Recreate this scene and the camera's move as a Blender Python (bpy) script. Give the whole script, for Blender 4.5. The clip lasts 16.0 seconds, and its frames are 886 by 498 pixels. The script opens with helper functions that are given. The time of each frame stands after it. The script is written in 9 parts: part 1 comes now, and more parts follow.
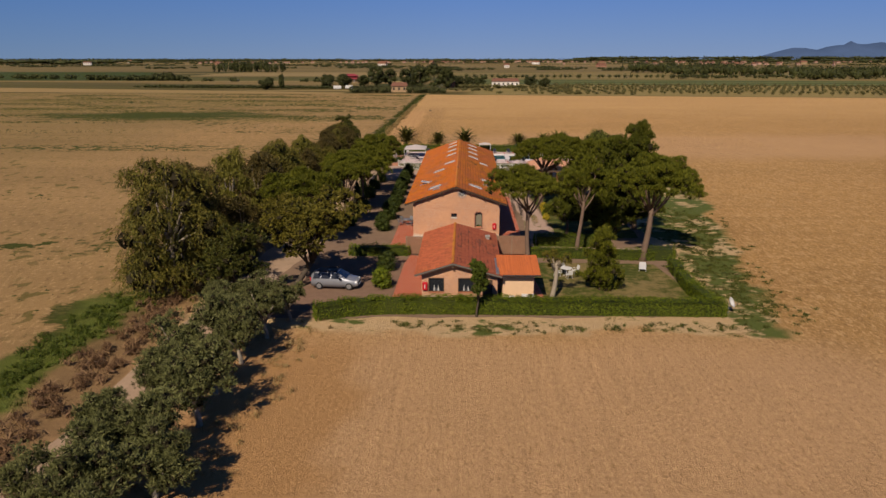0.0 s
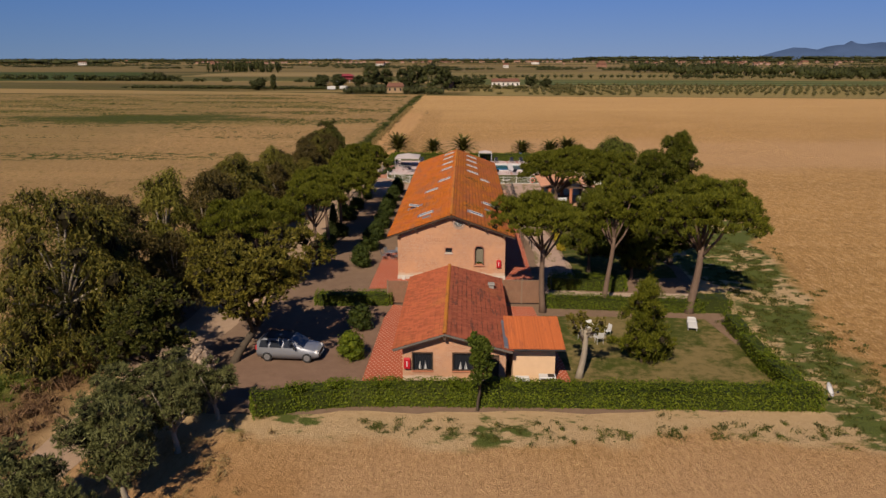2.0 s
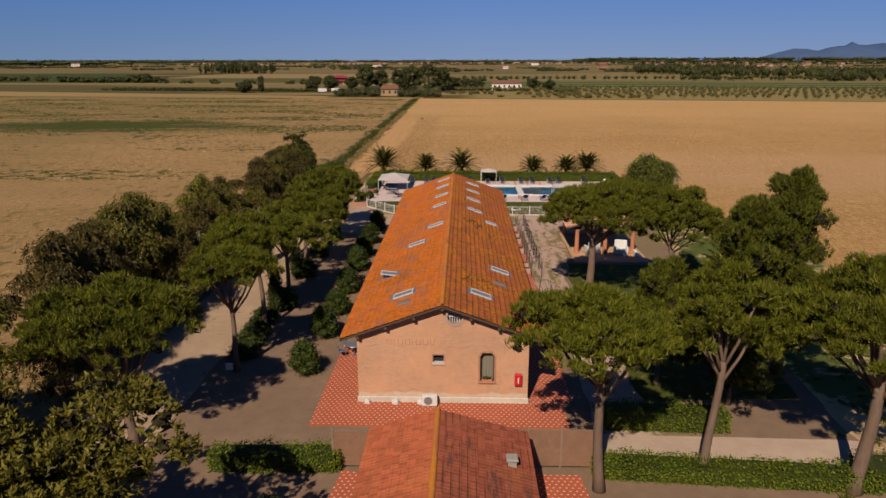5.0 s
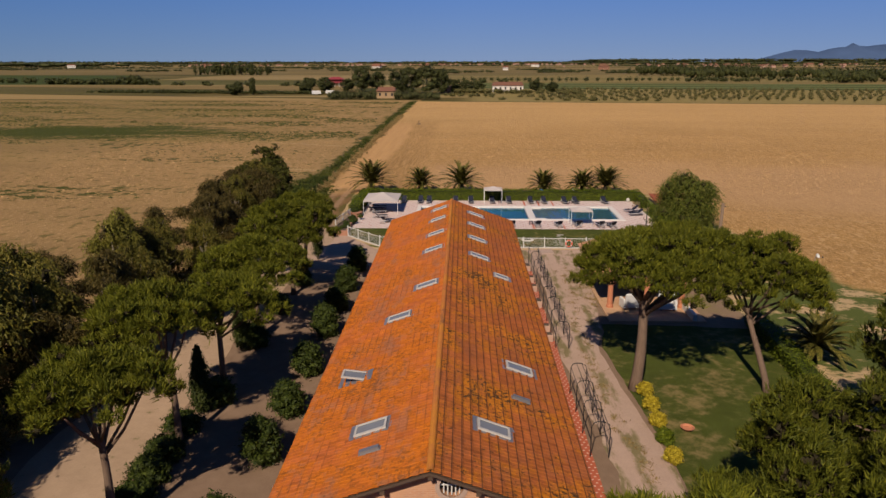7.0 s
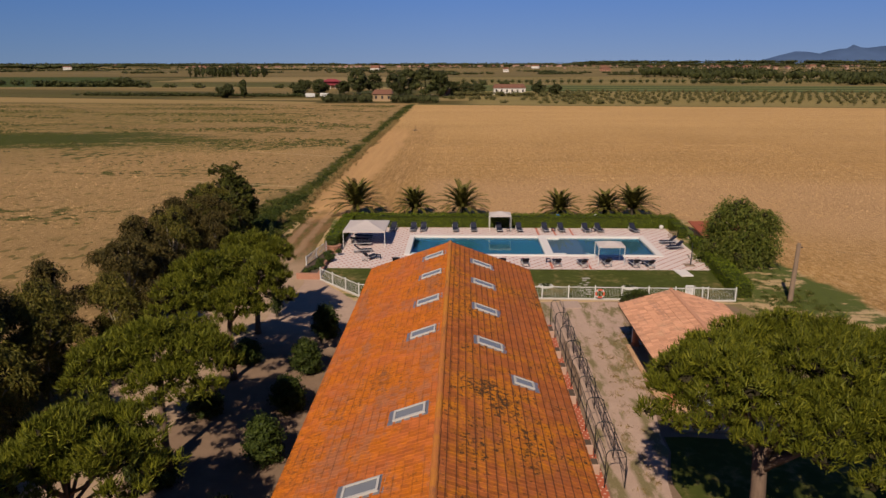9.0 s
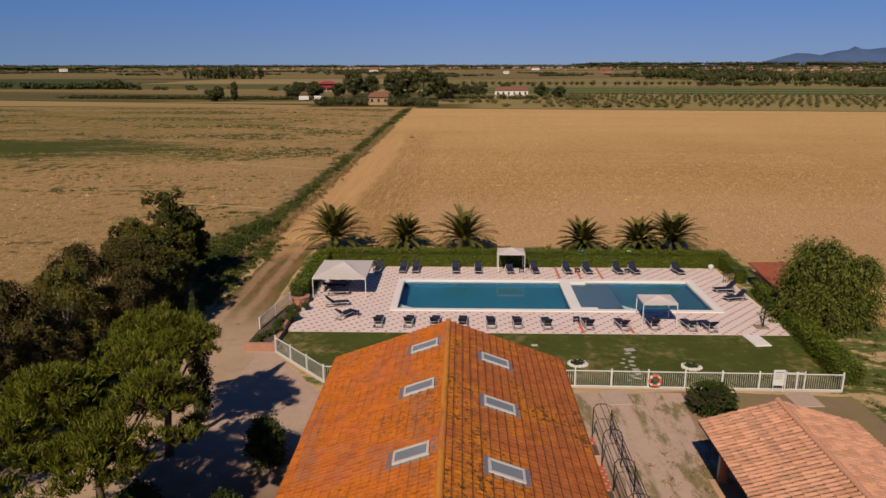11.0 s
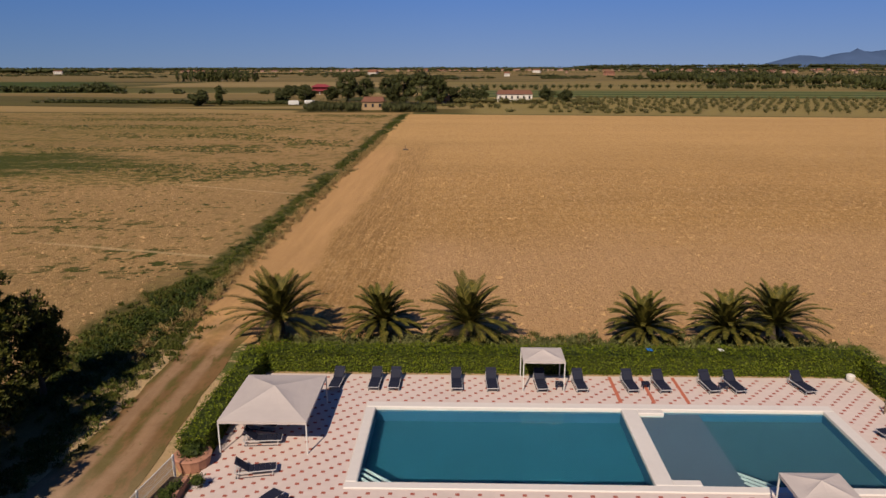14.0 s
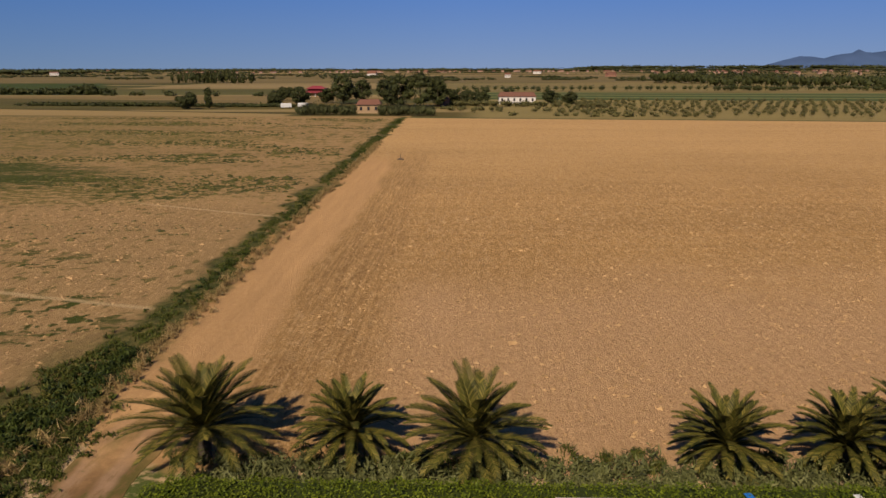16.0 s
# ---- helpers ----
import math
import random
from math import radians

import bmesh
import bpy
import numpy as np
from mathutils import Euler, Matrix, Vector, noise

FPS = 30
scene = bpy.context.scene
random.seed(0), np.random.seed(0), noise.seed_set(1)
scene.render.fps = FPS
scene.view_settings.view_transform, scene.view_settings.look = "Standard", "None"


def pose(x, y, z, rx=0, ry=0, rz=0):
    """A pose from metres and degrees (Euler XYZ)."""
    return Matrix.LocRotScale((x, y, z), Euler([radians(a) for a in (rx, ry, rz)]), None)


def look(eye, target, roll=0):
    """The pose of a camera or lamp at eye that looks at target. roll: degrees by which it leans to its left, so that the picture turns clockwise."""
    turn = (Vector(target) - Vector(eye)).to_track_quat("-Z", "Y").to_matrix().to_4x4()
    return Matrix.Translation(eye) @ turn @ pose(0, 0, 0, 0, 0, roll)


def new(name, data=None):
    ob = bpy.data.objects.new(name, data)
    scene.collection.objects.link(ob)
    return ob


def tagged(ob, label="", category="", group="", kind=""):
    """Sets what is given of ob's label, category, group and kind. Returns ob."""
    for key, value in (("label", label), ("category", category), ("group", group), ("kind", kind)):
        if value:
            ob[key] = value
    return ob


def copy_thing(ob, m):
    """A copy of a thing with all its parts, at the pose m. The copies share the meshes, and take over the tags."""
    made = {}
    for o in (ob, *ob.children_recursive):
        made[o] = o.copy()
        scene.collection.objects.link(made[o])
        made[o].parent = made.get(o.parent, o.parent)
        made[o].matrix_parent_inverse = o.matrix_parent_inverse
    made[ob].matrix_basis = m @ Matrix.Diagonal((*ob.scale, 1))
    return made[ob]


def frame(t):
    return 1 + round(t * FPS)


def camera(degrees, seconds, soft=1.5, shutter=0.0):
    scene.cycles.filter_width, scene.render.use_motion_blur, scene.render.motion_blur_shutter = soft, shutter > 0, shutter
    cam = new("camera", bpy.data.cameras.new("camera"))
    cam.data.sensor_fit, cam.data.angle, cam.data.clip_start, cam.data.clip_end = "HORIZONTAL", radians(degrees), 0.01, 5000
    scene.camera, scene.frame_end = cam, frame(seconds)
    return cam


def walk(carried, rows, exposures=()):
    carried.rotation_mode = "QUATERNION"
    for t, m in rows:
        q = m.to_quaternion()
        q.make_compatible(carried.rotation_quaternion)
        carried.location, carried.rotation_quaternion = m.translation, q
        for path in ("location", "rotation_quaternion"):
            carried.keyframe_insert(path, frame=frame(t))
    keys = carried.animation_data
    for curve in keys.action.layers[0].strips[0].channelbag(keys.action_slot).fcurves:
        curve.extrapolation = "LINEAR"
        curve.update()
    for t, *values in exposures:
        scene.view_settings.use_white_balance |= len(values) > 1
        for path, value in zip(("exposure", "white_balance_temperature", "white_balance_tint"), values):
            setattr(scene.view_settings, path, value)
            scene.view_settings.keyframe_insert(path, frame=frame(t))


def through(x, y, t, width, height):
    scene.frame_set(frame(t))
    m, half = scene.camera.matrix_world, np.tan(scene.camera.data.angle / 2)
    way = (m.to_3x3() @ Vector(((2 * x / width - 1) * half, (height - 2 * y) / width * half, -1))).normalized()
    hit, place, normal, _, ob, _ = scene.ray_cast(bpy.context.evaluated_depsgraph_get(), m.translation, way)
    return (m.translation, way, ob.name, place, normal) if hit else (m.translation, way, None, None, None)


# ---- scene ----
cam = camera(64.6, 16.0)
# seconds, eye x, y, z, yaw, pitch, roll
PATH = [
    (0, 0.001, 0.000, 19.723, 1.808, -15.365, -0.021),
    (1, 0.083, 7.887, 19.542, 1.765, -15.373, -0.027),
    (2, 0.134, 15.826, 19.373, 1.726, -15.365, -0.034),
    (3, 0.155, 23.807, 19.215, 1.693, -15.343, -0.040),
    (4, 0.151, 31.818, 19.068, 1.663, -15.309, -0.047),
    (5, 0.124, 39.845, 18.932, 1.638, -15.265, -0.054),
    (6, 0.078, 47.877, 18.808, 1.616, -15.213, -0.060),
    (7, 0.015, 55.903, 18.694, 1.598, -15.154, -0.067),
    (8, -0.061, 63.910, 18.592, 1.583, -15.091, -0.073),
    (9, -0.146, 71.886, 18.502, 1.570, -15.024, -0.080),
    (10, -0.238, 79.819, 18.422, 1.561, -14.955, -0.087),
    (11, -0.334, 87.698, 18.354, 1.554, -14.888, -0.093),
    (12, -0.430, 95.509, 18.297, 1.549, -14.822, -0.100),
    (13, -0.523, 103.242, 18.251, 1.546, -14.760, -0.106),
    (14, -0.609, 110.884, 18.216, 1.544, -14.704, -0.113),
    (15, -0.687, 118.423, 18.193, 1.543, -14.656, -0.120),
    (16, -0.752, 125.848, 18.181, 1.544, -14.617, -0.126),
]
EXPOSURE = 0.3
walk(cam, [(t, pose(x, y, z, 90 + pitch, 0, yaw) @ pose(0, 0, 0, 0, 0, roll)) for t, x, y, z, yaw, pitch, roll in PATH], [(0.0, EXPOSURE), (16.0, EXPOSURE)])

# ---- sky and sun ----
SUN_AZ, SUN_EL = radians(197.0), radians(42.0)
world = bpy.data.worlds.new("sky")
scene.world = world
world.use_nodes = True
wn, wl = world.node_tree.nodes, world.node_tree.links
wn.clear()
sky = wn.new("ShaderNodeTexSky")
sky.sky_type, sky.sun_disc = "NISHITA", False
sky.sun_elevation, sky.sun_rotation = SUN_EL, SUN_AZ
sky.air_density, sky.dust_density, sky.ozone_density, sky.altitude = 1.0, 0.0, 4.0, 3500.0
background, world_out = wn.new("ShaderNodeBackground"), wn.new("ShaderNodeOutputWorld")
background.inputs["Strength"].default_value = 0.032
wl.new(sky.outputs[0], background.inputs[0])
# polarised clear air: deep blue that pales to the horizon and darkens to the zenith
deep, blend = wn.new("ShaderNodeBackground"), wn.new("ShaderNodeMixShader")
way, parts_of, shade_of = wn.new("ShaderNodeTexCoord"), wn.new("ShaderNodeSeparateXYZ"), wn.new("ShaderNodeValToRGB")
wl.new(way.outputs["Generated"], parts_of.inputs[0])
wl.new(parts_of.outputs[2], shade_of.inputs[0])
stops = shade_of.color_ramp.elements
stops.new(0.12)
stops.new(0.3)
for stop, where, tone in zip(stops, (0.0, 0.13, 0.35, 1.0), ((0.15, 0.228, 0.415), (0.055, 0.165, 0.49), (0.03, 0.092, 0.30), (0.015, 0.042, 0.14))):
    stop.position, stop.color = where, (*tone, 1)
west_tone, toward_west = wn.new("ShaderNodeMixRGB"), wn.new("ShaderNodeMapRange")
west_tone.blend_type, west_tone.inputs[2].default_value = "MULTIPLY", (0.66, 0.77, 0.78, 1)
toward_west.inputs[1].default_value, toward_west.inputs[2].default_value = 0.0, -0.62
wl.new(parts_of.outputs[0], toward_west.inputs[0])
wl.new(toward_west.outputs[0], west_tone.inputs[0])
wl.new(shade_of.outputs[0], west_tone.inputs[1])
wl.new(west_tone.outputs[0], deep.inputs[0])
deep.inputs["Strength"].default_value = 0.98
blend.inputs[0].default_value = 0.84
wl.new(background.outputs[0], blend.inputs[1])
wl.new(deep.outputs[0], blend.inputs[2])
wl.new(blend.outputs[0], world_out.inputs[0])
lamp = bpy.data.lights.new("sun", "SUN")
lamp.energy, lamp.angle, lamp.color = 5.1, radians(0.5), (1.0, 0.838, 0.675)
sun = new("sun", lamp)
sun.matrix_world = look((math.sin(SUN_AZ) * math.cos(SUN_EL) * 200, math.cos(SUN_AZ) * math.cos(SUN_EL) * 200, math.sin(SUN_EL) * 200), (0, 0, 0))


# ---- materials ----
class Shade:
    """A small wrapper that builds one node material."""

    def __init__(self, name):
        self.mat = bpy.data.materials.new(name)
        self.mat.use_nodes = True
        self.tree = self.mat.node_tree
        self.tree.nodes.clear()
        self.geo = self.node("ShaderNodeNewGeometry")
        self.pos = self.geo.outputs["Position"]

    def node(self, kind, **fields):
        n = self.tree.nodes.new(kind)
        for key, value in fields.items():
            setattr(n, key, value)
        return n

    def plug(self, socket, value):
        if hasattr(value, "is_output"):
            self.tree.links.new(value, socket)
        elif isinstance(value, (tuple, list)) and len(value) == 3 and socket.type == "RGBA":
            socket.default_value = (*value, 1)
        else:
            socket.default_value = value

    def math(self, op, a, b=0.0, c=0.0, clamp=False):
        n = self.node("ShaderNodeMath", operation=op, use_clamp=clamp)
        for s, v in zip(n.inputs, (a, b, c)):
            self.plug(s, v)
        return n.outputs[0]

    def xyz(self, vec=None):
        n = self.node("ShaderNodeSeparateXYZ")
        self.plug(n.inputs[0], vec or self.pos)
        return n.outputs[0], n.outputs[1], n.outputs[2]

    def vec(self, x, y, z):
        n = self.node("ShaderNodeCombineXYZ")
        for s, v in zip(n.inputs, (x, y, z)):
            self.plug(s, v)
        return n.outputs[0]

    def stretch(self, sx, sy, sz, vec=None, turn=0.0):
        n = self.node("ShaderNodeMapping")
        self.plug(n.inputs["Vector"], vec or self.pos)
        n.inputs["Scale"].default_value = (sx, sy, sz)
        n.inputs["Rotation"].default_value = (0, 0, turn)
        return n.outputs[0]

    def noise(self, scale, detail=4.0, rough=0.55, vec=None, color=False):
        n = self.node("ShaderNodeTexNoise")
        self.plug(n.inputs["Vector"], vec or self.pos)
        n.inputs["Scale"].default_value, n.inputs["Detail"].default_value, n.inputs["Roughness"].default_value = scale, detail, rough
        return n.outputs["Color" if color else "Fac"]

    def cells(self, scale, vec=None, output="Color"):
        n = self.node("ShaderNodeTexVoronoi")
        self.plug(n.inputs["Vector"], vec or self.pos)
        n.inputs["Scale"].default_value = scale
        return n.outputs[output]

    def step(self, v, lo, hi):
        """0 below lo, 1 above hi, smooth between; lo may be above hi."""
        n = self.node("ShaderNodeMapRange", interpolation_type="SMOOTHSTEP")
        self.plug(n.inputs[0], v)
        n.inputs[1].default_value, n.inputs[2].default_value = (lo, hi) if lo < hi else (hi, lo)
        n.inputs[3].default_value, n.inputs[4].default_value = (0, 1) if lo < hi else (1, 0)
        return n.outputs[0]

    def band(self, v, lo, hi, soft):
        return self.math("MULTIPLY", self.step(v, lo - soft, lo + soft), self.step(v, hi + soft, hi - soft))

    def mix(self, fac, a, b, blend="MIX"):
        n = self.node("ShaderNodeMix", data_type="RGBA", blend_type=blend)
        self.plug(n.inputs[0], fac)
        self.plug(n.inputs[6], a)
        self.plug(n.inputs[7], b)
        return n.outputs[2]

    def ramp(self, fac, stops):
        n = self.node("ShaderNodeValToRGB")
        self.plug(n.inputs[0], fac)
        e = n.color_ramp.elements
        while len(e) < len(stops):
            e.new(0.5)
        for k, (p, c) in zip(e, stops):
            k.position, k.color = p, (*c, 1)
        return n.outputs[0]

    def vary(self, color, amount, fac):
        """The colour made lighter and darker by a factor round 1, where fac runs round a half."""
        n = self.math("MULTIPLY_ADD", fac, 2 * amount, 1 - amount)
        return self.mix(1.0, color, self.vec(n, n, n), "MULTIPLY")

    def done(self, color, rough=0.8, height=None, strength=0.4, distance=0.02, metal=0.0, spec=0.3, through=0.0):
        p = self.node("ShaderNodeBsdfPrincipled")
        self.plug(p.inputs["Base Color"], color)
        self.plug(p.inputs["Roughness"], rough)
        p.inputs["Metallic"].default_value = metal
        p.inputs["Specular IOR Level"].default_value = spec
        if height is not None:
            b = self.node("ShaderNodeBump")
            b.inputs["Strength"].default_value, b.inputs["Distance"].default_value = strength, distance
            self.plug(b.inputs["Height"], height)
            self.plug(p.inputs["Normal"], b.outputs[0])
        shader = p.outputs[0]
        if through:
            t, m = self.node("ShaderNodeBsdfTranslucent"), self.node("ShaderNodeMixShader")
            self.plug(t.inputs[0], color)
            m.inputs[0].default_value = through
            self.plug(m.inputs[1], shader)
            self.plug(m.inputs[2], t.outputs[0])
            shader = m.outputs[0]
        out = self.node("ShaderNodeOutputMaterial")
        self.tree.links.new(shader, out.inputs[0])
        return self.mat


def plain(name, color, rough=0.6, metal=0.0, grain=25.0, amount=0.12, spec=0.4, bump=0.1):
    s = Shade(name)
    fine, broad = s.noise(grain), s.noise(grain / 9)
    c = s.vary(s.vary(color, amount, fine), amount, broad)
    return s.done(c, rough, fine, bump, 0.004, metal, spec)


def leafy(name, low, high, third, through=0.14, broad=0.35):
    s = Shade(name)
    rnd = s.geo.outputs["Random Per Island"]
    c = s.ramp(rnd, [(0.0, low), (0.6, high), (1.0, third)])
    c = s.vary(c, 0.45, s.noise(broad, 3))
    c = s.vary(c, 0.2, s.noise(0.07, 2))
    return s.done(c, 0.65, spec=0.18, through=through)


LEAF_PINE = leafy("pine_needles", (0.042, 0.05, 0.0032), (0.085, 0.093, 0.0056), (0.15, 0.145, 0.011), through=0.2, broad=1.5)
LEAF_EUCALYPT = leafy("eucalyptus_leaves", (0.052, 0.051, 0.007), (0.09, 0.082, 0.0105), (0.135, 0.105, 0.0155), broad=0.9)
LEAF_EUCALYPT_PALE = leafy("pale_eucalyptus_leaves", (0.07, 0.068, 0.008), (0.115, 0.107, 0.013), (0.15, 0.13, 0.02), broad=0.9)
LEAF_EUCALYPT_BROWN = leafy("brown_eucalyptus_leaves", (0.034, 0.029, 0.006), (0.06, 0.047, 0.0092), (0.1, 0.07, 0.0165), broad=0.9)
LEAF_PINE_DARK = leafy("dark_pine_needles", (0.036, 0.044, 0.0034), (0.068, 0.077, 0.006), (0.115, 0.115, 0.01), through=0.2, broad=1.3)
LEAF_OAK = leafy("oak_leaves", (0.058, 0.054, 0.006), (0.098, 0.085, 0.009), (0.145, 0.118, 0.015), broad=1.0)
LEAF_HOLM = leafy("holm_oak_leaves", (0.026, 0.031, 0.0045), (0.052, 0.056, 0.0078), (0.088, 0.082, 0.0115), broad=0.9)
LEAF_OLIVE = leafy("olive_leaves", (0.052, 0.058, 0.017), (0.092, 0.097, 0.03), (0.145, 0.145, 0.052), broad=0.9)
LEAF_HEDGE = leafy("hedge_leaves", (0.042, 0.062, 0.0024), (0.078, 0.102, 0.0042), (0.122, 0.142, 0.008), through=0.18, broad=1.2)
LEAF_BUSH = leafy("shrub_leaves", (0.013, 0.0216, 0.0032), (0.0302, 0.0432, 0.0051), (0.054, 0.0684, 0.009))
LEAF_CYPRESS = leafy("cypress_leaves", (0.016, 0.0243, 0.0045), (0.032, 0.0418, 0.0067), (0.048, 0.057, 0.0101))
LEAF_WILLOW = leafy("willow_leaves", (0.036, 0.052, 0.006), (0.08, 0.092, 0.011), (0.125, 0.125, 0.019), broad=1.0)
LEAF_PALM = leafy("palm_leaflets", (0.024, 0.026, 0.0036), (0.066, 0.063, 0.009), (0.16, 0.125, 0.024), broad=1.2)
LEAF_WEED = leafy("weed_leaves", (0.0298, 0.0391, 0.0047), (0.0553, 0.0663, 0.0082), (0.102, 0.0892, 0.019), broad=0.6)
LEAF_FIELD = leafy("field_weed_leaves", (0.03, 0.032, 0.006), (0.056, 0.054, 0.01), (0.095, 0.082, 0.02), broad=0.6)
CLOD = leafy("soil_clod", (0.13, 0.073, 0.027), (0.28, 0.168, 0.068), (0.4, 0.25, 0.11), through=0.0, broad=0.3)
LEAF_STRAW = leafy("dry_grass_blades", (0.128, 0.08, 0.028), (0.224, 0.152, 0.056), (0.288, 0.216, 0.096), broad=0.6)
LEAF_CANE = leafy("dry_cane_blades", (0.078, 0.0425, 0.0216), (0.143, 0.0825, 0.0408), (0.221, 0.1375, 0.066), broad=0.6)
LEAF_PALE_DRY = leafy("pale_dry_leaves", (0.24, 0.17, 0.12), (0.34, 0.26, 0.19), (0.42, 0.33, 0.25), broad=0.6)
LEAF_LAUREL = leafy("laurel_leaves", (0.028, 0.043, 0.004), (0.05, 0.07, 0.006), (0.085, 0.1, 0.01), broad=0.8)
LEAF_YELLOW = leafy("golden_shrub_leaves", (0.15, 0.114, 0.006), (0.3, 0.228, 0.012), (0.372, 0.3, 0.03))
LEAF_FAR = leafy("far_tree_leaves", (0.0198, 0.0248, 0.0065), (0.0378, 0.0431, 0.0108), (0.0585, 0.0596, 0.0151), broad=0.05)
LEAF_REED = leafy("reed_leaves", (0.026, 0.029, 0.0095), (0.046, 0.05, 0.016), (0.07, 0.072, 0.024), broad=0.2)
LEAF_FAR_OLIVE = leafy("orchard_leaves", (0.048, 0.0478, 0.0156), (0.08, 0.0736, 0.0234), (0.12, 0.103, 0.0312), broad=0.05)


def bark(name, low, high):
    s = Shade(name)
    v = s.stretch(1, 1, 0.18)
    f = s.noise(9, 5, 0.65, v)
    return s.done(s.vary(s.mix(f, low, high), 0.2, s.noise(1.2)), 0.9, f, 0.7, 0.03, spec=0.1)


BARK_PINE = bark("pine_bark", (0.066, 0.0429, 0.0297), (0.1716, 0.1188, 0.0858))
BARK_DARK = bark("dark_bark", (0.033, 0.0264, 0.0198), (0.0924, 0.0726, 0.0528))
# near-black brown that puts the shade inside crowns into the colour
CORE_SHADE = bark("shade_cores", (0.012, 0.011, 0.005), (0.035, 0.028, 0.014))
BARK_PALE = bark("pale_bark", (0.1452, 0.1188, 0.0858), (0.297, 0.2574, 0.198))


def ground_material():
    s = Shade("fields")
    x, y, _ = s.xyz()
    wob = s.noise(0.12, 4)
    xd = s.math("MULTIPLY_ADD", s.math("SUBTRACT", wob, 0.5), 9.0, x)
    yd = s.math("MULTIPLY_ADD", s.math("SUBTRACT", s.noise(0.1, 4, vec=s.stretch(1, 1.3, 1)), 0.5), 9.0, y)
    clod = s.noise(2.2, 8, 0.7)
    fine = s.noise(9.0, 6, 0.7)
    broad = s.noise(0.03, 5, 0.6)
    # tilled soil with faint passes of the plough
    rows = s.noise(0.9, 3, 0.6, s.stretch(1.0, 0.05, 1.0, turn=radians(12)))
    passes = s.noise(0.07, 4, 0.6, s.stretch(0.12, 1.0, 1.0))
    soil = s.mix(clod, (0.23, 0.129, 0.043), (0.36, 0.212, 0.079))
    soil = s.vary(soil, 0.5, fine)
    straw = s.math("MULTIPLY", s.step(s.noise(1.3, 3, 0.7, s.stretch(1.0, 0.3, 1.0)), 0.56, 0.63), s.step(s.noise(0.045, 4, 0.6, s.stretch(0.3, 1.0, 1.0)), 0.45, 0.6))
    soil = s.mix(s.math("MULTIPLY", straw, 0.34), soil, (0.5, 0.335, 0.165))
    soil = s.vary(soil, 0.12, rows)
    soil = s.vary(soil, 0.24, passes)
    soil = s.vary(soil, 0.22, s.noise(0.5, 5, 0.7, s.stretch(0.02, 1.0, 1.0)))
    soil = s.vary(soil, 0.2, broad)
    sandy = s.step(s.math("MULTIPLY_ADD", s.noise(0.03, 3), 60.0, y), 230, 330)
    soil = s.mix(s.math("MULTIPLY", sandy, 0.5), soil, s.vary((0.45, 0.28, 0.115), 0.25, passes))
    # the near field lies paler and smoother, its clods broken
    south = s.math("MULTIPLY", s.step(s.math("MULTIPLY_ADD", s.noise(0.06, 4), 14.0, y), 62, 50), s.step(s.math("MULTIPLY_ADD", y, 0.6, x), 62, 48))
    south = s.math("MAXIMUM", south, s.math("MULTIPLY", s.math("MULTIPLY", s.band(s.math("MULTIPLY_ADD", s.noise(0.05, 4), 30.0, y), 158, 200, 12), s.step(x, -9, -3)), 0.9))
    broken = s.vary(s.mix(clod, (0.29, 0.171, 0.079), (0.42, 0.261, 0.13)), 0.32, fine)
    broken = s.mix(s.math("MULTIPLY", s.step(s.noise(3.2, 2, 0.6, s.stretch(1.0, 0.6, 1.0)), 0.33, 0.26), 0.6), broken, (0.15, 0.085, 0.035))
    broken = s.vary(s.vary(broken, 0.16, s.noise(2.2, 2, 0.5, s.stretch(1.0, 0.05, 1.0))), 0.18, broad)
    soil = s.mix(south, soil, broken)
    coarse = s.math("MULTIPLY_ADD", south, -0.88, 1.0)
    medium = s.math("MULTIPLY_ADD", south, -0.4, 1.0)
    for scale, part_pale, part_dark in ((8.0, 0.5, 0.5), (4.2, 0.55, 0.55), (1.9, 0.38, 0.4), (0.9, 0.22, 0.22)):
        grain = s.noise(scale, 2, 0.6, s.stretch(1.0, 0.38, 1.0))
        much = coarse if scale < 3 else medium
        soil = s.mix(s.math("MULTIPLY", s.math("MULTIPLY", s.step(grain, 0.57, 0.65), part_pale), much), soil, (0.485, 0.315, 0.145))
        soil = s.mix(s.math("MULTIPLY", s.math("MULTIPLY", s.step(grain, 0.42, 0.34), part_dark), much), soil, (0.15, 0.082, 0.028))
    # stubble field to the west, greener with weeds in streaks
    pale = s.mix(clod, (0.185, 0.114, 0.046), (0.3, 0.193, 0.084))
    pale = s.vary(s.vary(pale, 0.4, fine), 0.25, passes)
    pale = s.mix(s.math("MULTIPLY", s.step(s.noise(1.6, 2, 0.6, s.stretch(1.0, 0.4, 1.0)), 0.43, 0.34), 0.5), pale, (0.12, 0.075, 0.03))
    pale = s.mix(s.math("MULTIPLY", s.step(s.noise(2.6, 2, 0.6, s.stretch(1.0, 0.4, 1.0)), 0.57, 0.65), 0.5), pale, (0.40, 0.27, 0.12))
    weeds = s.mix(fine, (0.056, 0.052, 0.009), (0.125, 0.105, 0.024))
    streak = s.noise(0.95, 6, 0.68, s.stretch(0.55, 1.0, 1.0))
    drift = s.noise(0.03, 5, 0.65, s.stretch(0.3, 1.0, 1.0))
    weedy = s.math("MULTIPLY_ADD", s.band(y, 215, 400, 20), 0.12, s.math("MULTIPLY", s.math("SUBTRACT", drift, 0.5), 0.55))
    weedy = s.math("MULTIPLY_ADD", s.step(x, -56, -34), -0.07, weedy)
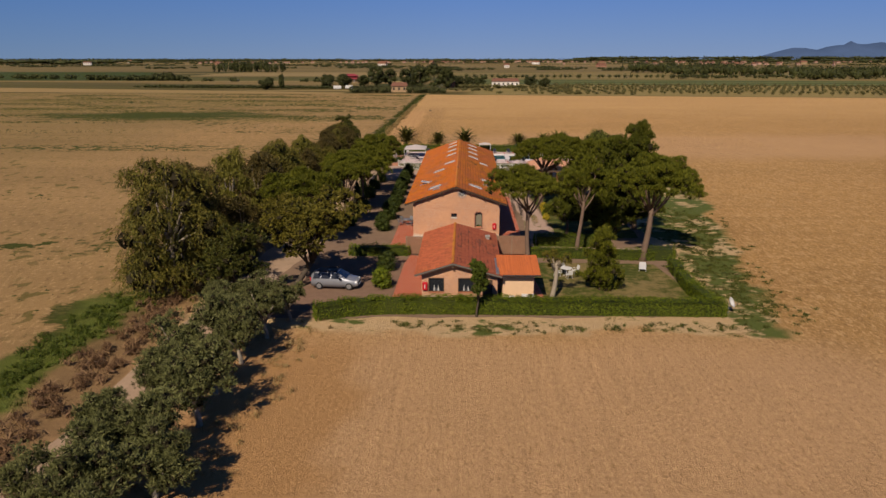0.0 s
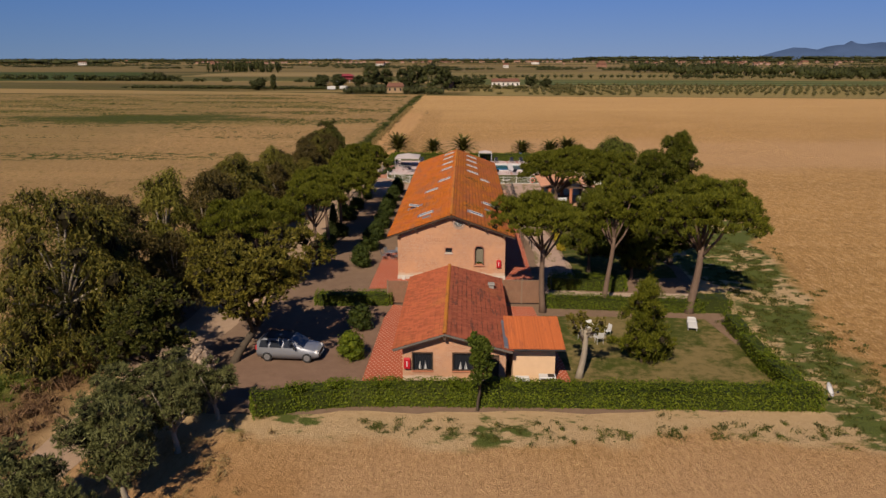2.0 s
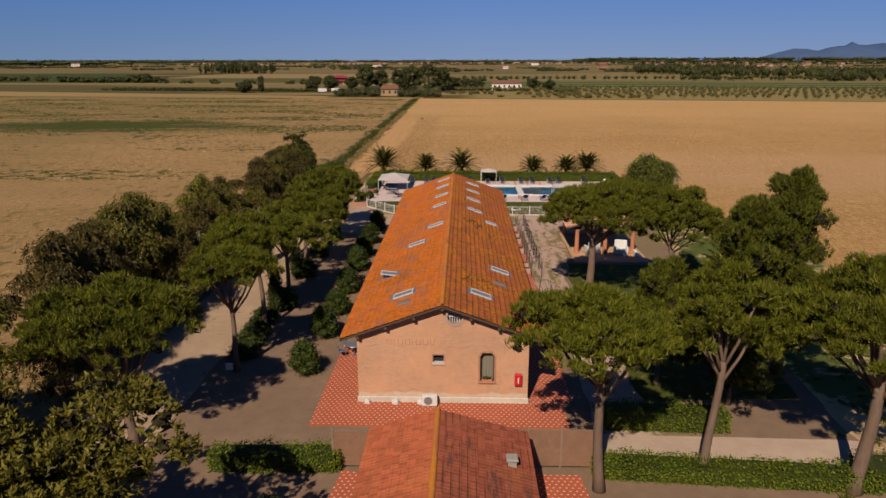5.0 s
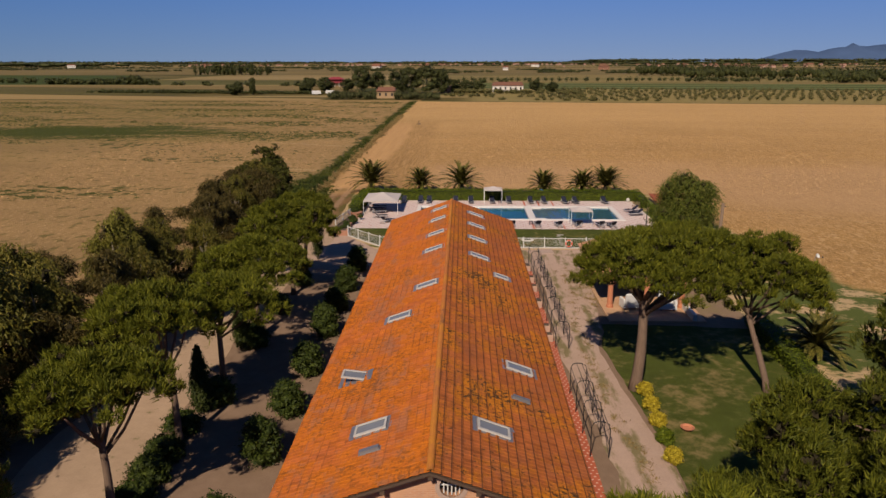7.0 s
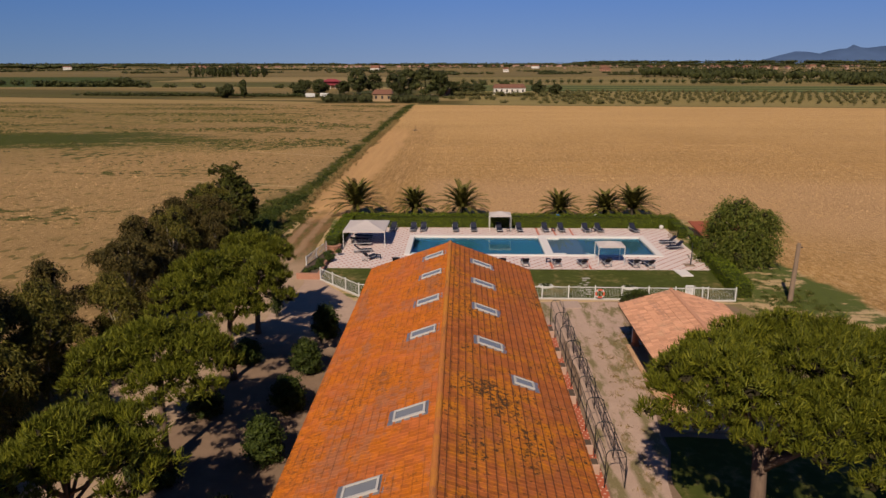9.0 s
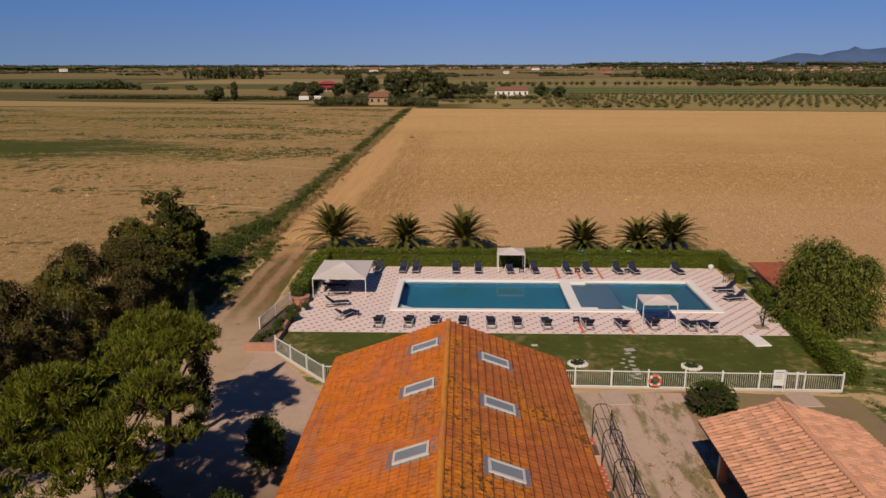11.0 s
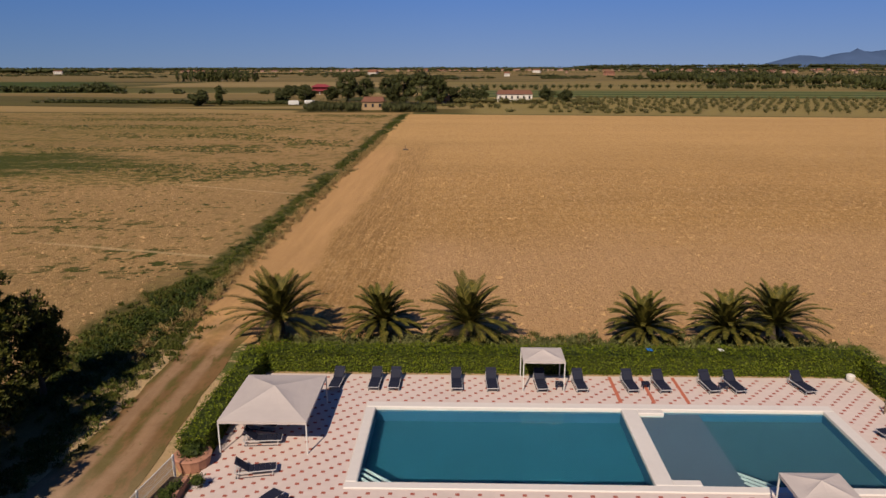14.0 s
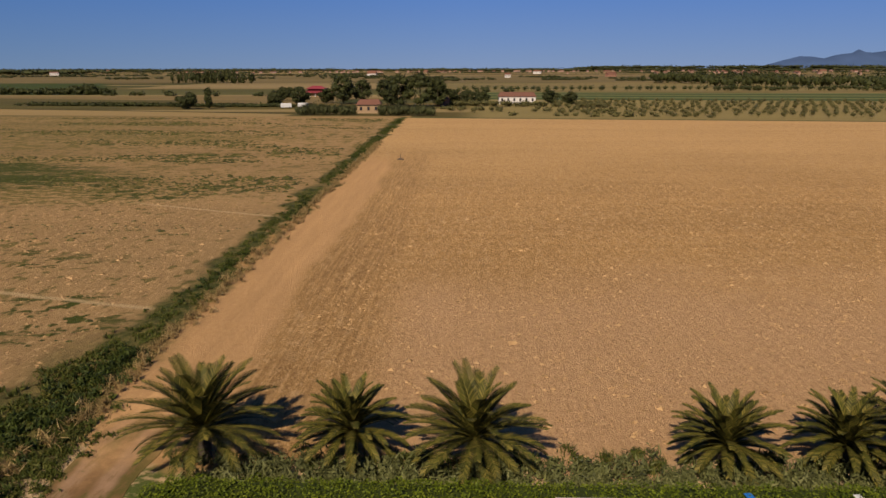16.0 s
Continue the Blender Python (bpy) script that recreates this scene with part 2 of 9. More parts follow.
    far_rows = s.math("MULTIPLY", s.math("MULTIPLY", s.step(s.noise(0.09, 4, 0.6, s.stretch(0.15, 1.0, 1.0)), 0.4, 0.54), s.band(y, 250, 384, 12)), s.step(s.noise(0.26, 2, 0.5), 0.53, 0.58))
    weed_mask = s.math("MAXIMUM", s.math("MULTIPLY", far_rows, 0.9), s.step(s.math("ADD", streak, weedy), 0.66, 0.68))
    tear = s.math("ADD", s.math("MULTIPLY", s.noise(1.1, 7, 0.75, s.stretch(0.35, 1.0, 1.0)), 0.5), s.math("MULTIPLY", s.noise(0.14, 6, 0.75, s.stretch(0.3, 1.0, 1.0)), 0.5))
    thick_growth = s.math("MULTIPLY_ADD", s.step(s.noise(0.7, 5, 0.65, s.stretch(0.55, 1.0, 1.0)), 0.36, 0.46), 0.25, 0.75)
    patch_mask = 0.0
    sparse = s.step(s.noise(0.4, 3, 0.55), 0.5, 0.55)
    for cx, cy, rx, ry, solid_growth in ((-106, 243, 46, 17, True), (-55, 268, 13, 10, False), (-48, 228, 9, 8, False), (-73, 213, 16, 5, False), (-36, 233, 9, 9, False), (-75, 155, 40, 6, False), (-44, 71, 18, 3, False), (-28, 50, 4, 9, True), (-33, 174, 9, 5, False), (-50, 190, 20, 4, False)):
        dx = s.math("DIVIDE", s.math("SUBTRACT", xd, cx), rx)
        dy = s.math("DIVIDE", s.math("SUBTRACT", yd, cy), ry)
        d = s.math("ADD", s.math("MULTIPLY", dx, dx), s.math("MULTIPLY", dy, dy))
        d = s.math("MULTIPLY_ADD", s.math("SUBTRACT", tear, 0.5), 8.0, d)
        mask = s.math("MULTIPLY", s.step(d, 1.1, 0.7), thick_growth) if solid_growth else s.math("MULTIPLY", s.step(d, 1.2, 0.2), sparse)
        patch_mask = s.math("MAXIMUM", patch_mask, mask)
    pale = s.mix(s.math("MULTIPLY", s.step(x, -60, -110), 0.4), pale, s.vary((0.125, 0.095, 0.033), 0.4, passes))
    west = s.mix(s.math("MULTIPLY", weed_mask, 0.8), pale, weeds)
    clump = s.math("MULTIPLY", s.step(s.noise(0.7, 2, 0.5, s.stretch(0.9, 0.6, 1.0)), 0.58, 0.63), s.step(s.noise(0.05, 4, 0.65, s.stretch(0.4, 1.0, 1.0)), 0.36, 0.56))
    west = s.mix(s.math("MULTIPLY", clump, 0.8), west, s.mix(fine, (0.06, 0.054, 0.011), (0.13, 0.105, 0.03)))
    west = s.mix(patch_mask, west, s.mix(fine, (0.024, 0.032, 0.005), (0.06, 0.066, 0.012)))
    for x0, y0, slope in ((-24.0, 176.6, -0.26), (-22.0, 210.5, -0.4)):
        line = s.math("SUBTRACT", s.math("MULTIPLY_ADD", s.noise(0.3, 3), 0.8, y), s.math("MULTIPLY_ADD", s.math("SUBTRACT", x, x0), slope, y0))
        west = s.mix(s.math("MULTIPLY", s.math("MULTIPLY", s.band(line, 0.0, 0.6, 0.25), s.step(x, -50, -40)), 0.8), west, (0.36, 0.26, 0.13))
    west_side = s.step(xd, -21, -25)
    color = s.mix(west_side, soil, west)
    # bare haul strip beside the ditch
    bare = s.vary(s.vary(s.mix(clod, (0.30, 0.165, 0.065), (0.45, 0.275, 0.12)), 0.3, s.noise(0.9, 5, 0.7, s.stretch(1.0, 0.06, 1.0))), 0.35, fine)
    edge = s.math("MULTIPLY_ADD", s.math("SUBTRACT", s.noise(0.05, 3), 0.5), 5.0, x)
    strip = s.math("MULTIPLY", s.band(edge, -21.0, -14.3, 0.8), s.band(y, 150, 268, 9))
    furrow = s.noise(3.4, 2, 0.5, s.stretch(1.0, 0.04, 1.0))
    headland = s.math("MULTIPLY", s.band(edge, -14.3, -7.5, 1.6), s.band(y, 150, 275, 12))
    tilled = s.mix(s.step(furrow, 0.42, 0.58), (0.13, 0.072, 0.028), (0.31, 0.185, 0.075))
    color = s.mix(s.math("MULTIPLY", headland, 0.38), color, s.vary(tilled, 0.45, fine))
    color = s.mix(strip, color, bare)
    # dry edge round the property, where the plough turned
    limit = s.math("MINIMUM", s.math("MULTIPLY_ADD", y, 0.2, 14.0), s.math("MULTIPLY_ADD", y, -0.17, 52.8))
    rim = s.math("MULTIPLY", s.step(s.math("SUBTRACT", xd, limit), 0.7, -0.7), s.band(yd, 48.3, 155.4, 0.7))
    rim = s.math("MULTIPLY", rim, s.step(x, -24, -21))
    verge_soil = s.mix(clod, (0.29, 0.19, 0.09), (0.48, 0.35, 0.195))
    verge_weed = s.mix(fine, (0.042, 0.06, 0.011), (0.105, 0.118, 0.03))
    grown = s.math("MULTIPLY_ADD", s.step(xd, 20.5, 23.0), 0.1, s.math("ADD", s.math("MULTIPLY", s.noise(0.16, 3), 0.5), s.math("MULTIPLY", s.noise(0.9, 8, 0.72, s.stretch(0.6, 1.0, 1.0)), 0.5)))
    grown = s.step(grown, 0.535, 0.595)
    verge = s.mix(grown, verge_soil, verge_weed)
    color = s.mix(rim, color, verge)
    orange = s.math("MULTIPLY", s.band(xd, -15.5, -7, 1.5), s.band(yd, 20, 46, 3))
    color = s.mix(s.math("MULTIPLY", orange, 0.75), color, s.mix(clod, (0.2178, 0.1122, 0.0396), (0.363, 0.2046, 0.0792)))
    # weeds of the ditch
    ditch = s.math("MAXIMUM", s.math("MULTIPLY", s.math("MAXIMUM", s.band(xd, -24.6, -21.2, 0.8), s.math("MULTIPLY", s.band(xd, -27.2, -20.6, 1.2), s.step(y, 180, 156))), s.step(y, 130, 150)), 0.0)
    ditch = s.math("MULTIPLY", ditch, s.step(y, 400, 385))
    bank = s.mix(s.step(s.noise(0.5, 7, 0.72), 0.36, 0.66), (0.022, 0.032, 0.007), (0.12, 0.098, 0.03))
    color = s.mix(ditch, color, bank)
    lush = s.math("MULTIPLY", s.band(s.math("MULTIPLY_ADD", s.math("SUBTRACT", s.noise(0.5, 6, 0.7), 0.5), 4.0, xd), -31.0, -26.3, 0.9), s.step(yd, 60, 54))
    color = s.mix(lush, color, s.vary(s.mix(fine, (0.05, 0.066, 0.01), (0.115, 0.125, 0.026)), 0.3, s.noise(0.8, 5)))
    brown = s.math("MULTIPLY", s.band(xd, -26.4, -21.5, 0.8), s.step(yd, 60, 54))
    color = s.mix(s.math("MULTIPLY", brown, 0.8), color, s.vary(s.mix(s.noise(0.9, 6, 0.7), (0.07, 0.045, 0.022), (0.26, 0.16, 0.075)), 0.3, fine))
    # the plain beyond: narrow fields
    grid = s.stretch(0.0032, 0.0085, 0.01)
    cell = s.node("ShaderNodeTexVoronoi", distance="MANHATTAN")
    s.plug(cell.inputs["Vector"], grid)
    cell.inputs["Scale"].default_value = 1.0
    cell.inputs["Randomness"].default_value = 0.7
    pick = s.xyz(cell.outputs["Color"])[0]
    plain_color = s.ramp(pick, [(0.0, (0.05, 0.05, 0.014)), (0.2, (0.1, 0.084, 0.027)), (0.45, (0.17, 0.122, 0.046)), (0.7, (0.24, 0.17, 0.07)), (0.85, (0.045, 0.047, 0.013)), (1.0, (0.19, 0.14, 0.058))])
    lines = s.noise(0.035, 4, 0.6, s.stretch(0.1, 1.0, 1.0))
    plain_color = s.vary(s.vary(s.mix(1.0, plain_color, (0.76, 0.72, 0.64), "MULTIPLY"), 0.35, lines), 0.25, s.noise(0.3, 5, 0.7))
    strips = s.noise(0.011, 3, 0.55, s.stretch(0.1, 1.0, 1.0))
    plain_color = s.mix(s.math("MULTIPLY", s.step(strips, 0.53, 0.56), 0.75), plain_color, s.vary((0.24, 0.175, 0.075), 0.3, lines))
    plain_color = s.mix(s.math("MULTIPLY", s.step(strips, 0.44, 0.42), 0.7), plain_color, s.vary((0.045, 0.052, 0.016), 0.3, lines))
    slant = s.math("MULTIPLY_ADD", s.math("ADD", x, 75.0), 0.245, y)
    far_edge = s.math("MULTIPLY_ADD", s.math("SUBTRACT", s.noise(0.03, 3), 0.5), 14.0, y)
    for x0, x1, along_y, y0, y1, tint in (
            (-2500, 2500, y, 945, 1560, (0.128, 0.096, 0.039)), (-900, -66, y, 478, 592, (0.165, 0.118, 0.047)),
            (-900, -150, slant, 415, 500, (0.068, 0.06, 0.019)), (-900, -66, slant, 407.5, 412.5, (0.03, 0.032, 0.01)),
            (-300, -20, y, 598, 722, (0.058, 0.06, 0.018)), (-290, -60, y, 738, 930, (0.21, 0.153, 0.068)),
            (-20, 900, y, 650, 930, (0.15, 0.118, 0.044))):
        strip_mask = s.math("MULTIPLY", s.band(s.math("MULTIPLY_ADD", s.math("SUBTRACT", far_edge, y), 1.5, x), x0, x1, 6), s.band(along_y, y0, y1, 2.0))
        plain_color = s.mix(s.math("MULTIPLY", strip_mask, 0.86), plain_color, s.vary(s.vary(tint, 0.4, lines), 0.3, s.noise(0.02, 3, 0.6, s.stretch(0.12, 1.0, 1.0))))
    straight = s.math("MULTIPLY_ADD", x, 0.118, y)
    beyond_east = s.math("MULTIPLY", s.step(straight, 381, 383.5), s.step(x, -21, -19))
    beyond = s.math("MAXIMUM", beyond_east, s.step(y, 391, 396))
    color = s.mix(beyond, color, plain_color)
    stubble = s.math("MULTIPLY", s.math("MULTIPLY", s.step(s.math("MULTIPLY_ADD", x, 0.065, y), 386, 388), s.step(slant, 409, 407)), s.step(x, -66, -70))
    color = s.mix(stubble, color, s.vary(s.mix(lines, (0.19, 0.13, 0.05), (0.275, 0.193, 0.08)), 0.25, fine))
    # grassy margin, orchard floor and market rows past the big field
    margin = s.math("MULTIPLY", s.band(straight, 382, 386, 0.8), s.step(x, -21, -19))
    color = s.mix(margin, color, s.mix(fine, (0.0528, 0.0561, 0.0165), (0.099, 0.0924, 0.033)))
    floor = s.math("MULTIPLY", s.band(straight, 386, 532, 2.0), s.step(x, -5, 10))
    color = s.mix(floor, color, s.vary(s.mix(lines, (0.145, 0.115, 0.04), (0.225, 0.172, 0.064)), 0.2, fine))
    stripes = s.math("MULTIPLY", s.band(straight, 535, 650, 2.0), s.step(x, 0, 20))
    beds = s.math("SINE", s.math("MULTIPLY", straight, 0.17))
    color = s.mix(stripes, color, s.mix(s.step(beds, -0.2, 0.3), (0.0396, 0.0594, 0.0165), (0.1122, 0.1122, 0.0396)))
    green = s.math("MULTIPLY", s.band(y, 600, 935, 8), s.step(s.math("MULTIPLY_ADD", y, 0.51, x), 80, 62))
    color = s.mix(green, color, s.mix(lines, (0.03, 0.043, 0.011), (0.048, 0.061, 0.016)))
    h = s.math("ADD", s.math("MULTIPLY", clod, 0.7), s.math("MULTIPLY", fine, 0.5))
    h = s.math("MULTIPLY_ADD", rows, 0.6, h)
    return s.done(color, 0.95, h, 0.9, 0.22, spec=0.08)


def dirt_material(name, low, high, grass=0.0, north=False, worn=False):
    s = Shade(name)
    clod, fine = s.noise(1.3, 7, 0.65), s.noise(12, 5, 0.7)
    c = s.vary(s.vary(s.mix(clod, low, high), 0.18, fine), 0.2, s.noise(0.25, 4))
    if north:
        _, y, _ = s.xyz()
        earth = s.vary(s.mix(clod, (0.10, 0.056, 0.024), (0.185, 0.108, 0.046)), 0.3, s.noise(1.0, 6, 0.7, s.stretch(1.0, 0.15, 1.0)))
        earth = s.mix(s.math("MULTIPLY", s.step(s.noise(0.7, 7, 0.72, s.stretch(1.0, 0.3, 1.0)), 0.45, 0.55), 0.85), earth, s.mix(fine, (0.045, 0.043, 0.010), (0.11, 0.092, 0.026)))
        x, _, _ = s.xyz()
        off = s.math("ABSOLUTE", s.math("ADD", s.math("MULTIPLY_ADD", s.math("SUBTRACT", s.noise(0.25, 3), 0.5), 1.0, x), 17.5))
        rut = s.math("MULTIPLY", s.band(off, 0.42, 1.25, 0.22), s.step(s.noise(0.8, 6, 0.7, s.stretch(1.0, 0.25, 1.0)), 0.34, 0.46))
        lane = s.mix(rut, earth, s.vary(s.vary(s.mix(clod, (0.165, 0.098, 0.052), (0.255, 0.162, 0.092)), 0.2, fine), 0.25, s.noise(1.6, 4, 0.6, s.stretch(1.0, 0.12, 1.0))))
        c = s.mix(s.step(s.math("MULTIPLY_ADD", s.noise(0.2, 5, 0.65), 10.0, y), 136, 148), c, lane)
        bare = s.vary(s.vary(s.mix(clod, (0.30, 0.165, 0.065), (0.45, 0.275, 0.12)), 0.3, s.noise(0.9, 5, 0.7, s.stretch(1.0, 0.06, 1.0))), 0.35, fine)
        c = s.mix(s.step(s.math("MULTIPLY_ADD", s.noise(0.3, 5, 0.65), 14.0, y), 160, 168), c, bare)
    if worn:
        x, y, _ = s.xyz()
        trodden = s.math("MULTIPLY", s.step(s.math("MULTIPLY_ADD", s.noise(0.3, 4), 6.0, y), 117, 123), s.step(s.math("MULTIPLY_ADD", s.noise(0.4, 4), 3.0, x), 14.5, 11.5))
        c = s.mix(trodden, c, s.vary(s.mix(clod, (0.24, 0.165, 0.12), (0.36, 0.262, 0.2)), 0.2, fine))
        rough_grass = s.math("MULTIPLY", s.step(y, 104, 110), s.step(x, 11.5, 14))
        c = s.mix(s.math("MULTIPLY", rough_grass, s.step(s.noise(0.8, 7, 0.72), 0.4, 0.6)), c, s.mix(fine, (0.1, 0.085, 0.03), (0.2, 0.155, 0.07)))
    if grass:
        tuft = s.step(s.noise(0.9, 6, 0.7), 0.64 - grass * 0.2, 0.72 - grass * 0.15)
        c = s.mix(tuft, c, s.mix(fine, (0.066, 0.066, 0.0198), (0.1452, 0.1254, 0.0495)))
    return s.done(c, 0.95, s.math("ADD", clod, fine), 0.5, 0.03, spec=0.08)


def lawn_material(name, dry):
    s = Shade(name)
    fine, mid, broad = s.noise(22, 6, 0.75), s.noise(1.4, 5, 0.65), s.noise(0.22, 4)
    c = s.mix(fine, (0.026, 0.035, 0.0055), (0.066, 0.077, 0.0145))
    c = s.vary(c, 0.35, s.noise(0.5, 5, 0.65))
    c = s.mix(s.step(s.math("ADD", s.math("MULTIPLY", mid, 0.5), s.math("MULTIPLY", broad, 0.5)), 0.50 - dry * 0.22, 0.68 - dry * 0.2), c, s.mix(fine, (0.1056, 0.0825, 0.0297), (0.1914, 0.1419, 0.0594)))
    return s.done(s.vary(c, 0.25, mid), 0.95, fine, 0.7, 0.04, spec=0.08)


GROUND = ground_material()
GRAVEL = dirt_material("gravel_drive", (0.215, 0.148, 0.097), (0.345, 0.248, 0.165), 0.2, True)
def track_material():
    s = Shade("rutted_track")
    x, y, _ = s.xyz()
    clod, fine, patch = s.noise(1.3, 7, 0.65), s.noise(12, 5, 0.7), s.noise(0.9, 7, 0.72, s.stretch(1.0, 0.35, 1.0))
    c = s.vary(s.vary(s.mix(clod, (0.25, 0.172, 0.128), (0.37, 0.268, 0.207)), 0.2, fine), 0.2, s.noise(0.3, 4, vec=s.stretch(1.0, 0.2, 1.0)))
    mid = s.math("MULTIPLY_ADD", s.math("COSINE", s.math("MULTIPLY_ADD", y, 0.068, -5.1)), 0.45, 8.4)
    off = s.math("ABSOLUTE", s.math("SUBTRACT", s.math("MULTIPLY_ADD", s.math("SUBTRACT", s.noise(0.4, 3), 0.5), 0.8, x), mid))
    wheel = s.band(off, 0.42, 1.15, 0.16)
    grass = s.math("MULTIPLY", s.math("SUBTRACT", 1.0, wheel), s.step(patch, 0.46, 0.58))
    c = s.mix(s.math("MULTIPLY", grass, 0.85), c, s.mix(fine, (0.075, 0.068, 0.022), (0.16, 0.132, 0.055)))
    return s.done(c, 0.95, s.math("ADD", clod, fine), 0.5, 0.03, spec=0.08)


TRACK = track_material()
YARD = dirt_material("earth_yard", (0.12, 0.078, 0.05), (0.205, 0.14, 0.095), 0.0, False, True)
LAWN = lawn_material("lawn_grass", 0.05)
LAWN_DRY = lawn_material("dry_lawn_grass", 0.45)


def brick_material():
    s = Shade("old_brick")
    x, y, z = s.xyz()
    b = s.node("ShaderNodeTexBrick")
    s.plug(b.inputs["Vector"], s.vec(s.math("ADD", x, y), z, 0.0))
    b.inputs["Color1"].default_value, b.inputs["Color2"].default_value = (0.33, 0.1551, 0.0858, 1), (0.396, 0.2112, 0.1221, 1)
    b.inputs["Mortar"].default_value = (0.3828, 0.2706, 0.1914, 1)
    b.inputs["Scale"].default_value, b.inputs["Mortar Size"].default_value = 1.0, 0.012
    b.inputs["Brick Width"].default_value, b.inputs["Row Height"].default_value = 0.27, 0.07
    wash = s.noise(0.7, 6, 0.65)
    c = s.mix(s.step(wash, 0.42, 0.62), b.outputs[0], (0.396, 0.2211, 0.1287))
    c = s.vary(s.vary(c, 0.22, s.noise(2.5, 6, 0.7)), 0.18, s.noise(0.35, 4))
    low = s.math("MULTIPLY", s.step(s.math("MULTIPLY_ADD", wash, 0.9, z), 1.1, 0.95), 0.85)
    c = s.mix(low, c, s.mix(s.noise(3, 5), (0.33, 0.23, 0.16), (0.5, 0.42, 0.33)))
    return s.done(c, 0.92, b.outputs["Fac"], 0.35, 0.008, spec=0.1)


def tile_material(name, clay, lichen, dark, lichen_lo, lichen_hi, random_piece, lap=0.0, ridge_x=0.0, course=0.36, width=0.235, streak=0.8, even=False, weather=0.0, grey=(0.2, 0.12, 0.09), mossy=0.0):
    s = Shade(name)
    if random_piece:
        rnd = s.node("ShaderNodeObjectInfo").outputs["Random"]
    else:
        rnd = s.geo.outputs["Random Per Island"]
    broad, mid, fine = s.noise(0.32, 6, 0.68), s.noise(1.6, 6, 0.7), s.noise(14, 5, 0.75)
    c = s.vary(clay, 0.10, rnd)
    cover = s.math("ADD", s.math("MULTIPLY", broad, 0.62), s.math("MULTIPLY", mid, 0.38))
    c = s.mix(s.step(cover, lichen_lo, lichen_hi), c, s.vary(lichen, 0.3, fine))
    c = s.mix(s.math("MULTIPLY", s.step(s.noise(0.9, 7, 0.75, s.stretch(2.4, 0.396, 2.4)), 0.53, 0.64), streak), c, dark)
    c = s.mix(s.math("MULTIPLY", s.step(fine, 0.58, 0.72), 0.6), c, dark)
    drift = s.math("ADD", s.math("MULTIPLY", s.noise(0.9, 7, 0.72, s.stretch(1.0, 0.3, 1.0)), 0.9), s.math("MULTIPLY", rnd, 0.1))
    c = s.mix(s.math("MULTIPLY", s.step(drift, 0.5, 0.62), weather), c, s.vary(grey, 0.25, fine))
    moss = s.math("ADD", s.math("MULTIPLY", s.noise(5.0, 5, 0.75), 0.6), s.math("MULTIPLY", broad, 0.4))
    c = s.mix(s.math("MULTIPLY", s.step(moss, 0.525, 0.6), mossy), c, (0.045, 0.026, 0.012))
    if lap:
        # darker lines along the laps and side joints, made uneven by noise
        x, y, _ = s.xyz()
        down = s.math("FRACT", s.math("DIVIDE", s.math("ABSOLUTE", s.math("SUBTRACT", x, ridge_x)), course))
        across = s.math("FRACT", s.math("DIVIDE", y, width))
        dirt = s.math("MAXIMUM", s.step(down, 0.2, 0.06), s.math("MULTIPLY", s.step(across, 0.12, 0.02), 0.1))
        dirt = s.math("MULTIPLY", dirt, s.math("MULTIPLY", s.step(s.noise(0.5, 5, 0.7), 0.1 if even else 0.4, 0.4 if even else 0.62), lap))
        c = s.mix(dirt, c, (0.05, 0.022, 0.012))
    c = s.vary(s.vary(s.vary(c, 0.32, fine), 0.1, rnd), 0.3 * mossy, s.noise(1.1, 7, 0.75))
    return s.done(c, 0.9, s.math("ADD", fine, mid), 0.5, 0.02, spec=0.12)


BRICK = brick_material()
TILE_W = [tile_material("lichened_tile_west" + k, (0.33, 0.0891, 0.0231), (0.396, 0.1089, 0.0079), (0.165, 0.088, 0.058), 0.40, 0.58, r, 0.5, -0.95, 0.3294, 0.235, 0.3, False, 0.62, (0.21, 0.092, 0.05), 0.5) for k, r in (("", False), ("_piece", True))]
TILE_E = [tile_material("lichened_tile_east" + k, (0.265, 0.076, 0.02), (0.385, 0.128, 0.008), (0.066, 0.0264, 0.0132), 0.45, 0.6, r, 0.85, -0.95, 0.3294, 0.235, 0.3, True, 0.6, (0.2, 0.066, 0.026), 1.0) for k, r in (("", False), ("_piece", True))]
AX = -0.93
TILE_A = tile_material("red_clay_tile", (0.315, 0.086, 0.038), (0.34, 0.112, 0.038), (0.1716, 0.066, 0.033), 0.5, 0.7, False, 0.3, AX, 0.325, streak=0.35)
# darker clay and stronger lap lines than TILE_A
TILE_AD = tile_material("dark_red_tile", (0.215, 0.06, 0.032), (0.2, 0.07, 0.03), (0.0726, 0.0363, 0.0264), 0.5, 0.7, False, 0.9, AX, 0.325)
TILE_B = tile_material("new_clay_tile", (0.3828, 0.1056, 0.033), (0.363, 0.1122, 0.033), (0.264, 0.0792, 0.033), 0.6, 0.8, False)
TILE_P = tile_material("pergola_tile", (0.36, 0.185, 0.115), (0.33, 0.196, 0.125), (0.2376, 0.132, 0.0924), 0.5, 0.7, False)
RIDGE_M = tile_material("ridge_tile", (0.3168, 0.1056, 0.033), (0.3696, 0.1452, 0.0198), (0.1716, 0.0726, 0.033), 0.4, 0.6, False)


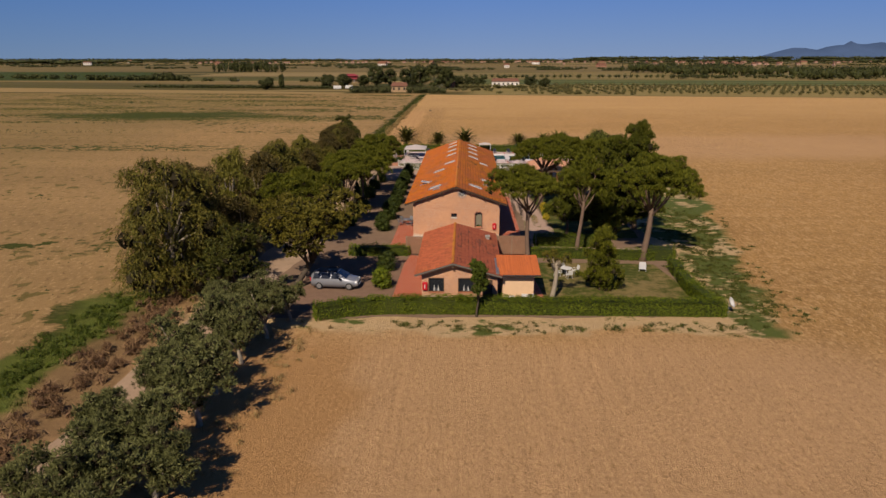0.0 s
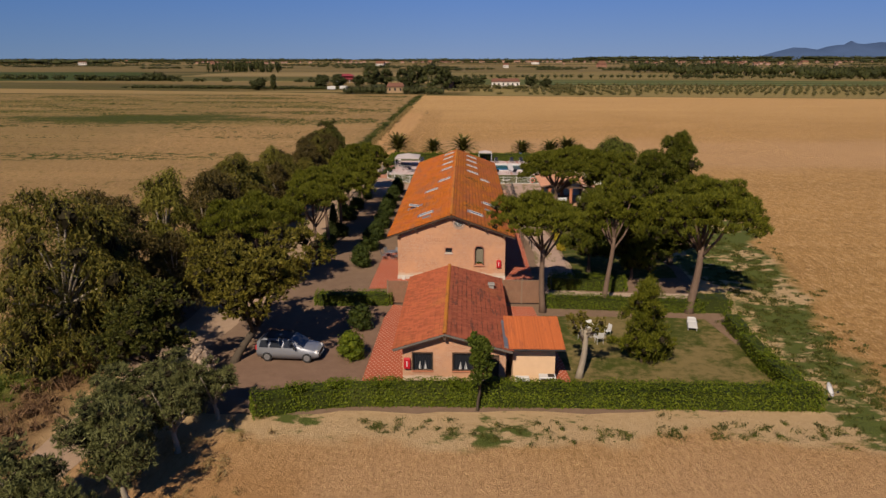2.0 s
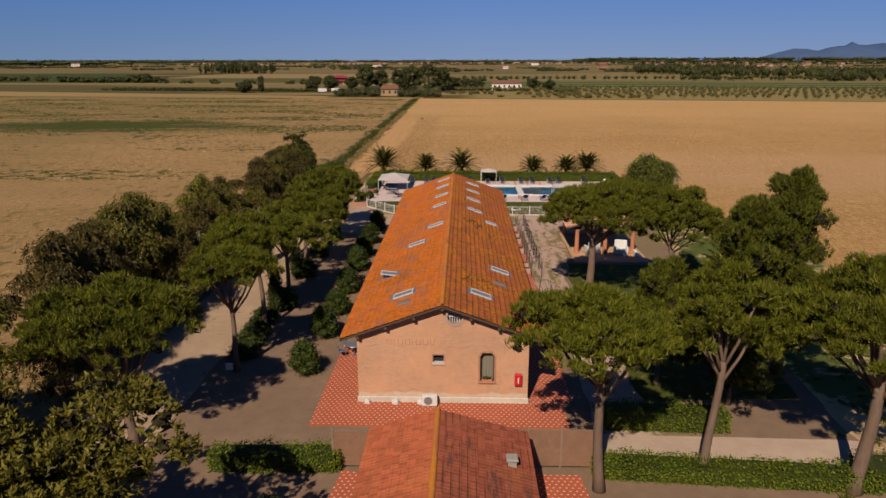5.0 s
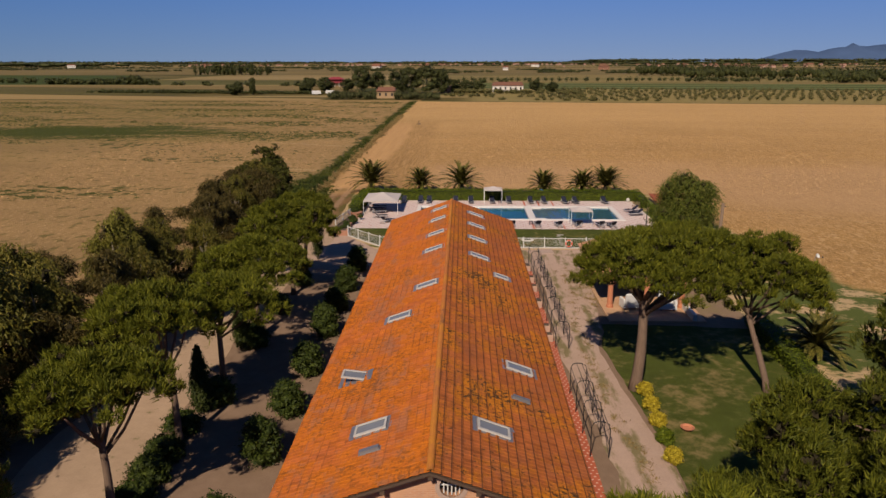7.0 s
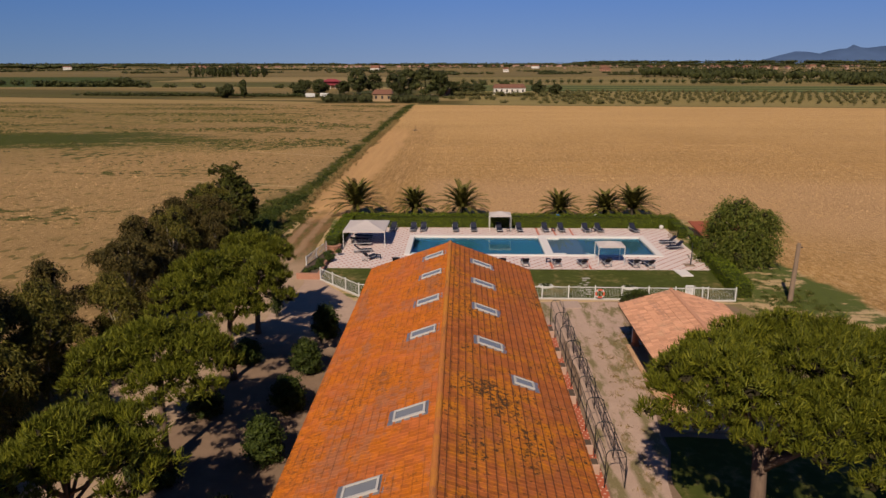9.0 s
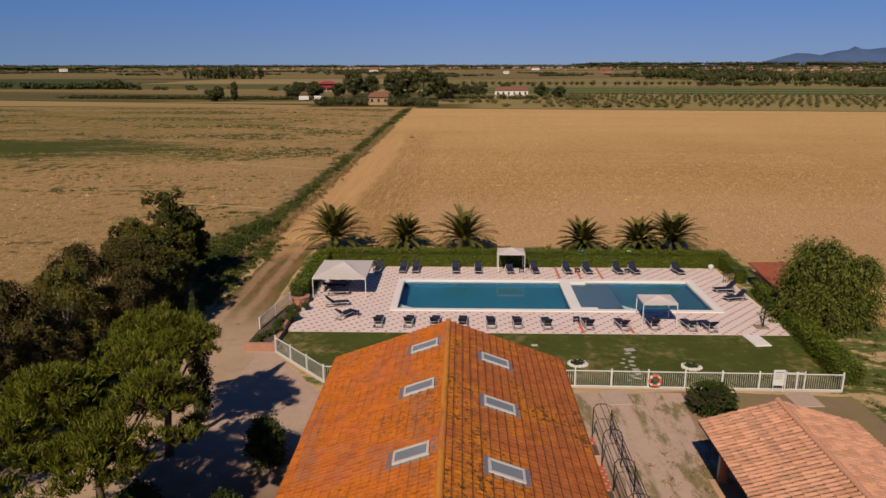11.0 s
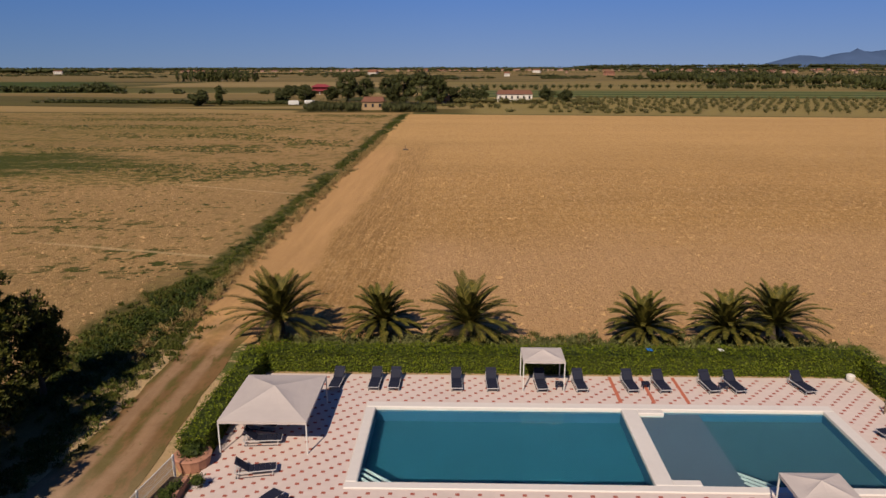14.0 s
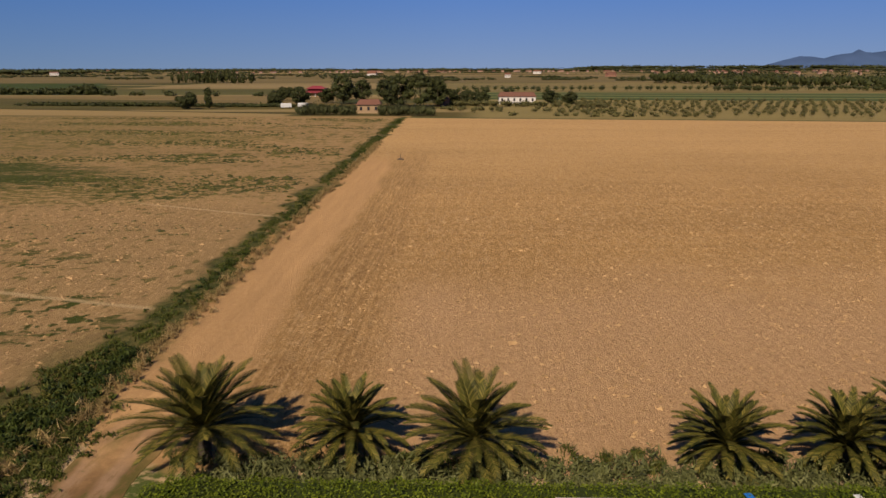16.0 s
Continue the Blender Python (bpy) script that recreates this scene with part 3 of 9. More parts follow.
def paving_material():
    s = Shade("red_paving")
    x, y, _ = s.xyz()
    row = s.math("DIVIDE", y, 0.25)
    shift = s.math("MULTIPLY", s.math("MODULO", s.math("FLOOR", row), 2.0), 0.5)
    u = s.math("ADD", s.math("DIVIDE", x, 0.29), shift)
    du = s.math("ABSOLUTE", s.math("SUBTRACT", s.math("FRACT", s.math("ADD", u, 100.0)), 0.5))
    dv = s.math("ABSOLUTE", s.math("SUBTRACT", s.math("FRACT", row), 0.5))
    dot = s.step(s.math("ADD", du, dv), 0.27, 0.19)
    fine, broad = s.noise(10, 5, 0.7), s.noise(0.5, 4)
    c = s.vary(s.vary((0.3036, 0.0759, 0.0363), 0.2, fine), 0.2, broad)
    c = s.mix(dot, c, s.vary((0.4752, 0.33, 0.2508), 0.15, fine))
    return s.done(c, 0.75, fine, 0.2, 0.004, spec=0.2)


PAVING = paving_material()
DECK = plain("deck_tile", (0.475, 0.395, 0.36), 0.7, grain=3.0, amount=0.10)
PAVILION_FLOOR = plain("tan_clay_floor", (0.36, 0.215, 0.12), 0.8, grain=6.0, amount=0.25)
DECK_RED = plain("red_deck_inlay", (0.264, 0.066, 0.0429), 0.7, grain=5.0, amount=0.2)
DECK_STRIP = plain("terracotta_deck_strip", (0.363, 0.1056, 0.0594), 0.7, grain=4.0, amount=0.15)
COPING = plain("pool_coping", (0.5, 0.468, 0.44), 0.6, grain=4.0, amount=0.06)
POOL = plain("pool_liner", (0.026, 0.095, 0.155), 0.5, grain=2.0, amount=0.08)
POOL_FLOOR = plain("pool_floor", (0.014, 0.074, 0.105), 0.5, grain=1.0, amount=0.1)
POOL_FLOOR_GREY = plain("small_pool_floor", (0.03, 0.068, 0.085), 0.5, grain=1.0, amount=0.1)
POOL_SHELF = plain("pool_shelf", (0.066, 0.077, 0.1), 0.5, grain=1.0, amount=0.05)
WHITE = plain("white_paint", (0.4633, 0.4574, 0.4396), 0.5, amount=0.06)
WHITE_WALL = plain("white_plaster", (0.5148, 0.4818, 0.4356), 0.9, grain=4, amount=0.08)
PINK_PLASTER = plain("pink_plaster", (0.33, 0.21, 0.155), 0.9, grain=4, amount=0.12)
CREAM = plain("cream_plaster", (0.5148, 0.3498, 0.2112), 0.9, grain=3, amount=0.08)
YELLOW_WALL = plain("ochre_plaster", (0.26, 0.175, 0.095), 0.9, grain=1, amount=0.08)
CANVAS = plain("awning_canvas", (0.3683, 0.3267, 0.3089), 0.85, grain=2, amount=0.07)
NAVY = plain("navy_fabric", (0.0092, 0.0112, 0.0238), 0.7, grain=30, amount=0.2, spec=0.25)
PALE_METAL = plain("pale_lounger_metal", (0.42, 0.41, 0.41), 0.5, 0.2)
GREY_METAL = plain("grey_metal", (0.231, 0.231, 0.2376), 0.45, 0.6)
DARK_METAL = plain("dark_iron", (0.0198, 0.0198, 0.0211), 0.55, 0.5)
BLACK = plain("black_plastic", (0.0079, 0.0079, 0.0092), 0.45)
RED = plain("red_enamel", (0.363, 0.0132, 0.0198), 0.35)
ORANGE_RED = plain("orange_plastic", (0.495, 0.0792, 0.033), 0.45)
BLUE = plain("blue_plastic", (0.0132, 0.1056, 0.33), 0.45)
STONE = plain("pale_stone", (0.396, 0.3498, 0.297), 0.9, grain=6, amount=0.2, bump=0.4)
WHITE_STONE = plain("white_stone", (0.42, 0.4, 0.37), 0.85, grain=8, amount=0.15, bump=0.4)
CONCRETE = plain("concrete", (0.3432, 0.3036, 0.264), 0.9, grain=5, amount=0.12, bump=0.3)
PINK_STONE = plain("pinkish_concrete", (0.29, 0.21, 0.165), 0.9, grain=5, amount=0.15, bump=0.3)
GREY_STONE = plain("grey_stone", (0.2376, 0.2178, 0.1914), 0.9, grain=6, amount=0.2, bump=0.4)
BRICK_PLAIN = plain("planter_brick", (0.297, 0.1452, 0.0924), 0.9, grain=8, amount=0.2, bump=0.3)
TERRACOTTA = plain("terracotta", (0.3432, 0.132, 0.066), 0.8, grain=7, amount=0.15)
WOOD_DARK = plain("dark_timber", (0.0594, 0.0363, 0.0231), 0.8, grain=18, amount=0.25, bump=0.3)
WOOD = plain("weathered_timber", (0.1716, 0.1188, 0.0792), 0.85, grain=12, amount=0.25, bump=0.3)
REED = plain("brown_reed_mat", (0.1716, 0.0944, 0.0558), 0.9, grain=20, amount=0.3, bump=0.4)
CURTAIN = plain("curtain_cloth", (0.1525, 0.1379, 0.098), 0.9, grain=6, amount=0.15)
SOIL_DARK = plain("planting_soil", (0.0594, 0.0396, 0.0264), 0.95, grain=6, amount=0.3, bump=0.5)
FAR_ROOF = plain("far_roof_tile", (0.13, 0.056, 0.032), 0.9, grain=1.0, amount=0.15)
FAR_RED = plain("far_red_roof", (0.18, 0.022, 0.03), 0.8, grain=1.0, amount=0.15)
SILVER = plain("silver_car_paint", (0.24, 0.255, 0.285), 0.42, 0.5, grain=60, amount=0.04, spec=0.6, bump=0.0)
TYRE = plain("tyre_rubber", (0.0132, 0.0132, 0.0132), 0.85)
# blue of the distant haze is put into the hills' base colour
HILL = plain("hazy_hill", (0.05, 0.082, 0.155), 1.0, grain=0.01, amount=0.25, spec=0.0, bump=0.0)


def glass_material(name, tint, rough=0.05):
    s = Shade(name)
    return s.done(s.vary(tint, 0.2, s.noise(1.0)), rough, spec=0.45)


GLASS = glass_material("dark_glass", (0.0198, 0.0231, 0.0297))
# pale grey base puts the reflected sky into the pane's colour
SKYLIGHT_GLASS = glass_material("roof_window_glass", (0.15, 0.155, 0.16), 0.15)
GREY_PAINT = plain("grey_window_paint", (0.36, 0.34, 0.31), 0.6, amount=0.12)


def wire_mesh():
    """Fine white wires, mostly open between."""
    s = Shade("white_wire_mesh")
    p, clear, m, out = s.node("ShaderNodeBsdfDiffuse"), s.node("ShaderNodeBsdfTransparent"), s.node("ShaderNodeMixShader"), s.node("ShaderNodeOutputMaterial")
    x, y, z = s.xyz()
    wires = s.math("MAXIMUM", s.step(s.math("FRACT", s.math("MULTIPLY", s.math("ADD", x, y), 9.0)), 0.8, 0.84), s.step(s.math("FRACT", s.math("MULTIPLY", z, 9.0)), 0.86, 0.9))
    s.plug(p.inputs[0], s.vary((0.5, 0.49, 0.47), 0.12, s.noise(8.0)))
    s.plug(m.inputs[0], wires)
    s.plug(m.inputs[1], clear.outputs[0])
    s.plug(m.inputs[2], p.outputs[0])
    s.plug(out.inputs[0], m.outputs[0])
    return s.mat


WIRE_MESH = wire_mesh()


def water_material():
    s = Shade("pool_water")
    n = s.noise(2.2, 3, 0.5)
    b = s.node("ShaderNodeBump")
    b.inputs["Strength"].default_value, b.inputs["Distance"].default_value = 0.12, 0.02
    s.plug(b.inputs["Height"], n)
    glass = s.node("ShaderNodeBsdfRefraction")
    glass.inputs["Color"].default_value = (0.62, 0.86, 0.92, 1)
    glass.inputs["IOR"].default_value, glass.inputs["Roughness"].default_value = 1.33, 0.0
    gloss = s.node("ShaderNodeBsdfGlossy")
    gloss.inputs["Roughness"].default_value = 0.02
    fres, mixer, out = s.node("ShaderNodeFresnel"), s.node("ShaderNodeMixShader"), s.node("ShaderNodeOutputMaterial")
    fres.inputs["IOR"].default_value = 1.33
    for q in (glass, gloss, fres):
        s.plug(q.inputs["Normal"], b.outputs[0])
    s.plug(mixer.inputs[0], fres.outputs[0])
    s.plug(mixer.inputs[1], glass.outputs[0])
    s.plug(mixer.inputs[2], gloss.outputs[0])
    s.plug(out.inputs[0], mixer.outputs[0])
    return s.mat


WATER = water_material()


# ---- mesh helpers ----
class Shape:
    """Collects vertices and faces of one mesh."""

    def __init__(self):
        self.v, self.f = [], []

    def add(self, verts, faces):
        n = len(self.v)
        self.v += [tuple(p) for p in verts]
        self.f += [tuple(n + i for i in face) for face in faces]
        return self

    def box(self, x0, x1, y0, y1, z0, z1, m=None):
        p = [(x, y, z) for z in (z0, z1) for x, y in ((x0, y0), (x1, y0), (x1, y1), (x0, y1))]
        if m:
            p = [m @ Vector(q) for q in p]
        return self.add(p, [(3, 2, 1, 0), (4, 5, 6, 7), (0, 1, 5, 4), (1, 2, 6, 5), (2, 3, 7, 6), (3, 0, 4, 7)])

    def soft_box(self, x0, x1, y0, y1, z0, z1, c, m=None):
        """A box whose upper edges are chamfered by c."""
        rings = [(0, z0), (0, z1 - c), (c, z1)]
        p, f = [], []
        for k, z in rings:
            p += [(x0 + k, y0 + k, z), (x1 - k, y0 + k, z), (x1 - k, y1 - k, z), (x0 + k, y1 - k, z)]
        for r in range(2):
            f += [(4 * r + i, 4 * r + (i + 1) % 4, 4 * r + 4 + (i + 1) % 4, 4 * r + 4 + i) for i in range(4)]
        f += [(8, 9, 10, 11), (3, 2, 1, 0)]
        if m:
            p = [m @ Vector(q) for q in p]
        return self.add(p, f)

    def tube(self, points, radii, sides=8, caps=True):
        pts = [Vector(p) for p in points]
        if isinstance(radii, (int, float)):
            radii = [radii] * len(pts)
        verts, faces = [], []
        for i, (p, r) in enumerate(zip(pts, radii)):
            d = (pts[min(i + 1, len(pts) - 1)] - pts[max(i - 1, 0)]).normalized()
            a = d.orthogonal().normalized() if abs(d.z) < 0.95 else Vector((1, 0, 0))
            a = (a - d * a.dot(d)).normalized()
            b = d.cross(a)
            verts += [p + (a * math.cos(q) + b * math.sin(q)) * r for q in (2 * math.pi * k / sides for k in range(sides))]
        for i in range(len(pts) - 1):
            faces += [(i * sides + k, i * sides + (k + 1) % sides, (i + 1) * sides + (k + 1) % sides, (i + 1) * sides + k) for k in range(sides)]
        if caps:
            faces += [tuple(range(sides - 1, -1, -1)), tuple((len(pts) - 1) * sides + k for k in range(sides))]
        return self.add(verts, faces)

    def lathe(self, profile, sides=16, x=0.0, y=0.0):
        verts = [(x + r * math.cos(2 * math.pi * k / sides), y + r * math.sin(2 * math.pi * k / sides), z) for r, z in profile for k in range(sides)]
        faces = [(i * sides + k, i * sides + (k + 1) % sides, (i + 1) * sides + (k + 1) % sides, (i + 1) * sides + k) for i in range(len(profile) - 1) for k in range(sides)]
        faces += [tuple(range(sides - 1, -1, -1)), tuple((len(profile) - 1) * sides + k for k in range(sides))]
        return self.add(verts, faces)

    def mesh(self, name, material, smooth=False):
        me = bpy.data.meshes.new(name)
        me.from_pydata(self.v, [], self.f)
        me.materials.append(material)
        if smooth:
            me.polygons.foreach_set("use_smooth", [True] * len(me.polygons))
        me.update()
        return me


def thing(name, x, y, z=0.0, label="", category="", group="", turn=0.0, kind=""):
    ob = new(name)
    ob.empty_display_size = 0.3
    ob.matrix_basis = pose(x, y, z, 0, 0, turn)
    return tagged(ob, label, category, group, kind)


def part(name, shape, material, parent, label="", smooth=False, kind="", at=None):
    me = shape if isinstance(shape, bpy.types.Mesh) else shape.mesh(name, material, smooth)
    ob = new(name, me)
    ob.parent = parent
    if at is not None:
        ob.matrix_basis = at
    return tagged(ob, label, kind=kind)


def solid(name, shape, material, label="", category="", group="", kind="", smooth=False, at=None):
    ob = new(name, shape.mesh(name, material, smooth))
    if at is not None:
        ob.matrix_basis = at
    return tagged(ob, label, category, group, kind)


def holed_wall(outline, holes, thick):
    """A wall in the x-z plane with openings through it; the face is at y = 0 and the back at y = thick."""
    bm = bmesh.new()
    for loop in (outline, *holes):
        vs = [bm.verts.new((x, 0, z)) for x, z in loop]
        for a, b in zip(vs, vs[1:] + vs[:1]):
            bm.edges.new((a, b))
    bmesh.ops.triangle_fill(bm, edges=bm.edges[:], use_beauty=True, normal=(0, -1, 0))
    made = bmesh.ops.extrude_face_region(bm, geom=bm.faces[:])
    bmesh.ops.translate(bm, verts=[v for v in made["geom"] if isinstance(v, bmesh.types.BMVert)], vec=(0, thick, 0))
    bmesh.ops.recalc_face_normals(bm, faces=bm.faces[:])
    s = Shape()
    index = {v: i for i, v in enumerate(bm.verts)}
    s.add([v.co[:] for v in bm.verts], [[index[v] for v in f.verts] for f in bm.faces])
    bm.free()
    return s


def sheet(name, outline, z, material, label, wobble=0.25, step=1.2, kind="structure", category="", depth=0.3):
    """A patch of ground with an uneven outline and a thin edge that goes into the soil."""
    pts = []
    for a, b in zip(outline, outline[1:] + outline[:1]):
        n = max(1, int(math.hypot(b[0] - a[0], b[1] - a[1]) / step))
        for i in range(n):
            x, y = a[0] + (b[0] - a[0]) * i / n, a[1] + (b[1] - a[1]) * i / n
            q = noise.noise_vector(Vector((x * 0.45, y * 0.45, 3.1)))
            pts.append((x + q.x * wobble, y + q.y * wobble))
    bm = bmesh.new()
    vs = [bm.verts.new((x, y, z)) for x, y in pts]
    for a, b in zip(vs, vs[1:] + vs[:1]):
        bm.edges.new((a, b))
    bmesh.ops.triangle_fill(bm, edges=bm.edges[:], use_beauty=True, normal=(0, 0, 1))
    s = Shape()
    index = {v: i for i, v in enumerate(bm.verts)}
    s.add([v.co[:] for v in bm.verts], [[index[v] for v in f.verts] for f in bm.faces])
    bm.free()
    n = len(pts)
    low = len(s.v)
    s.v += [(x, y, z - depth) for x, y in pts]
    s.f += [(i, low + i, low + (i + 1) % n, (i + 1) % n) for i in range(n)]
    return solid(name, s, material, label, category, kind=kind)


def lump_quads(centres, radii):
    """Rough lumps of 24 facets each, for the filled inside of a crown."""
    faces = []
    for axis in range(3):
        for sign in (-1, 1):
            for u in (-1, 0):
                for v in (-1, 0):
                    for du, dv in ((0, 0), (1, 0), (1, 1), (0, 1)):
                        q = [0, 0, 0]
                        q[axis], q[(axis + 1) % 3], q[(axis + 2) % 3] = sign, u + du, v + dv
                        faces.append(q)
    unit = np.array(faces, float)
    unit /= np.linalg.norm(unit, axis=1, keepdims=True)
    bumpy = 1 + 0.16 * np.sin(unit @ np.array([5.0, 3.0, 4.0]))
    return (centres[:, None, :] + unit[None] * bumpy[None, :, None] * radii[:, None, :]).reshape(-1, 3)


def leaves(name, centres, radii, count, size, material, slim=0.5, outward=0.6, droop=0.0, fill=0.55, seed=1, core=0.0):
    """Small leaf blades scattered over ellipsoid clumps, as one mesh. droop: how far the blades hang down (below 0: stand up)."""
    rng = np.random.default_rng(seed)
    mid = np.asarray(centres, float)
    reach = np.broadcast_to(np.asarray(radii, float), (len(centres), 3))
    c, r = np.repeat(mid, count, 0), np.repeat(reach, count, 0)
    n = len(c)
    d = rng.normal(size=(n, 3))
    d /= np.linalg.norm(d, axis=1, keepdims=True)
    p = c + d * r * (fill + (1 - fill) * rng.random((n, 1))) * np.where(rng.random((n, 1)) < 0.22, rng.uniform(1.0, 1.5, (n, 1)), rng.uniform(0.8, 1.12, (n, 1)))
    face = d * (0.3 + outward) + rng.normal(size=(n, 3)) * 0.7 + np.array([0, 0, 0.2])
    face /= np.linalg.norm(face, axis=1, keepdims=True)
    axis = rng.normal(size=(n, 3)) * 0.7
    axis[:, 2] -= droop
    axis -= face * (axis * face).sum(1, keepdims=True)
    axis /= np.linalg.norm(axis, axis=1, keepdims=True) + 1e-9
    side = np.cross(face, axis)
    s = size * (0.6 + 0.8 * rng.random((n, 1)))
    tri = np.stack([p - axis * s * 0.5 - side * s * slim * 0.5, p - axis * s * 0.3 + side * s * slim * 0.5, p + axis * s * 0.6], 1).reshape(-1, 3)
    if core:
        lump = lump_quads(mid, reach * core).reshape(-1, 4, 3)
        tri = np.concatenate([tri, lump[:, (0, 1, 2, 0, 2, 3)].reshape(-1, 3)])
    return quads_mesh(name, tri, material, 3)


def quads_mesh(name, verts, material, corners=4):
    me = bpy.data.meshes.new(name)
    n = len(verts) // corners
    me.vertices.add(corners * n)
    me.vertices.foreach_set("co", np.ascontiguousarray(verts, np.float32).ravel())
    me.loops.add(corners * n)
    me.loops.foreach_set("vertex_index", np.arange(corners * n, dtype=np.int32))
    me.polygons.add(n)
    me.polygons.foreach_set("loop_start", np.arange(0, corners * n, corners, dtype=np.int32))
    me.materials.append(material)
    me.update(calc_edges=True)
    return me


# ---- ground ----
def ground():
    """One sheet to the horizon, left open where the pool's basins are sunk."""
    s = Shape()
    xs = [-4700, -2500, -1200, -500, -200, -60, -5.7, 19.4, 60, 200, 500, 1200, 2500, 4700]
    ys = [-4600, -2000, -800, -200, 0, 60, 138.2, 146.2, 220, 400, 800, 1600, 3000, 4700]
    n = len(xs)
    hole = (xs.index(-5.7), ys.index(138.2))
    s.add([(x, y, 0) for y in ys for x in xs], [(j * n + i, j * n + i + 1, (j + 1) * n + i + 1, (j + 1) * n + i) for j in range(len(ys) - 1) for i in range(n - 1) if (i, j) != hole])
    solid("ground", s, GROUND, "wide flat plain of bare tilled soil and stubble fields", kind="structure")


ground()
sheet("yard", [(-19.5, 50.5), (-12, 51), (-3.9, 51.6), (5, 51.6), (20.6, 52.5), (21.0, 68), (20.5, 75), (21.5, 110), (22, 124.8), (-8.6, 124.8), (-13.2, 131), (-15, 134), (-22.5, 134), (-22.5, 60)], 0.012, YARD, "bare brown earth yard under the trees", 0.5)
sheet("driveway", [(-24.2, 12), (-21.6, 12), (-19.0, 30), (-18.9, 44), (-17.8, 58), (-15.6, 72), (-15.4, 100), (-14.6, 122), (-13.6, 128), (-14.9, 136), (-15.0, 142), (-15.3, 152), (-15.6, 158), (-16.4, 161), (-18.4, 162.5), (-19.2, 160), (-19.2, 155), (-19.1, 146), (-19.6, 138), (-19.6, 122), (-20.8, 100), (-20.6, 72), (-21.2, 58), (-21.6, 44), (-21.6, 34)], 0.022, GRAVEL, "pale gravel farm driveway", 0.3)
sheet("parking", [(-14.5, 53.0), (-5.9, 53.0), (-5.9, 67.6), (-14.5, 67.6)], 0.024, dirt_material("parking_earth", (0.115, 0.07, 0.047), (0.2, 0.13, 0.09)), "earth parking place beside the annexe", 0.3)
sheet("track", [(7.2, 70), (10.6, 70), (10.2, 85), (9.3, 99), (10.6, 108), (11.6, 116), (12.3, 124.6), (5.4, 124.6), (7.1, 116), (6.5, 99), (7.3, 85)], 0.024, TRACK, "rutted pale dirt track with worn grass", 0.35)
sheet("lawn_1", [(5.3, 53.6), (19.2, 53.2), (19.6, 58), (18.6, 66.6), (6.3, 67.0), (6.6, 62)], 0.026, LAWN_DRY, "patchy dry lawn inside the clipped hedge", 0.25)
sheet("lawn_2", [(10.5, 76.5), (19.6, 77), (20.0, 91), (20.8, 103.5), (10.2, 104.2), (9.6, 100), (10.2, 88)], 0.026, LAWN, "mown green lawn under stone pines", 0.3)
sheet("lawn_3", [(-12.4, 130.2), (-8.4, 126.0), (21.9, 125.3), (23.0, 134.2), (-12.6, 134.4)], 0.026, LAWN, "green lawn between fence and pool deck", 0.1)
sheet("footpath", [(6.6, 70.3), (20.0, 69.8), (20.6, 72.4), (6.6, 72.8)], 0.03, dirt_material("path_earth", (0.264, 0.1914, 0.1386), (0.3828, 0.297, 0.2244)), "trodden earth path behind the hedge", 0.2)


# ---- clay tile roofs ----
def slope_points(ridge_x, ridge_z, eave_x, eave_z):
    run = math.hypot(eave_x - ridge_x, ridge_z - eave_z)
    along = Vector((eave_x - ridge_x, 0, eave_z - ridge_z)) / run
    up = Vector((-along.z, 0, along.x)) if along.x > 0 else Vector((along.z, 0, -along.x))
    return run, along, up


def tile_corners(length, width, thick):
    """One flat interlocking tile: x down the slope, y across, with a raised rib at one side."""
    l, w, t = length, width, thick
    v = [(0, 0, 0), (l, 0, t), (l, w, t), (0, w, 0), (l, 0, t * 2), (l, w, t * 2), (0, 0, t), (0, w, t), (0, w * 0.88, t), (l, w * 0.88, t * 2), (0, w * 0.94, t * 1.3), (l, w * 0.94, t * 2.3)]
    f = [(6, 4, 9, 8), (8, 9, 11, 10), (10, 11, 5, 7), (1, 4, 6, 0), (1, 2, 5, 11), (1, 11, 9, 4), (2, 3, 7, 5)]
    return v, f


def tiled_slope(parent, ridge, eave, y0, y1, materials, pieces_from, pieces, course=0.36, width=0.235, thick=0.03, seed=3):
    """A slope of tiles laid in courses parallel to the ridge: those of one stretch as single pieces, the rest joined."""
    rng = random.Random(seed)
    run, along, up = slope_points(ridge[0], ridge[1], eave[0], eave[1])
    rows, cols = max(1, round(run / course)), max(1, round((y1 - y0) / width))
    course, width = run / rows, (y1 - y0) / cols
    side = Vector((0, 1, 0))
    tv, tf = tile_corners(course * 1.12, width * 0.985, thick)
    base = bpy.data.meshes.new("tile")
    base.from_pydata(tv, [], tf)
    base.materials.append(materials[1] if len(materials) > 1 else materials[0])
    rest = Shape()
    made = 0
    for j in range(cols):
        for i in range(rows):
            o = Vector((ridge[0], y0, ridge[1])) + along * (course * i) + side * (width * j) + up * (0.03 + rng.uniform(-0.004, 0.006))
            tilt = rng.uniform(-0.006, 0.014)
            if pieces and j >= pieces_from and made < pieces:
                m = Matrix.Identity(4)
                a = (along + up * tilt).normalized()
                m.col[0][:3], m.col[1][:3], m.col[2][:3], m.col[3][:3] = a, side, up, o
                part("tile", base, None, parent, at=m)
                made += 1
            else:
                rest.add([o + along * x + side * y + up * (z + tilt * x) for x, y, z in tv], tf)
    part("tiles", rest, materials[0], parent, kind="stuff")


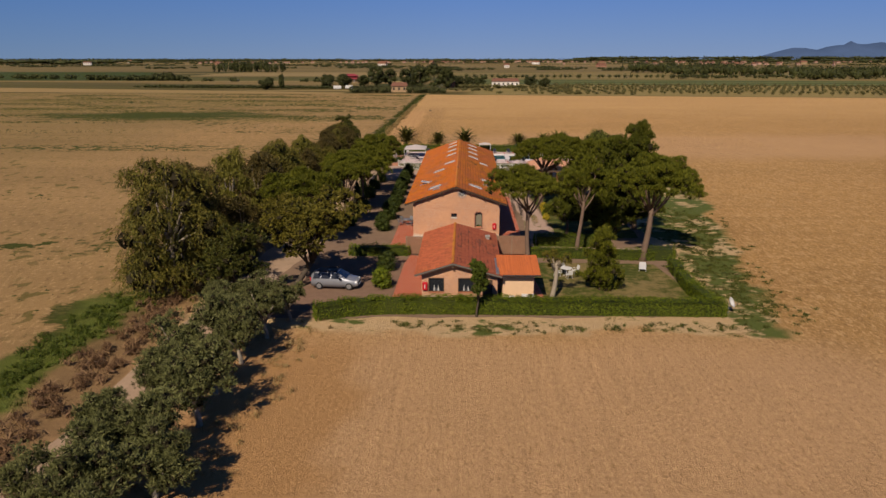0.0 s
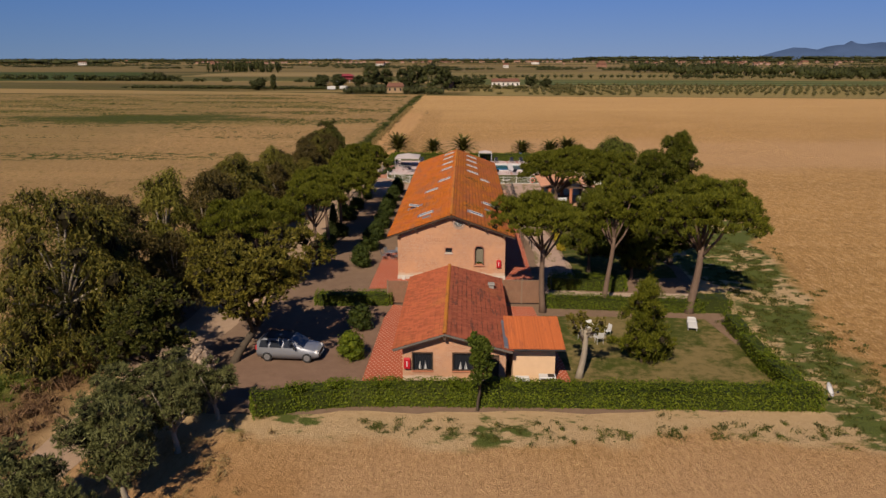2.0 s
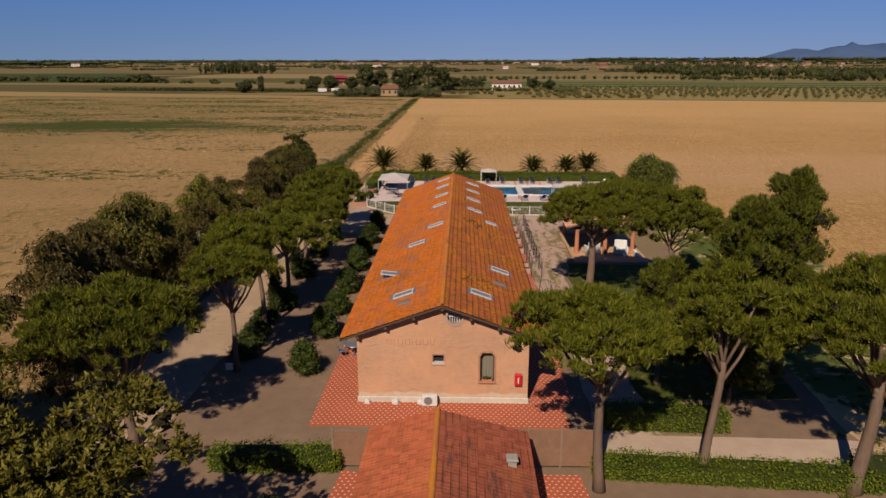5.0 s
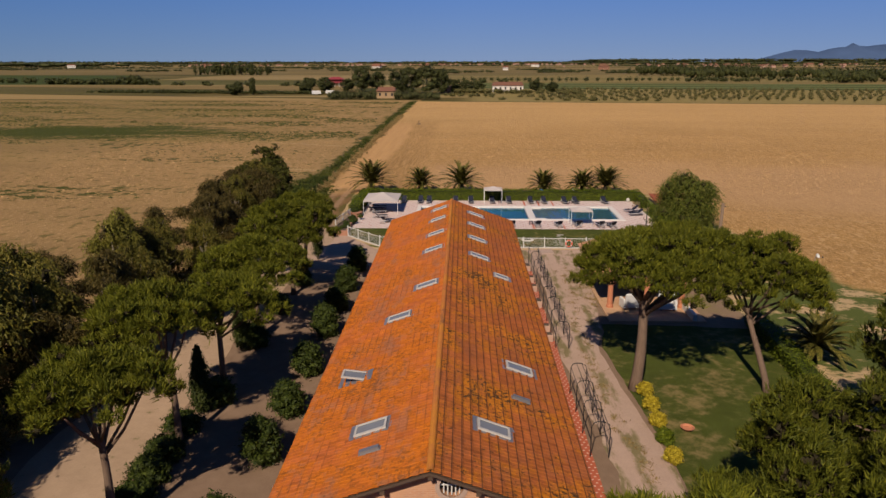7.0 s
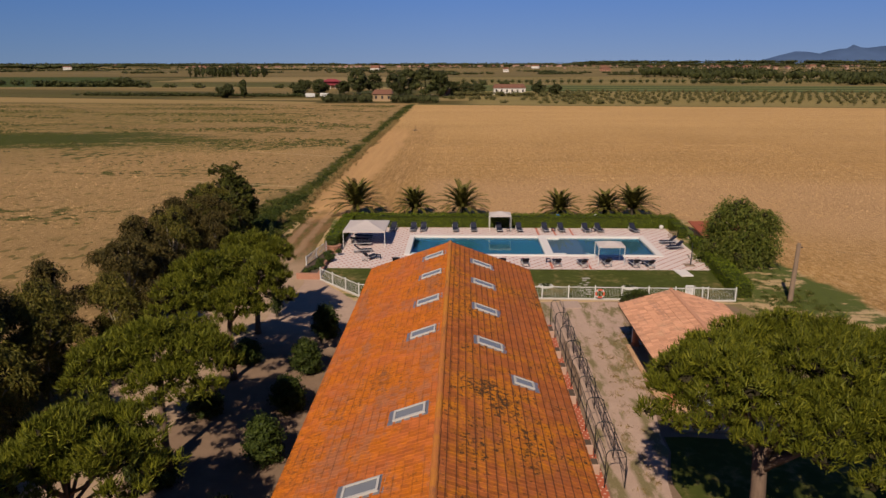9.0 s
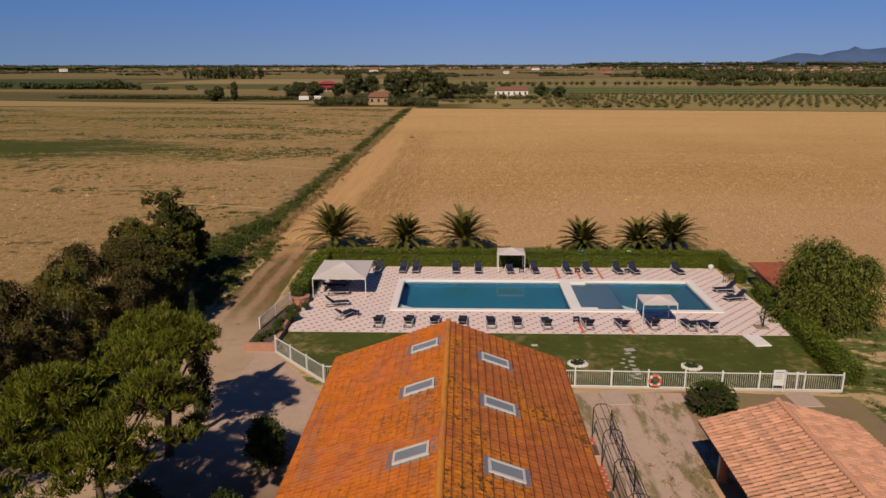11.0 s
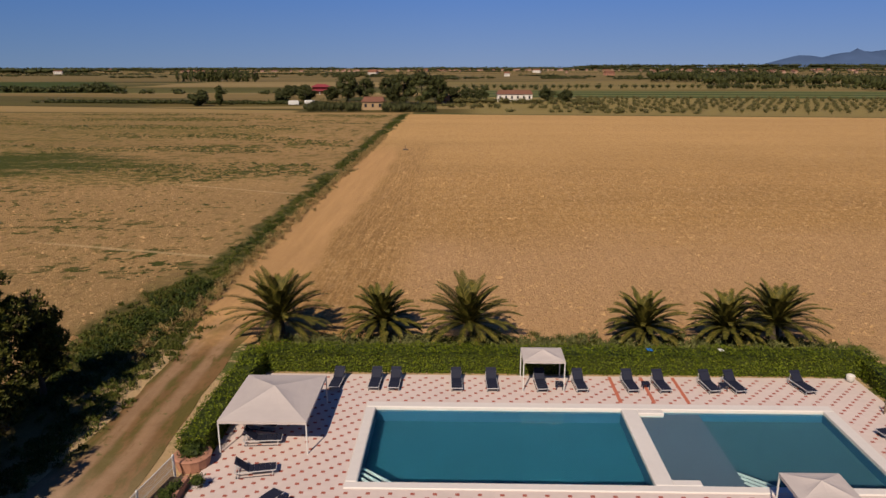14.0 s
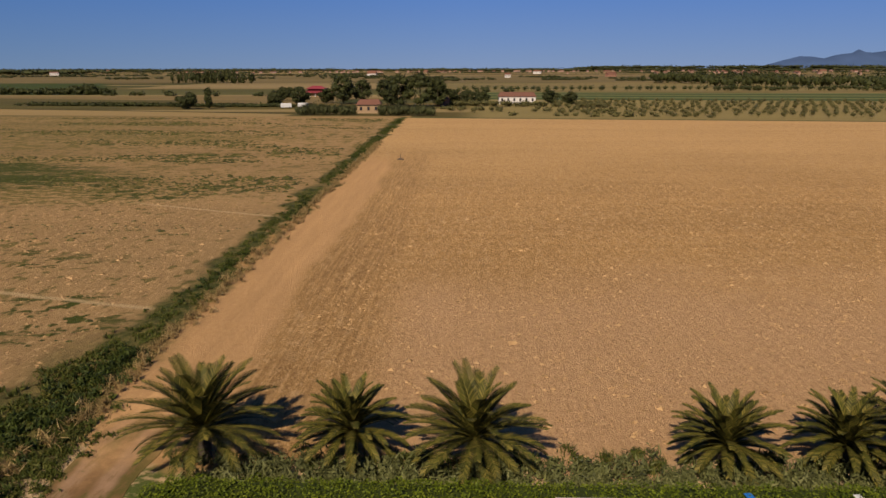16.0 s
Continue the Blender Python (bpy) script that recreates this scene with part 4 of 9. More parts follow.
def under_slope(ridge, eave, y0, y1, thick=0.12):
    s = Shape()
    (rx, rz), (ex, ez) = ridge, eave
    s.add([(rx, y0, rz), (ex, y0, ez), (ex, y1, ez), (rx, y1, rz), (rx, y0, rz - thick), (ex, y0, ez - thick), (ex, y1, ez - thick), (rx, y1, rz - thick)],
          [(0, 1, 2, 3), (7, 6, 5, 4), (0, 4, 5, 1), (1, 5, 6, 2), (2, 6, 7, 3), (3, 7, 4, 0)])
    return s


def barrel_slope(parent, ridge, eave, y0, y1, material, gap=0.24, course=0.42, radius=0.085):
    """Round clay tiles laid in columns down a slope, each tile lapping over the next one."""
    run, along, up = slope_points(ridge[0], ridge[1], eave[0], eave[1])
    cols, rows = round((y1 - y0) / gap), round(run / course)
    gap, course = (y1 - y0) / cols, run / rows
    rng = random.Random(17)
    joined, side = Shape(), Vector((0, 1, 0))
    ring = [(radius * math.cos(math.pi * k / 5), radius * math.sin(math.pi * k / 5)) for k in range(6)]
    verts = [(x, w * f, 0.01 + h * f + lift) for x, f, lift in ((0, 0.86, 0.0), (course * 1.12, 1.06, 0.022)) for w, h in ring]
    faces = [(k, k + 6, k + 7, k + 1) for k in range(5)] + [(6, 11, 10, 9, 8, 7)]
    for j in range(cols):
        for i in range(rows):
            o = Vector((ridge[0], y0 + gap * (j + 0.5) + rng.uniform(-0.01, 0.01), ridge[1])) + along * (course * i) + up * rng.uniform(0, 0.01)
            joined.add([o + along * x + side * w + up * h for x, w, h in verts], faces)
    part("tiles", joined, material, parent, kind="stuff")


def ridge_caps(parent, x, z, y0, y1, material, length=0.4, radius=0.13):
    """Rounded ridge tiles in a line, each a piece of its own on one mesh."""
    n = round((y1 - y0) / length)
    step = (y1 - y0) / n
    cap = Shape()
    verts = []
    for yy, r in ((0, radius * 0.9), (step * 1.1, radius * 1.08)):
        verts += [(r * math.cos(q), yy, r * math.sin(q) * 0.9) for q in (math.pi * k / 6 for k in range(7))]
    cap.add(verts, [(k, k + 7, k + 8, k + 1) for k in range(6)])
    first = part("ridge_tile", cap, material, parent, at=pose(x, y0, z))
    for i in range(1, n):
        part("ridge_tile", first.data, None, parent, at=pose(x + 0.008 * math.sin(i * 2.7), y0 + step * i, z + 0.006 * math.sin(i * 1.9)))


def arc(cx, cz, r, a0, a1, n):
    return [(cx + r * math.cos(radians(a0 + (a1 - a0) * i / n)), cz + r * math.sin(radians(a0 + (a1 - a0) * i / n))) for i in range(n + 1)]


def frame_ring(outer, inner, y0, y1):
    s = Shape()
    n = len(outer)
    v = [(x, y, z) for y in (y0, y1) for loop in (outer, inner) for x, z in loop]
    f = []
    for i in range(n):
        k = (i + 1) % n
        f += [(i, k, n + k, n + i), (2 * n + i, 3 * n + i, 3 * n + k, 2 * n + k), (i, 2 * n + i, 2 * n + k, k), (n + i, n + k, 3 * n + k, 3 * n + i)]
    return s.add(v, f)


# ---- the long farmhouse ----
RX, RZ = -0.95, 6.0
EAVE_W, EAVE_E, EZ = -6.55, 4.65, 4.0
HY0, HY1 = 76.0, 120.2


def roof_window(parent, slope, down0, down1, y0, y1, opened=0.0):
    """A framed roof light on a slope, its casement hinged at the top."""
    _, along, up = slope
    m = Matrix.Identity(4)
    o = Vector((RX, y0, RZ)) + along * down0
    m.col[0][:3], m.col[1][:3], m.col[2][:3], m.col[3][:3] = along, Vector((0, 1, 0)), up, o
    L, W = down1 - down0, y1 - y0
    w = part("skylight", Shape().box(-0.18, L + 0.22, -0.14, W + 0.14, 0.02, 0.085), GREY_METAL, parent, "grey flashed roof window" if not opened else "roof window with its casement tilted open", at=m)
    t = 0.09
    fr = Shape().box(0, t, 0, W, 0.0, 0.07).box(L - t, L, 0, W, 0.0, 0.07).box(t, L - t, 0, t, 0.0, 0.07).box(t, L - t, W - t, W, 0.0, 0.07)
    tip = pose(0, 0, 0.085) if not opened else pose(L * 0.3, 0, 0.09) @ Matrix.Rotation(-radians(opened), 4, "Y") @ pose(-L * 0.3, 0, 0)
    casement = part("casement", fr, GREY_PAINT, w, at=tip)
    part("pane", Shape().box(t, L - t, t, W - t, 0.02, 0.04), SKYLIGHT_GLASS, w, at=tip)
    return casement


def farmhouse():
    h = thing("farmhouse", 0, 0, 0, "long old brick farmhouse under a lichen-orange tiled roof", "house")
    x0, x1, t = -5.72, 3.86, 0.42
    gable = [(x0, 0), (x1, 0), (x1, EZ - 0.02), (RX, RZ - 0.14), (x0, EZ - 0.02)]
    window = [(1.16, 1.36), (1.96, 1.36), (1.96, 2.86), (1.8, 3.08), (1.32, 3.08), (1.16, 2.86)]
    small = [(-1.46, 2.36), (-0.88, 2.36), (-0.88, 2.92), (-1.46, 2.92)]
    eye = arc(-0.27, 5.2, 0.40, 0, 360, 20)[:-1]
    part("gable_wall", holed_wall(gable, [window, small, eye], t), BRICK, h, "weathered orange brick gable", at=pose(0, HY0, 0))
    part("gable_wall", holed_wall(gable, [], t), BRICK, h, at=pose(0, HY1 - t - 0.5, 0))
    part("side_wall", Shape().box(x0, x0 + t, HY0 + t, HY1 - t - 0.5, 0, EZ - 0.02), BRICK, h)
    part("side_wall", Shape().box(x1 - t, x1, HY0 + t, HY1 - t - 0.5, 0, EZ - 0.02), BRICK, h)
    part("plinth", Shape().soft_box(x0 - 0.05, x1 + 0.05, HY0 - 0.09, HY0, 0, 0.38, 0.04), STONE, h, "pale stone footing")
    part("floor_slab", Shape().box(x0 + t, x1 - t, HY0 + t, HY1 - t - 0.5, 0.0, 0.2), CONCRETE, h)
    for x, z, r in ((-5.2, 0.18, 0.2), (-3.6, 0.2, 0.24), (-2.2, 0.2, 0.2)):
        part("stone", Shape().lathe([(r, 0.0), (r * 0.9, z), (r * 0.5, z * 1.6)], 7, x, HY0 - 0.2), WHITE_STONE, h)
    # round light with bars, arched window, small square window
    w = part("window", frame_ring(arc(-0.27, 5.2, 0.55, 0, 360, 20)[:-1], arc(-0.27, 5.2, 0.40, 0, 360, 20)[:-1], -0.04, 0.06), PINK_STONE, h, "round window in a brick ring", at=pose(0, HY0, 0))
    bars = Shape()
    for k in range(5):
        q = -0.27 - 0.26 + 0.13 * k
        bars.box(q - 0.02, q + 0.02, 0.08, 0.12, 4.84, 5.56)
    part("bars", bars.box(-0.66, 0.12, 0.09, 0.13, 5.18, 5.22), WHITE, w)
    part("pane", Shape().lathe([(0.42, 0), (0.42, 0.02)], 20), GLASS, w, at=pose(-0.27, 0.3, 5.2, 90))
    w = part("window", frame_ring([(1.06, 1.26), (2.06, 1.26), (2.06, 2.9), (1.85, 3.18), (1.27, 3.18), (1.06, 2.9)], window, -0.02, 0.05), BRICK_PLAIN, h, "tall window with cut corners and pale curtains", at=pose(0, HY0, 0))
    part("window_frame", frame_ring(window, [(1.23, 1.43), (1.89, 1.43), (1.89, 2.83), (1.77, 3.01), (1.35, 3.01), (1.23, 2.83)], 0.1, 0.18), WOOD_DARK, w)
    cur = Shape()
    for k in range(10):
        q = 1.18 + 0.076 * k
        cur.add([(q, 0.3 + 0.03 * (k % 2), 1.4), (q + 0.076, 0.33 - 0.03 * (k % 2), 1.4), (q + 0.076, 0.33 - 0.03 * (k % 2), 3.05), (q, 0.3 + 0.03 * (k % 2), 3.05)], [(0, 1, 2, 3)])
    part("curtain", cur, CURTAIN, w, "pale hanging curtain")
    part("pane", Shape().box(1.2, 1.92, 0.36, 0.38, 1.4, 3.1), GLASS, w)
    part("window_sill", Shape().soft_box(1.05, 2.07, -0.12, 0.1, 1.28, 1.36, 0.02), BRICK_PLAIN, w)
    part("flower_box", Shape().soft_box(1.26, 1.86, -0.1, 0.06, 1.36, 1.5, 0.02), TERRACOTTA, w, "terracotta flower box")
    part("plant", leaves("plant", [(1.56, -0.02, 1.58)], (0.3, 0.08, 0.12), 160, 0.1, LEAF_BUSH, core=0.6), None, w)
    bow = arc(1.56, 2.3, 1.02, 52, 128, 10)
    part("relieving_arch", frame_ring(bow + arc(1.56, 2.3, 1.26, 128, 52, 10), [(x, z + 0.001) for x, z in bow] + [(x, z - 0.001) for x, z in arc(1.56, 2.3, 1.26, 128, 52, 10)], -0.012, 0.0), PINK_STONE, w, "pale brick relieving arch")
    w = part("window", frame_ring([(-1.54, 2.28), (-0.8, 2.28), (-0.8, 3.0), (-1.54, 3.0)], small, -0.02, 0.05), BRICK_PLAIN, h, "small square window", at=pose(0, HY0, 0))
    part("pane", Shape().box(-1.5, -0.84, 0.22, 0.24, 2.3, 2.98), GLASS, w)
    part("window_sill", Shape().box(-1.52, -0.82, -0.05, 0.16, 2.36, 2.50), STONE, w)
    part("faded_lettering", faded_bars(), plain("faded_paint", (0.345, 0.18, 0.105), 0.95, grain=3, amount=0.3), h, "row of faded painted letters, unreadable", at=pose(0, HY0 - 0.004, 0))
    # roof
    roof_w = part("roof_slope", under_slope((RX, RZ - 0.02), (EAVE_W, EZ - 0.02), HY0 - 0.45, HY1), WOOD_DARK, h, "lichen-covered orange clay tile slope")
    roof_e = part("roof_slope", under_slope((RX, RZ - 0.02), (EAVE_E, EZ - 0.02), HY0 - 0.45, HY1), WOOD_DARK, h, "darker mottled clay tile slope")
    ridge_caps(h, RX, RZ + 0.03, HY0 - 0.47, HY1 + 0.02, RIDGE_M)
    for ex in (EAVE_W, EAVE_E):
        part("gutter", Shape().tube([(ex, HY0 - 0.45, EZ - 0.06), (ex, HY1, EZ - 0.06)], 0.07, 8), DARK_METAL, h)
    for xa, za, xb, zb in ((RX, RZ, EAVE_W, EZ), (RX, RZ, EAVE_E, EZ)):
        part("barge_board", Shape().add([(xa, HY0 - 0.47, za - 0.02), (xb, HY0 - 0.47, zb - 0.02), (xb, HY0 - 0.47, zb - 0.11), (xa, HY0 - 0.47, za - 0.11), (xa, HY0 - 0.43, za - 0.02), (xb, HY0 - 0.43, zb - 0.02), (xb, HY0 - 0.43, zb - 0.11), (xa, HY0 - 0.43, za - 0.11)], [(0, 1, 2, 3), (7, 6, 5, 4), (0, 4, 5, 1), (3, 2, 6, 7), (1, 5, 6, 2), (0, 3, 7, 4)]), WOOD_DARK, h)
    for k in range(7):
        f = (k - 3) / 3.4
        x = RX + f * (5.3 if f > 0 else 5.3)
        z = RZ - abs(f) * 5.3 / 5.6 * 2.0
        part("purlin", Shape().box(x - 0.08, x + 0.08, HY0 - 0.42, HY0 + 0.1, z - 0.32, z - 0.16), WOOD_DARK, h)
    sw = slope_points(RX, RZ, EAVE_W, EZ)
    se = slope_points(RX, RZ, EAVE_E, EZ)
    # distance down the slope and along the ridge of each roof light
    for d0, y0, opened in ((1.9, 79.3, 0), (3.3, 84.5, 26), (1.85, 91.1, 0), (0.5, 95.4, 0), (0.42, 103.45, 0), (0.4, 108.15, 0), (0.42, 113.1, 0), (0.42, 117.35, 0)):
        roof_window(roof_w, sw, d0, d0 + 1.3, y0, y0 + 0.8, opened)
    for d0, y0 in ((1.65, 79.15), (3.2, 85.6), (1.65, 103.0), (1.6, 107.8), (1.6, 112.4), (1.62, 116.7)):
        roof_window(roof_e, se, d0, d0 + 1.3, y0, y0 + 0.8)
    roof_window(roof_e, se, 3.3, 4.25, 99.85, 100.55)
    for roof, sl, d, y in ((roof_w, sw, 1.95, 77.8), (roof_e, se, 3.25, 82.65)):
        m = Matrix.Identity(4)
        m.col[0][:3], m.col[1][:3], m.col[2][:3], m.col[3][:3] = sl[1], Vector((0, 1, 0)), sl[2], Vector((RX, y, RZ)) + sl[1] * d
        part("vent", Shape().box(0, 0.85, 0, 0.3, 0.02, 0.1).box(0.05, 0.8, 0.05, 0.25, 0.1, 0.2), GREY_METAL, roof, "grey metal roof vent", at=m)
    return roof_w, roof_e


def faded_bars():
    s = Shape()
    x = -4.05
    for w in (0.3, 0.12, 0.3, 0.28, 0.12, 0.3, 0.3, 0.26):
        s.box(x, x + 0.05, 0, 0.004, 3.5, 3.86)
        s.box(x + 0.05, x + w, 0, 0.004, 3.5, 3.56)
        if w > 0.2:
            s.box(x + w - 0.05, x + w, 0, 0.004, 3.56, 3.86)
        x += w + 0.1
    return s


ROOF_W, ROOF_E = farmhouse()


# ---- the annexe ----
def annexe():
    a = thing("annexe", 0, 0, 0, "low brick annexe with a red clay tile roof", "house")
    y0, y1, t = 54.9, 68.2, 0.3
    x0, x1 = -3.5, 2.75
    rx, rz, ez = -0.93, 3.55, 2.55
    ew, ee = -4.0, 3.1
    w1 = [(-2.86, 0.98), (-1.72, 0.98), (-1.72, 2.1), (-2.86, 2.1)]
    w2 = [(-0.42, 0.98), (0.76, 0.98), (0.76, 2.1), (-0.42, 2.1)]
    door = [(1.55, 0.02), (2.35, 0.02), (2.35, 2.02), (1.55, 2.02)]
    gable = [(x0, 0), (x1, 0), (x1, ez), (rx, rz - 0.12), (x0, ez)]
    part("front_wall", holed_wall(gable, [w1, w2, door], t), BRICK, a, "brick front wall", at=pose(0, y0, 0))
    part("back_wall", holed_wall(gable, [], t), BRICK, a, at=pose(0, y1 - t, 0))
    part("side_wall", Shape().box(x0, x0 + t, y0 + t, y1 - t, 0, ez), BRICK, a)
    part("side_wall", Shape().box(x1 - t, x1, y0 + t, y1 - t, 0, ez), BRICK, a)
    part("floor_slab", Shape().box(x0 + t, x1 - t, y0 + t, y1 - t, 0, 0.15), CONCRETE, a)
    for loop in (w1, w2):
        (ax, az), (bx, bz) = loop[0], loop[2]
        w = part("window", frame_ring([(ax - 0.08, az - 0.08), (bx + 0.08, az - 0.08), (bx + 0.08, bz + 0.08), (ax - 0.08, bz + 0.08)], loop, -0.03, 0.05), WOOD_DARK, a, "dark framed window behind a grille", at=pose(0, y0, 0))
        part("pane", Shape().box(ax, bx, 0.12, 0.14, az, bz), GLASS, w)
        g = Shape()
        for k in range(9):
            q = ax + (bx - ax) * (k + 0.5) / 9
            g.box(q - 0.012, q + 0.012, 0.03, 0.054, az, bz)
        part("grille", g, DARK_METAL, w)
        for k in (-1, 1):
            q = (ax + bx) / 2 + k * 0.17
            part("curtain", Shape().add([(q - 0.1, 0.1, az + 0.05), (q + 0.1, 0.1, az + 0.05), (q - 0.03 * k, 0.1, az + 0.6)], [(0, 1, 2)]), WHITE, w, "small white curtain")
        part("window_sill", Shape().soft_box(ax - 0.1, bx + 0.1, -0.08, 0.1, az - 0.07, az, 0.02), TERRACOTTA, w)
    part("door", Shape().box(1.56, 2.34, y0 + 0.14, y0 + 0.2, 0.03, 2.0), WOOD_DARK, a, "dark timber door")
    roof_l = part("roof_slope", under_slope((rx, rz - 0.02), (ew, ez - 0.02), y0 - 0.55, y1 + 0.25), WOOD_DARK, a, "red clay tile slope")
    roof_r = part("roof_slope", under_slope((rx, rz - 0.02), (ee, ez - 0.1), y0 - 0.55, y1 + 0.25), WOOD_DARK, a, "dark red tile slope")
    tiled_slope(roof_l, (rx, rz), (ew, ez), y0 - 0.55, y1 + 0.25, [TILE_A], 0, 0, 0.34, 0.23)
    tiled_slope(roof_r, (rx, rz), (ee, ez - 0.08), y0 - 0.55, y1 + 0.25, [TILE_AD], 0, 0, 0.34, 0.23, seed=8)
    ridge_caps(a, rx, rz + 0.03, y0 - 0.57, y1 + 0.27, RIDGE_M)
    for ex, e in ((ew, ez), (ee, ez - 0.08)):
        s = Shape()
        ya = y0 - 0.58
        s.add([(rx, ya, rz + 0.02), (ex, ya, e + 0.02), (ex, ya, e - 0.09), (rx, ya, rz - 0.09), (rx, ya + 0.06, rz + 0.02), (ex, ya + 0.06, e + 0.02), (ex, ya + 0.06, e - 0.09), (rx, ya + 0.06, rz - 0.09)], [(0, 1, 2, 3), (7, 6, 5, 4), (0, 4, 5, 1), (3, 2, 6, 7), (1, 5, 6, 2), (0, 3, 7, 4)])
        part("barge_board", s, plain("grey_flashing", (0.1056, 0.0924, 0.0792), 0.8), a)
        part("gutter", Shape().tube([(ex, y0 - 0.5, e - 0.06), (ex, y1 + 0.2, e - 0.06)], 0.06, 8), DARK_METAL, a)
    part("beam_end", Shape().box(rx - 0.08, rx + 0.08, y0 - 0.5, y0, rz - 0.38, rz - 0.16), WOOD_DARK, a)
    c = part("chimney", Shape().box(2.05, 2.4, 65.2, 65.6, 2.5, 3.05), GREY_STONE, a, "small grey chimney")
    part("chimney_cap", Shape().soft_box(1.98, 2.47, 65.13, 65.67, 3.05, 3.15, 0.04), GREY_STONE, c)
    # low lean-to room at the side
    b = thing("lean_to", 0, 0, 0, "cream plastered lean-to with a new red tile roof", "shed")
    bx0, bx1 = 3.2, 5.75
    part("front_wall", Shape().box(bx0, bx1, 55.2, 55.45, 0, 2.42), CREAM, b)
    part("side_wall", Shape().box(bx1 - 0.25, bx1, 55.45, 58.4, 0, 2.7), CREAM, b)
    part("side_wall", Shape().box(bx0, bx0 + 0.2, 55.45, 58.4, 0, 2.7), CREAM, b)
    part("back_wall", Shape().box(bx0 + 0.2, bx1 - 0.25, 58.15, 58.4, 0, 2.7), CREAM, b)
    slab = Shape()
    slab.add([(2.75, 54.65, 2.48), (6.25, 54.65, 2.48), (6.25, 58.7, 2.98), (2.75, 58.7, 2.98), (2.75, 54.65, 2.6), (6.25, 54.65, 2.6), (6.25, 58.7, 3.1), (2.75, 58.7, 3.1)], [(3, 2, 1, 0), (4, 5, 6, 7), (0, 1, 5, 4), (1, 2, 6, 5), (2, 3, 7, 6), (3, 0, 4, 7)])
    roof = part("roof", slab, TILE_B, b, "bright orange-red tile roof")
    rib = Shape()
    for k in range(20):
        x = 2.82 + 0.175 * k
        rib.tube([(x, 54.62, 2.6), (x, 58.7, 3.1)], 0.035, 6)
    part("tiles", rib, TILE_B, roof, kind="stuff")
    part("gutter", Shape().tube([(2.75, 54.6, 2.5), (6.25, 54.6, 2.5)], 0.06, 8), DARK_METAL, b)
    part("flashing", Shape().box(2.62, 2.86, 54.5, 58.8, 2.62, 2.78), GREY_METAL, b, "grey metal valley flashing")


annexe()
sheet("pavement_1", [(-6.1, 54.2), (-3.5, 54.2), (-3.5, 68.4), (-5.5, 69.1), (-5.9, 66)], 0.05, PAVING, "red patio paving with white inlaid dots", 0.02)
sheet("pavement_2", [(2.75, 58.5), (6.7, 58.5), (5.7, 68.9), (2.75, 68.9)], 0.05, PAVING, "red patio paving with white inlaid dots", 0.02)
sheet("pavement_3", [(5.75, 53.9), (6.9, 53.9), (6.7, 58.4), (5.75, 58.4)], 0.052, PAVING, "red paving beside the lean-to", 0.02)
sheet("pavement_4", [(-8.0, 73.2), (5.9, 73.2), (5.9, 76.0), (-5.72, 76.0), (-5.72, 84.5), (-7.9, 84.5)], 0.05, PAVING, "red paving round the gable end", 0.02)
sheet("pavement_5", [(3.86, 76.1), (6.45, 76.1), (6.4, 119.6), (3.86, 119.6)], 0.051, PAVING, "red paving strip along the house wall", 0.02)


# ---- pool ----
DZ = 0.06
PX0, PX1, PY0, PY1 = -5.25, 18.95, 138.6, 145.75
MX0, MX1 = 8.1, 8.95


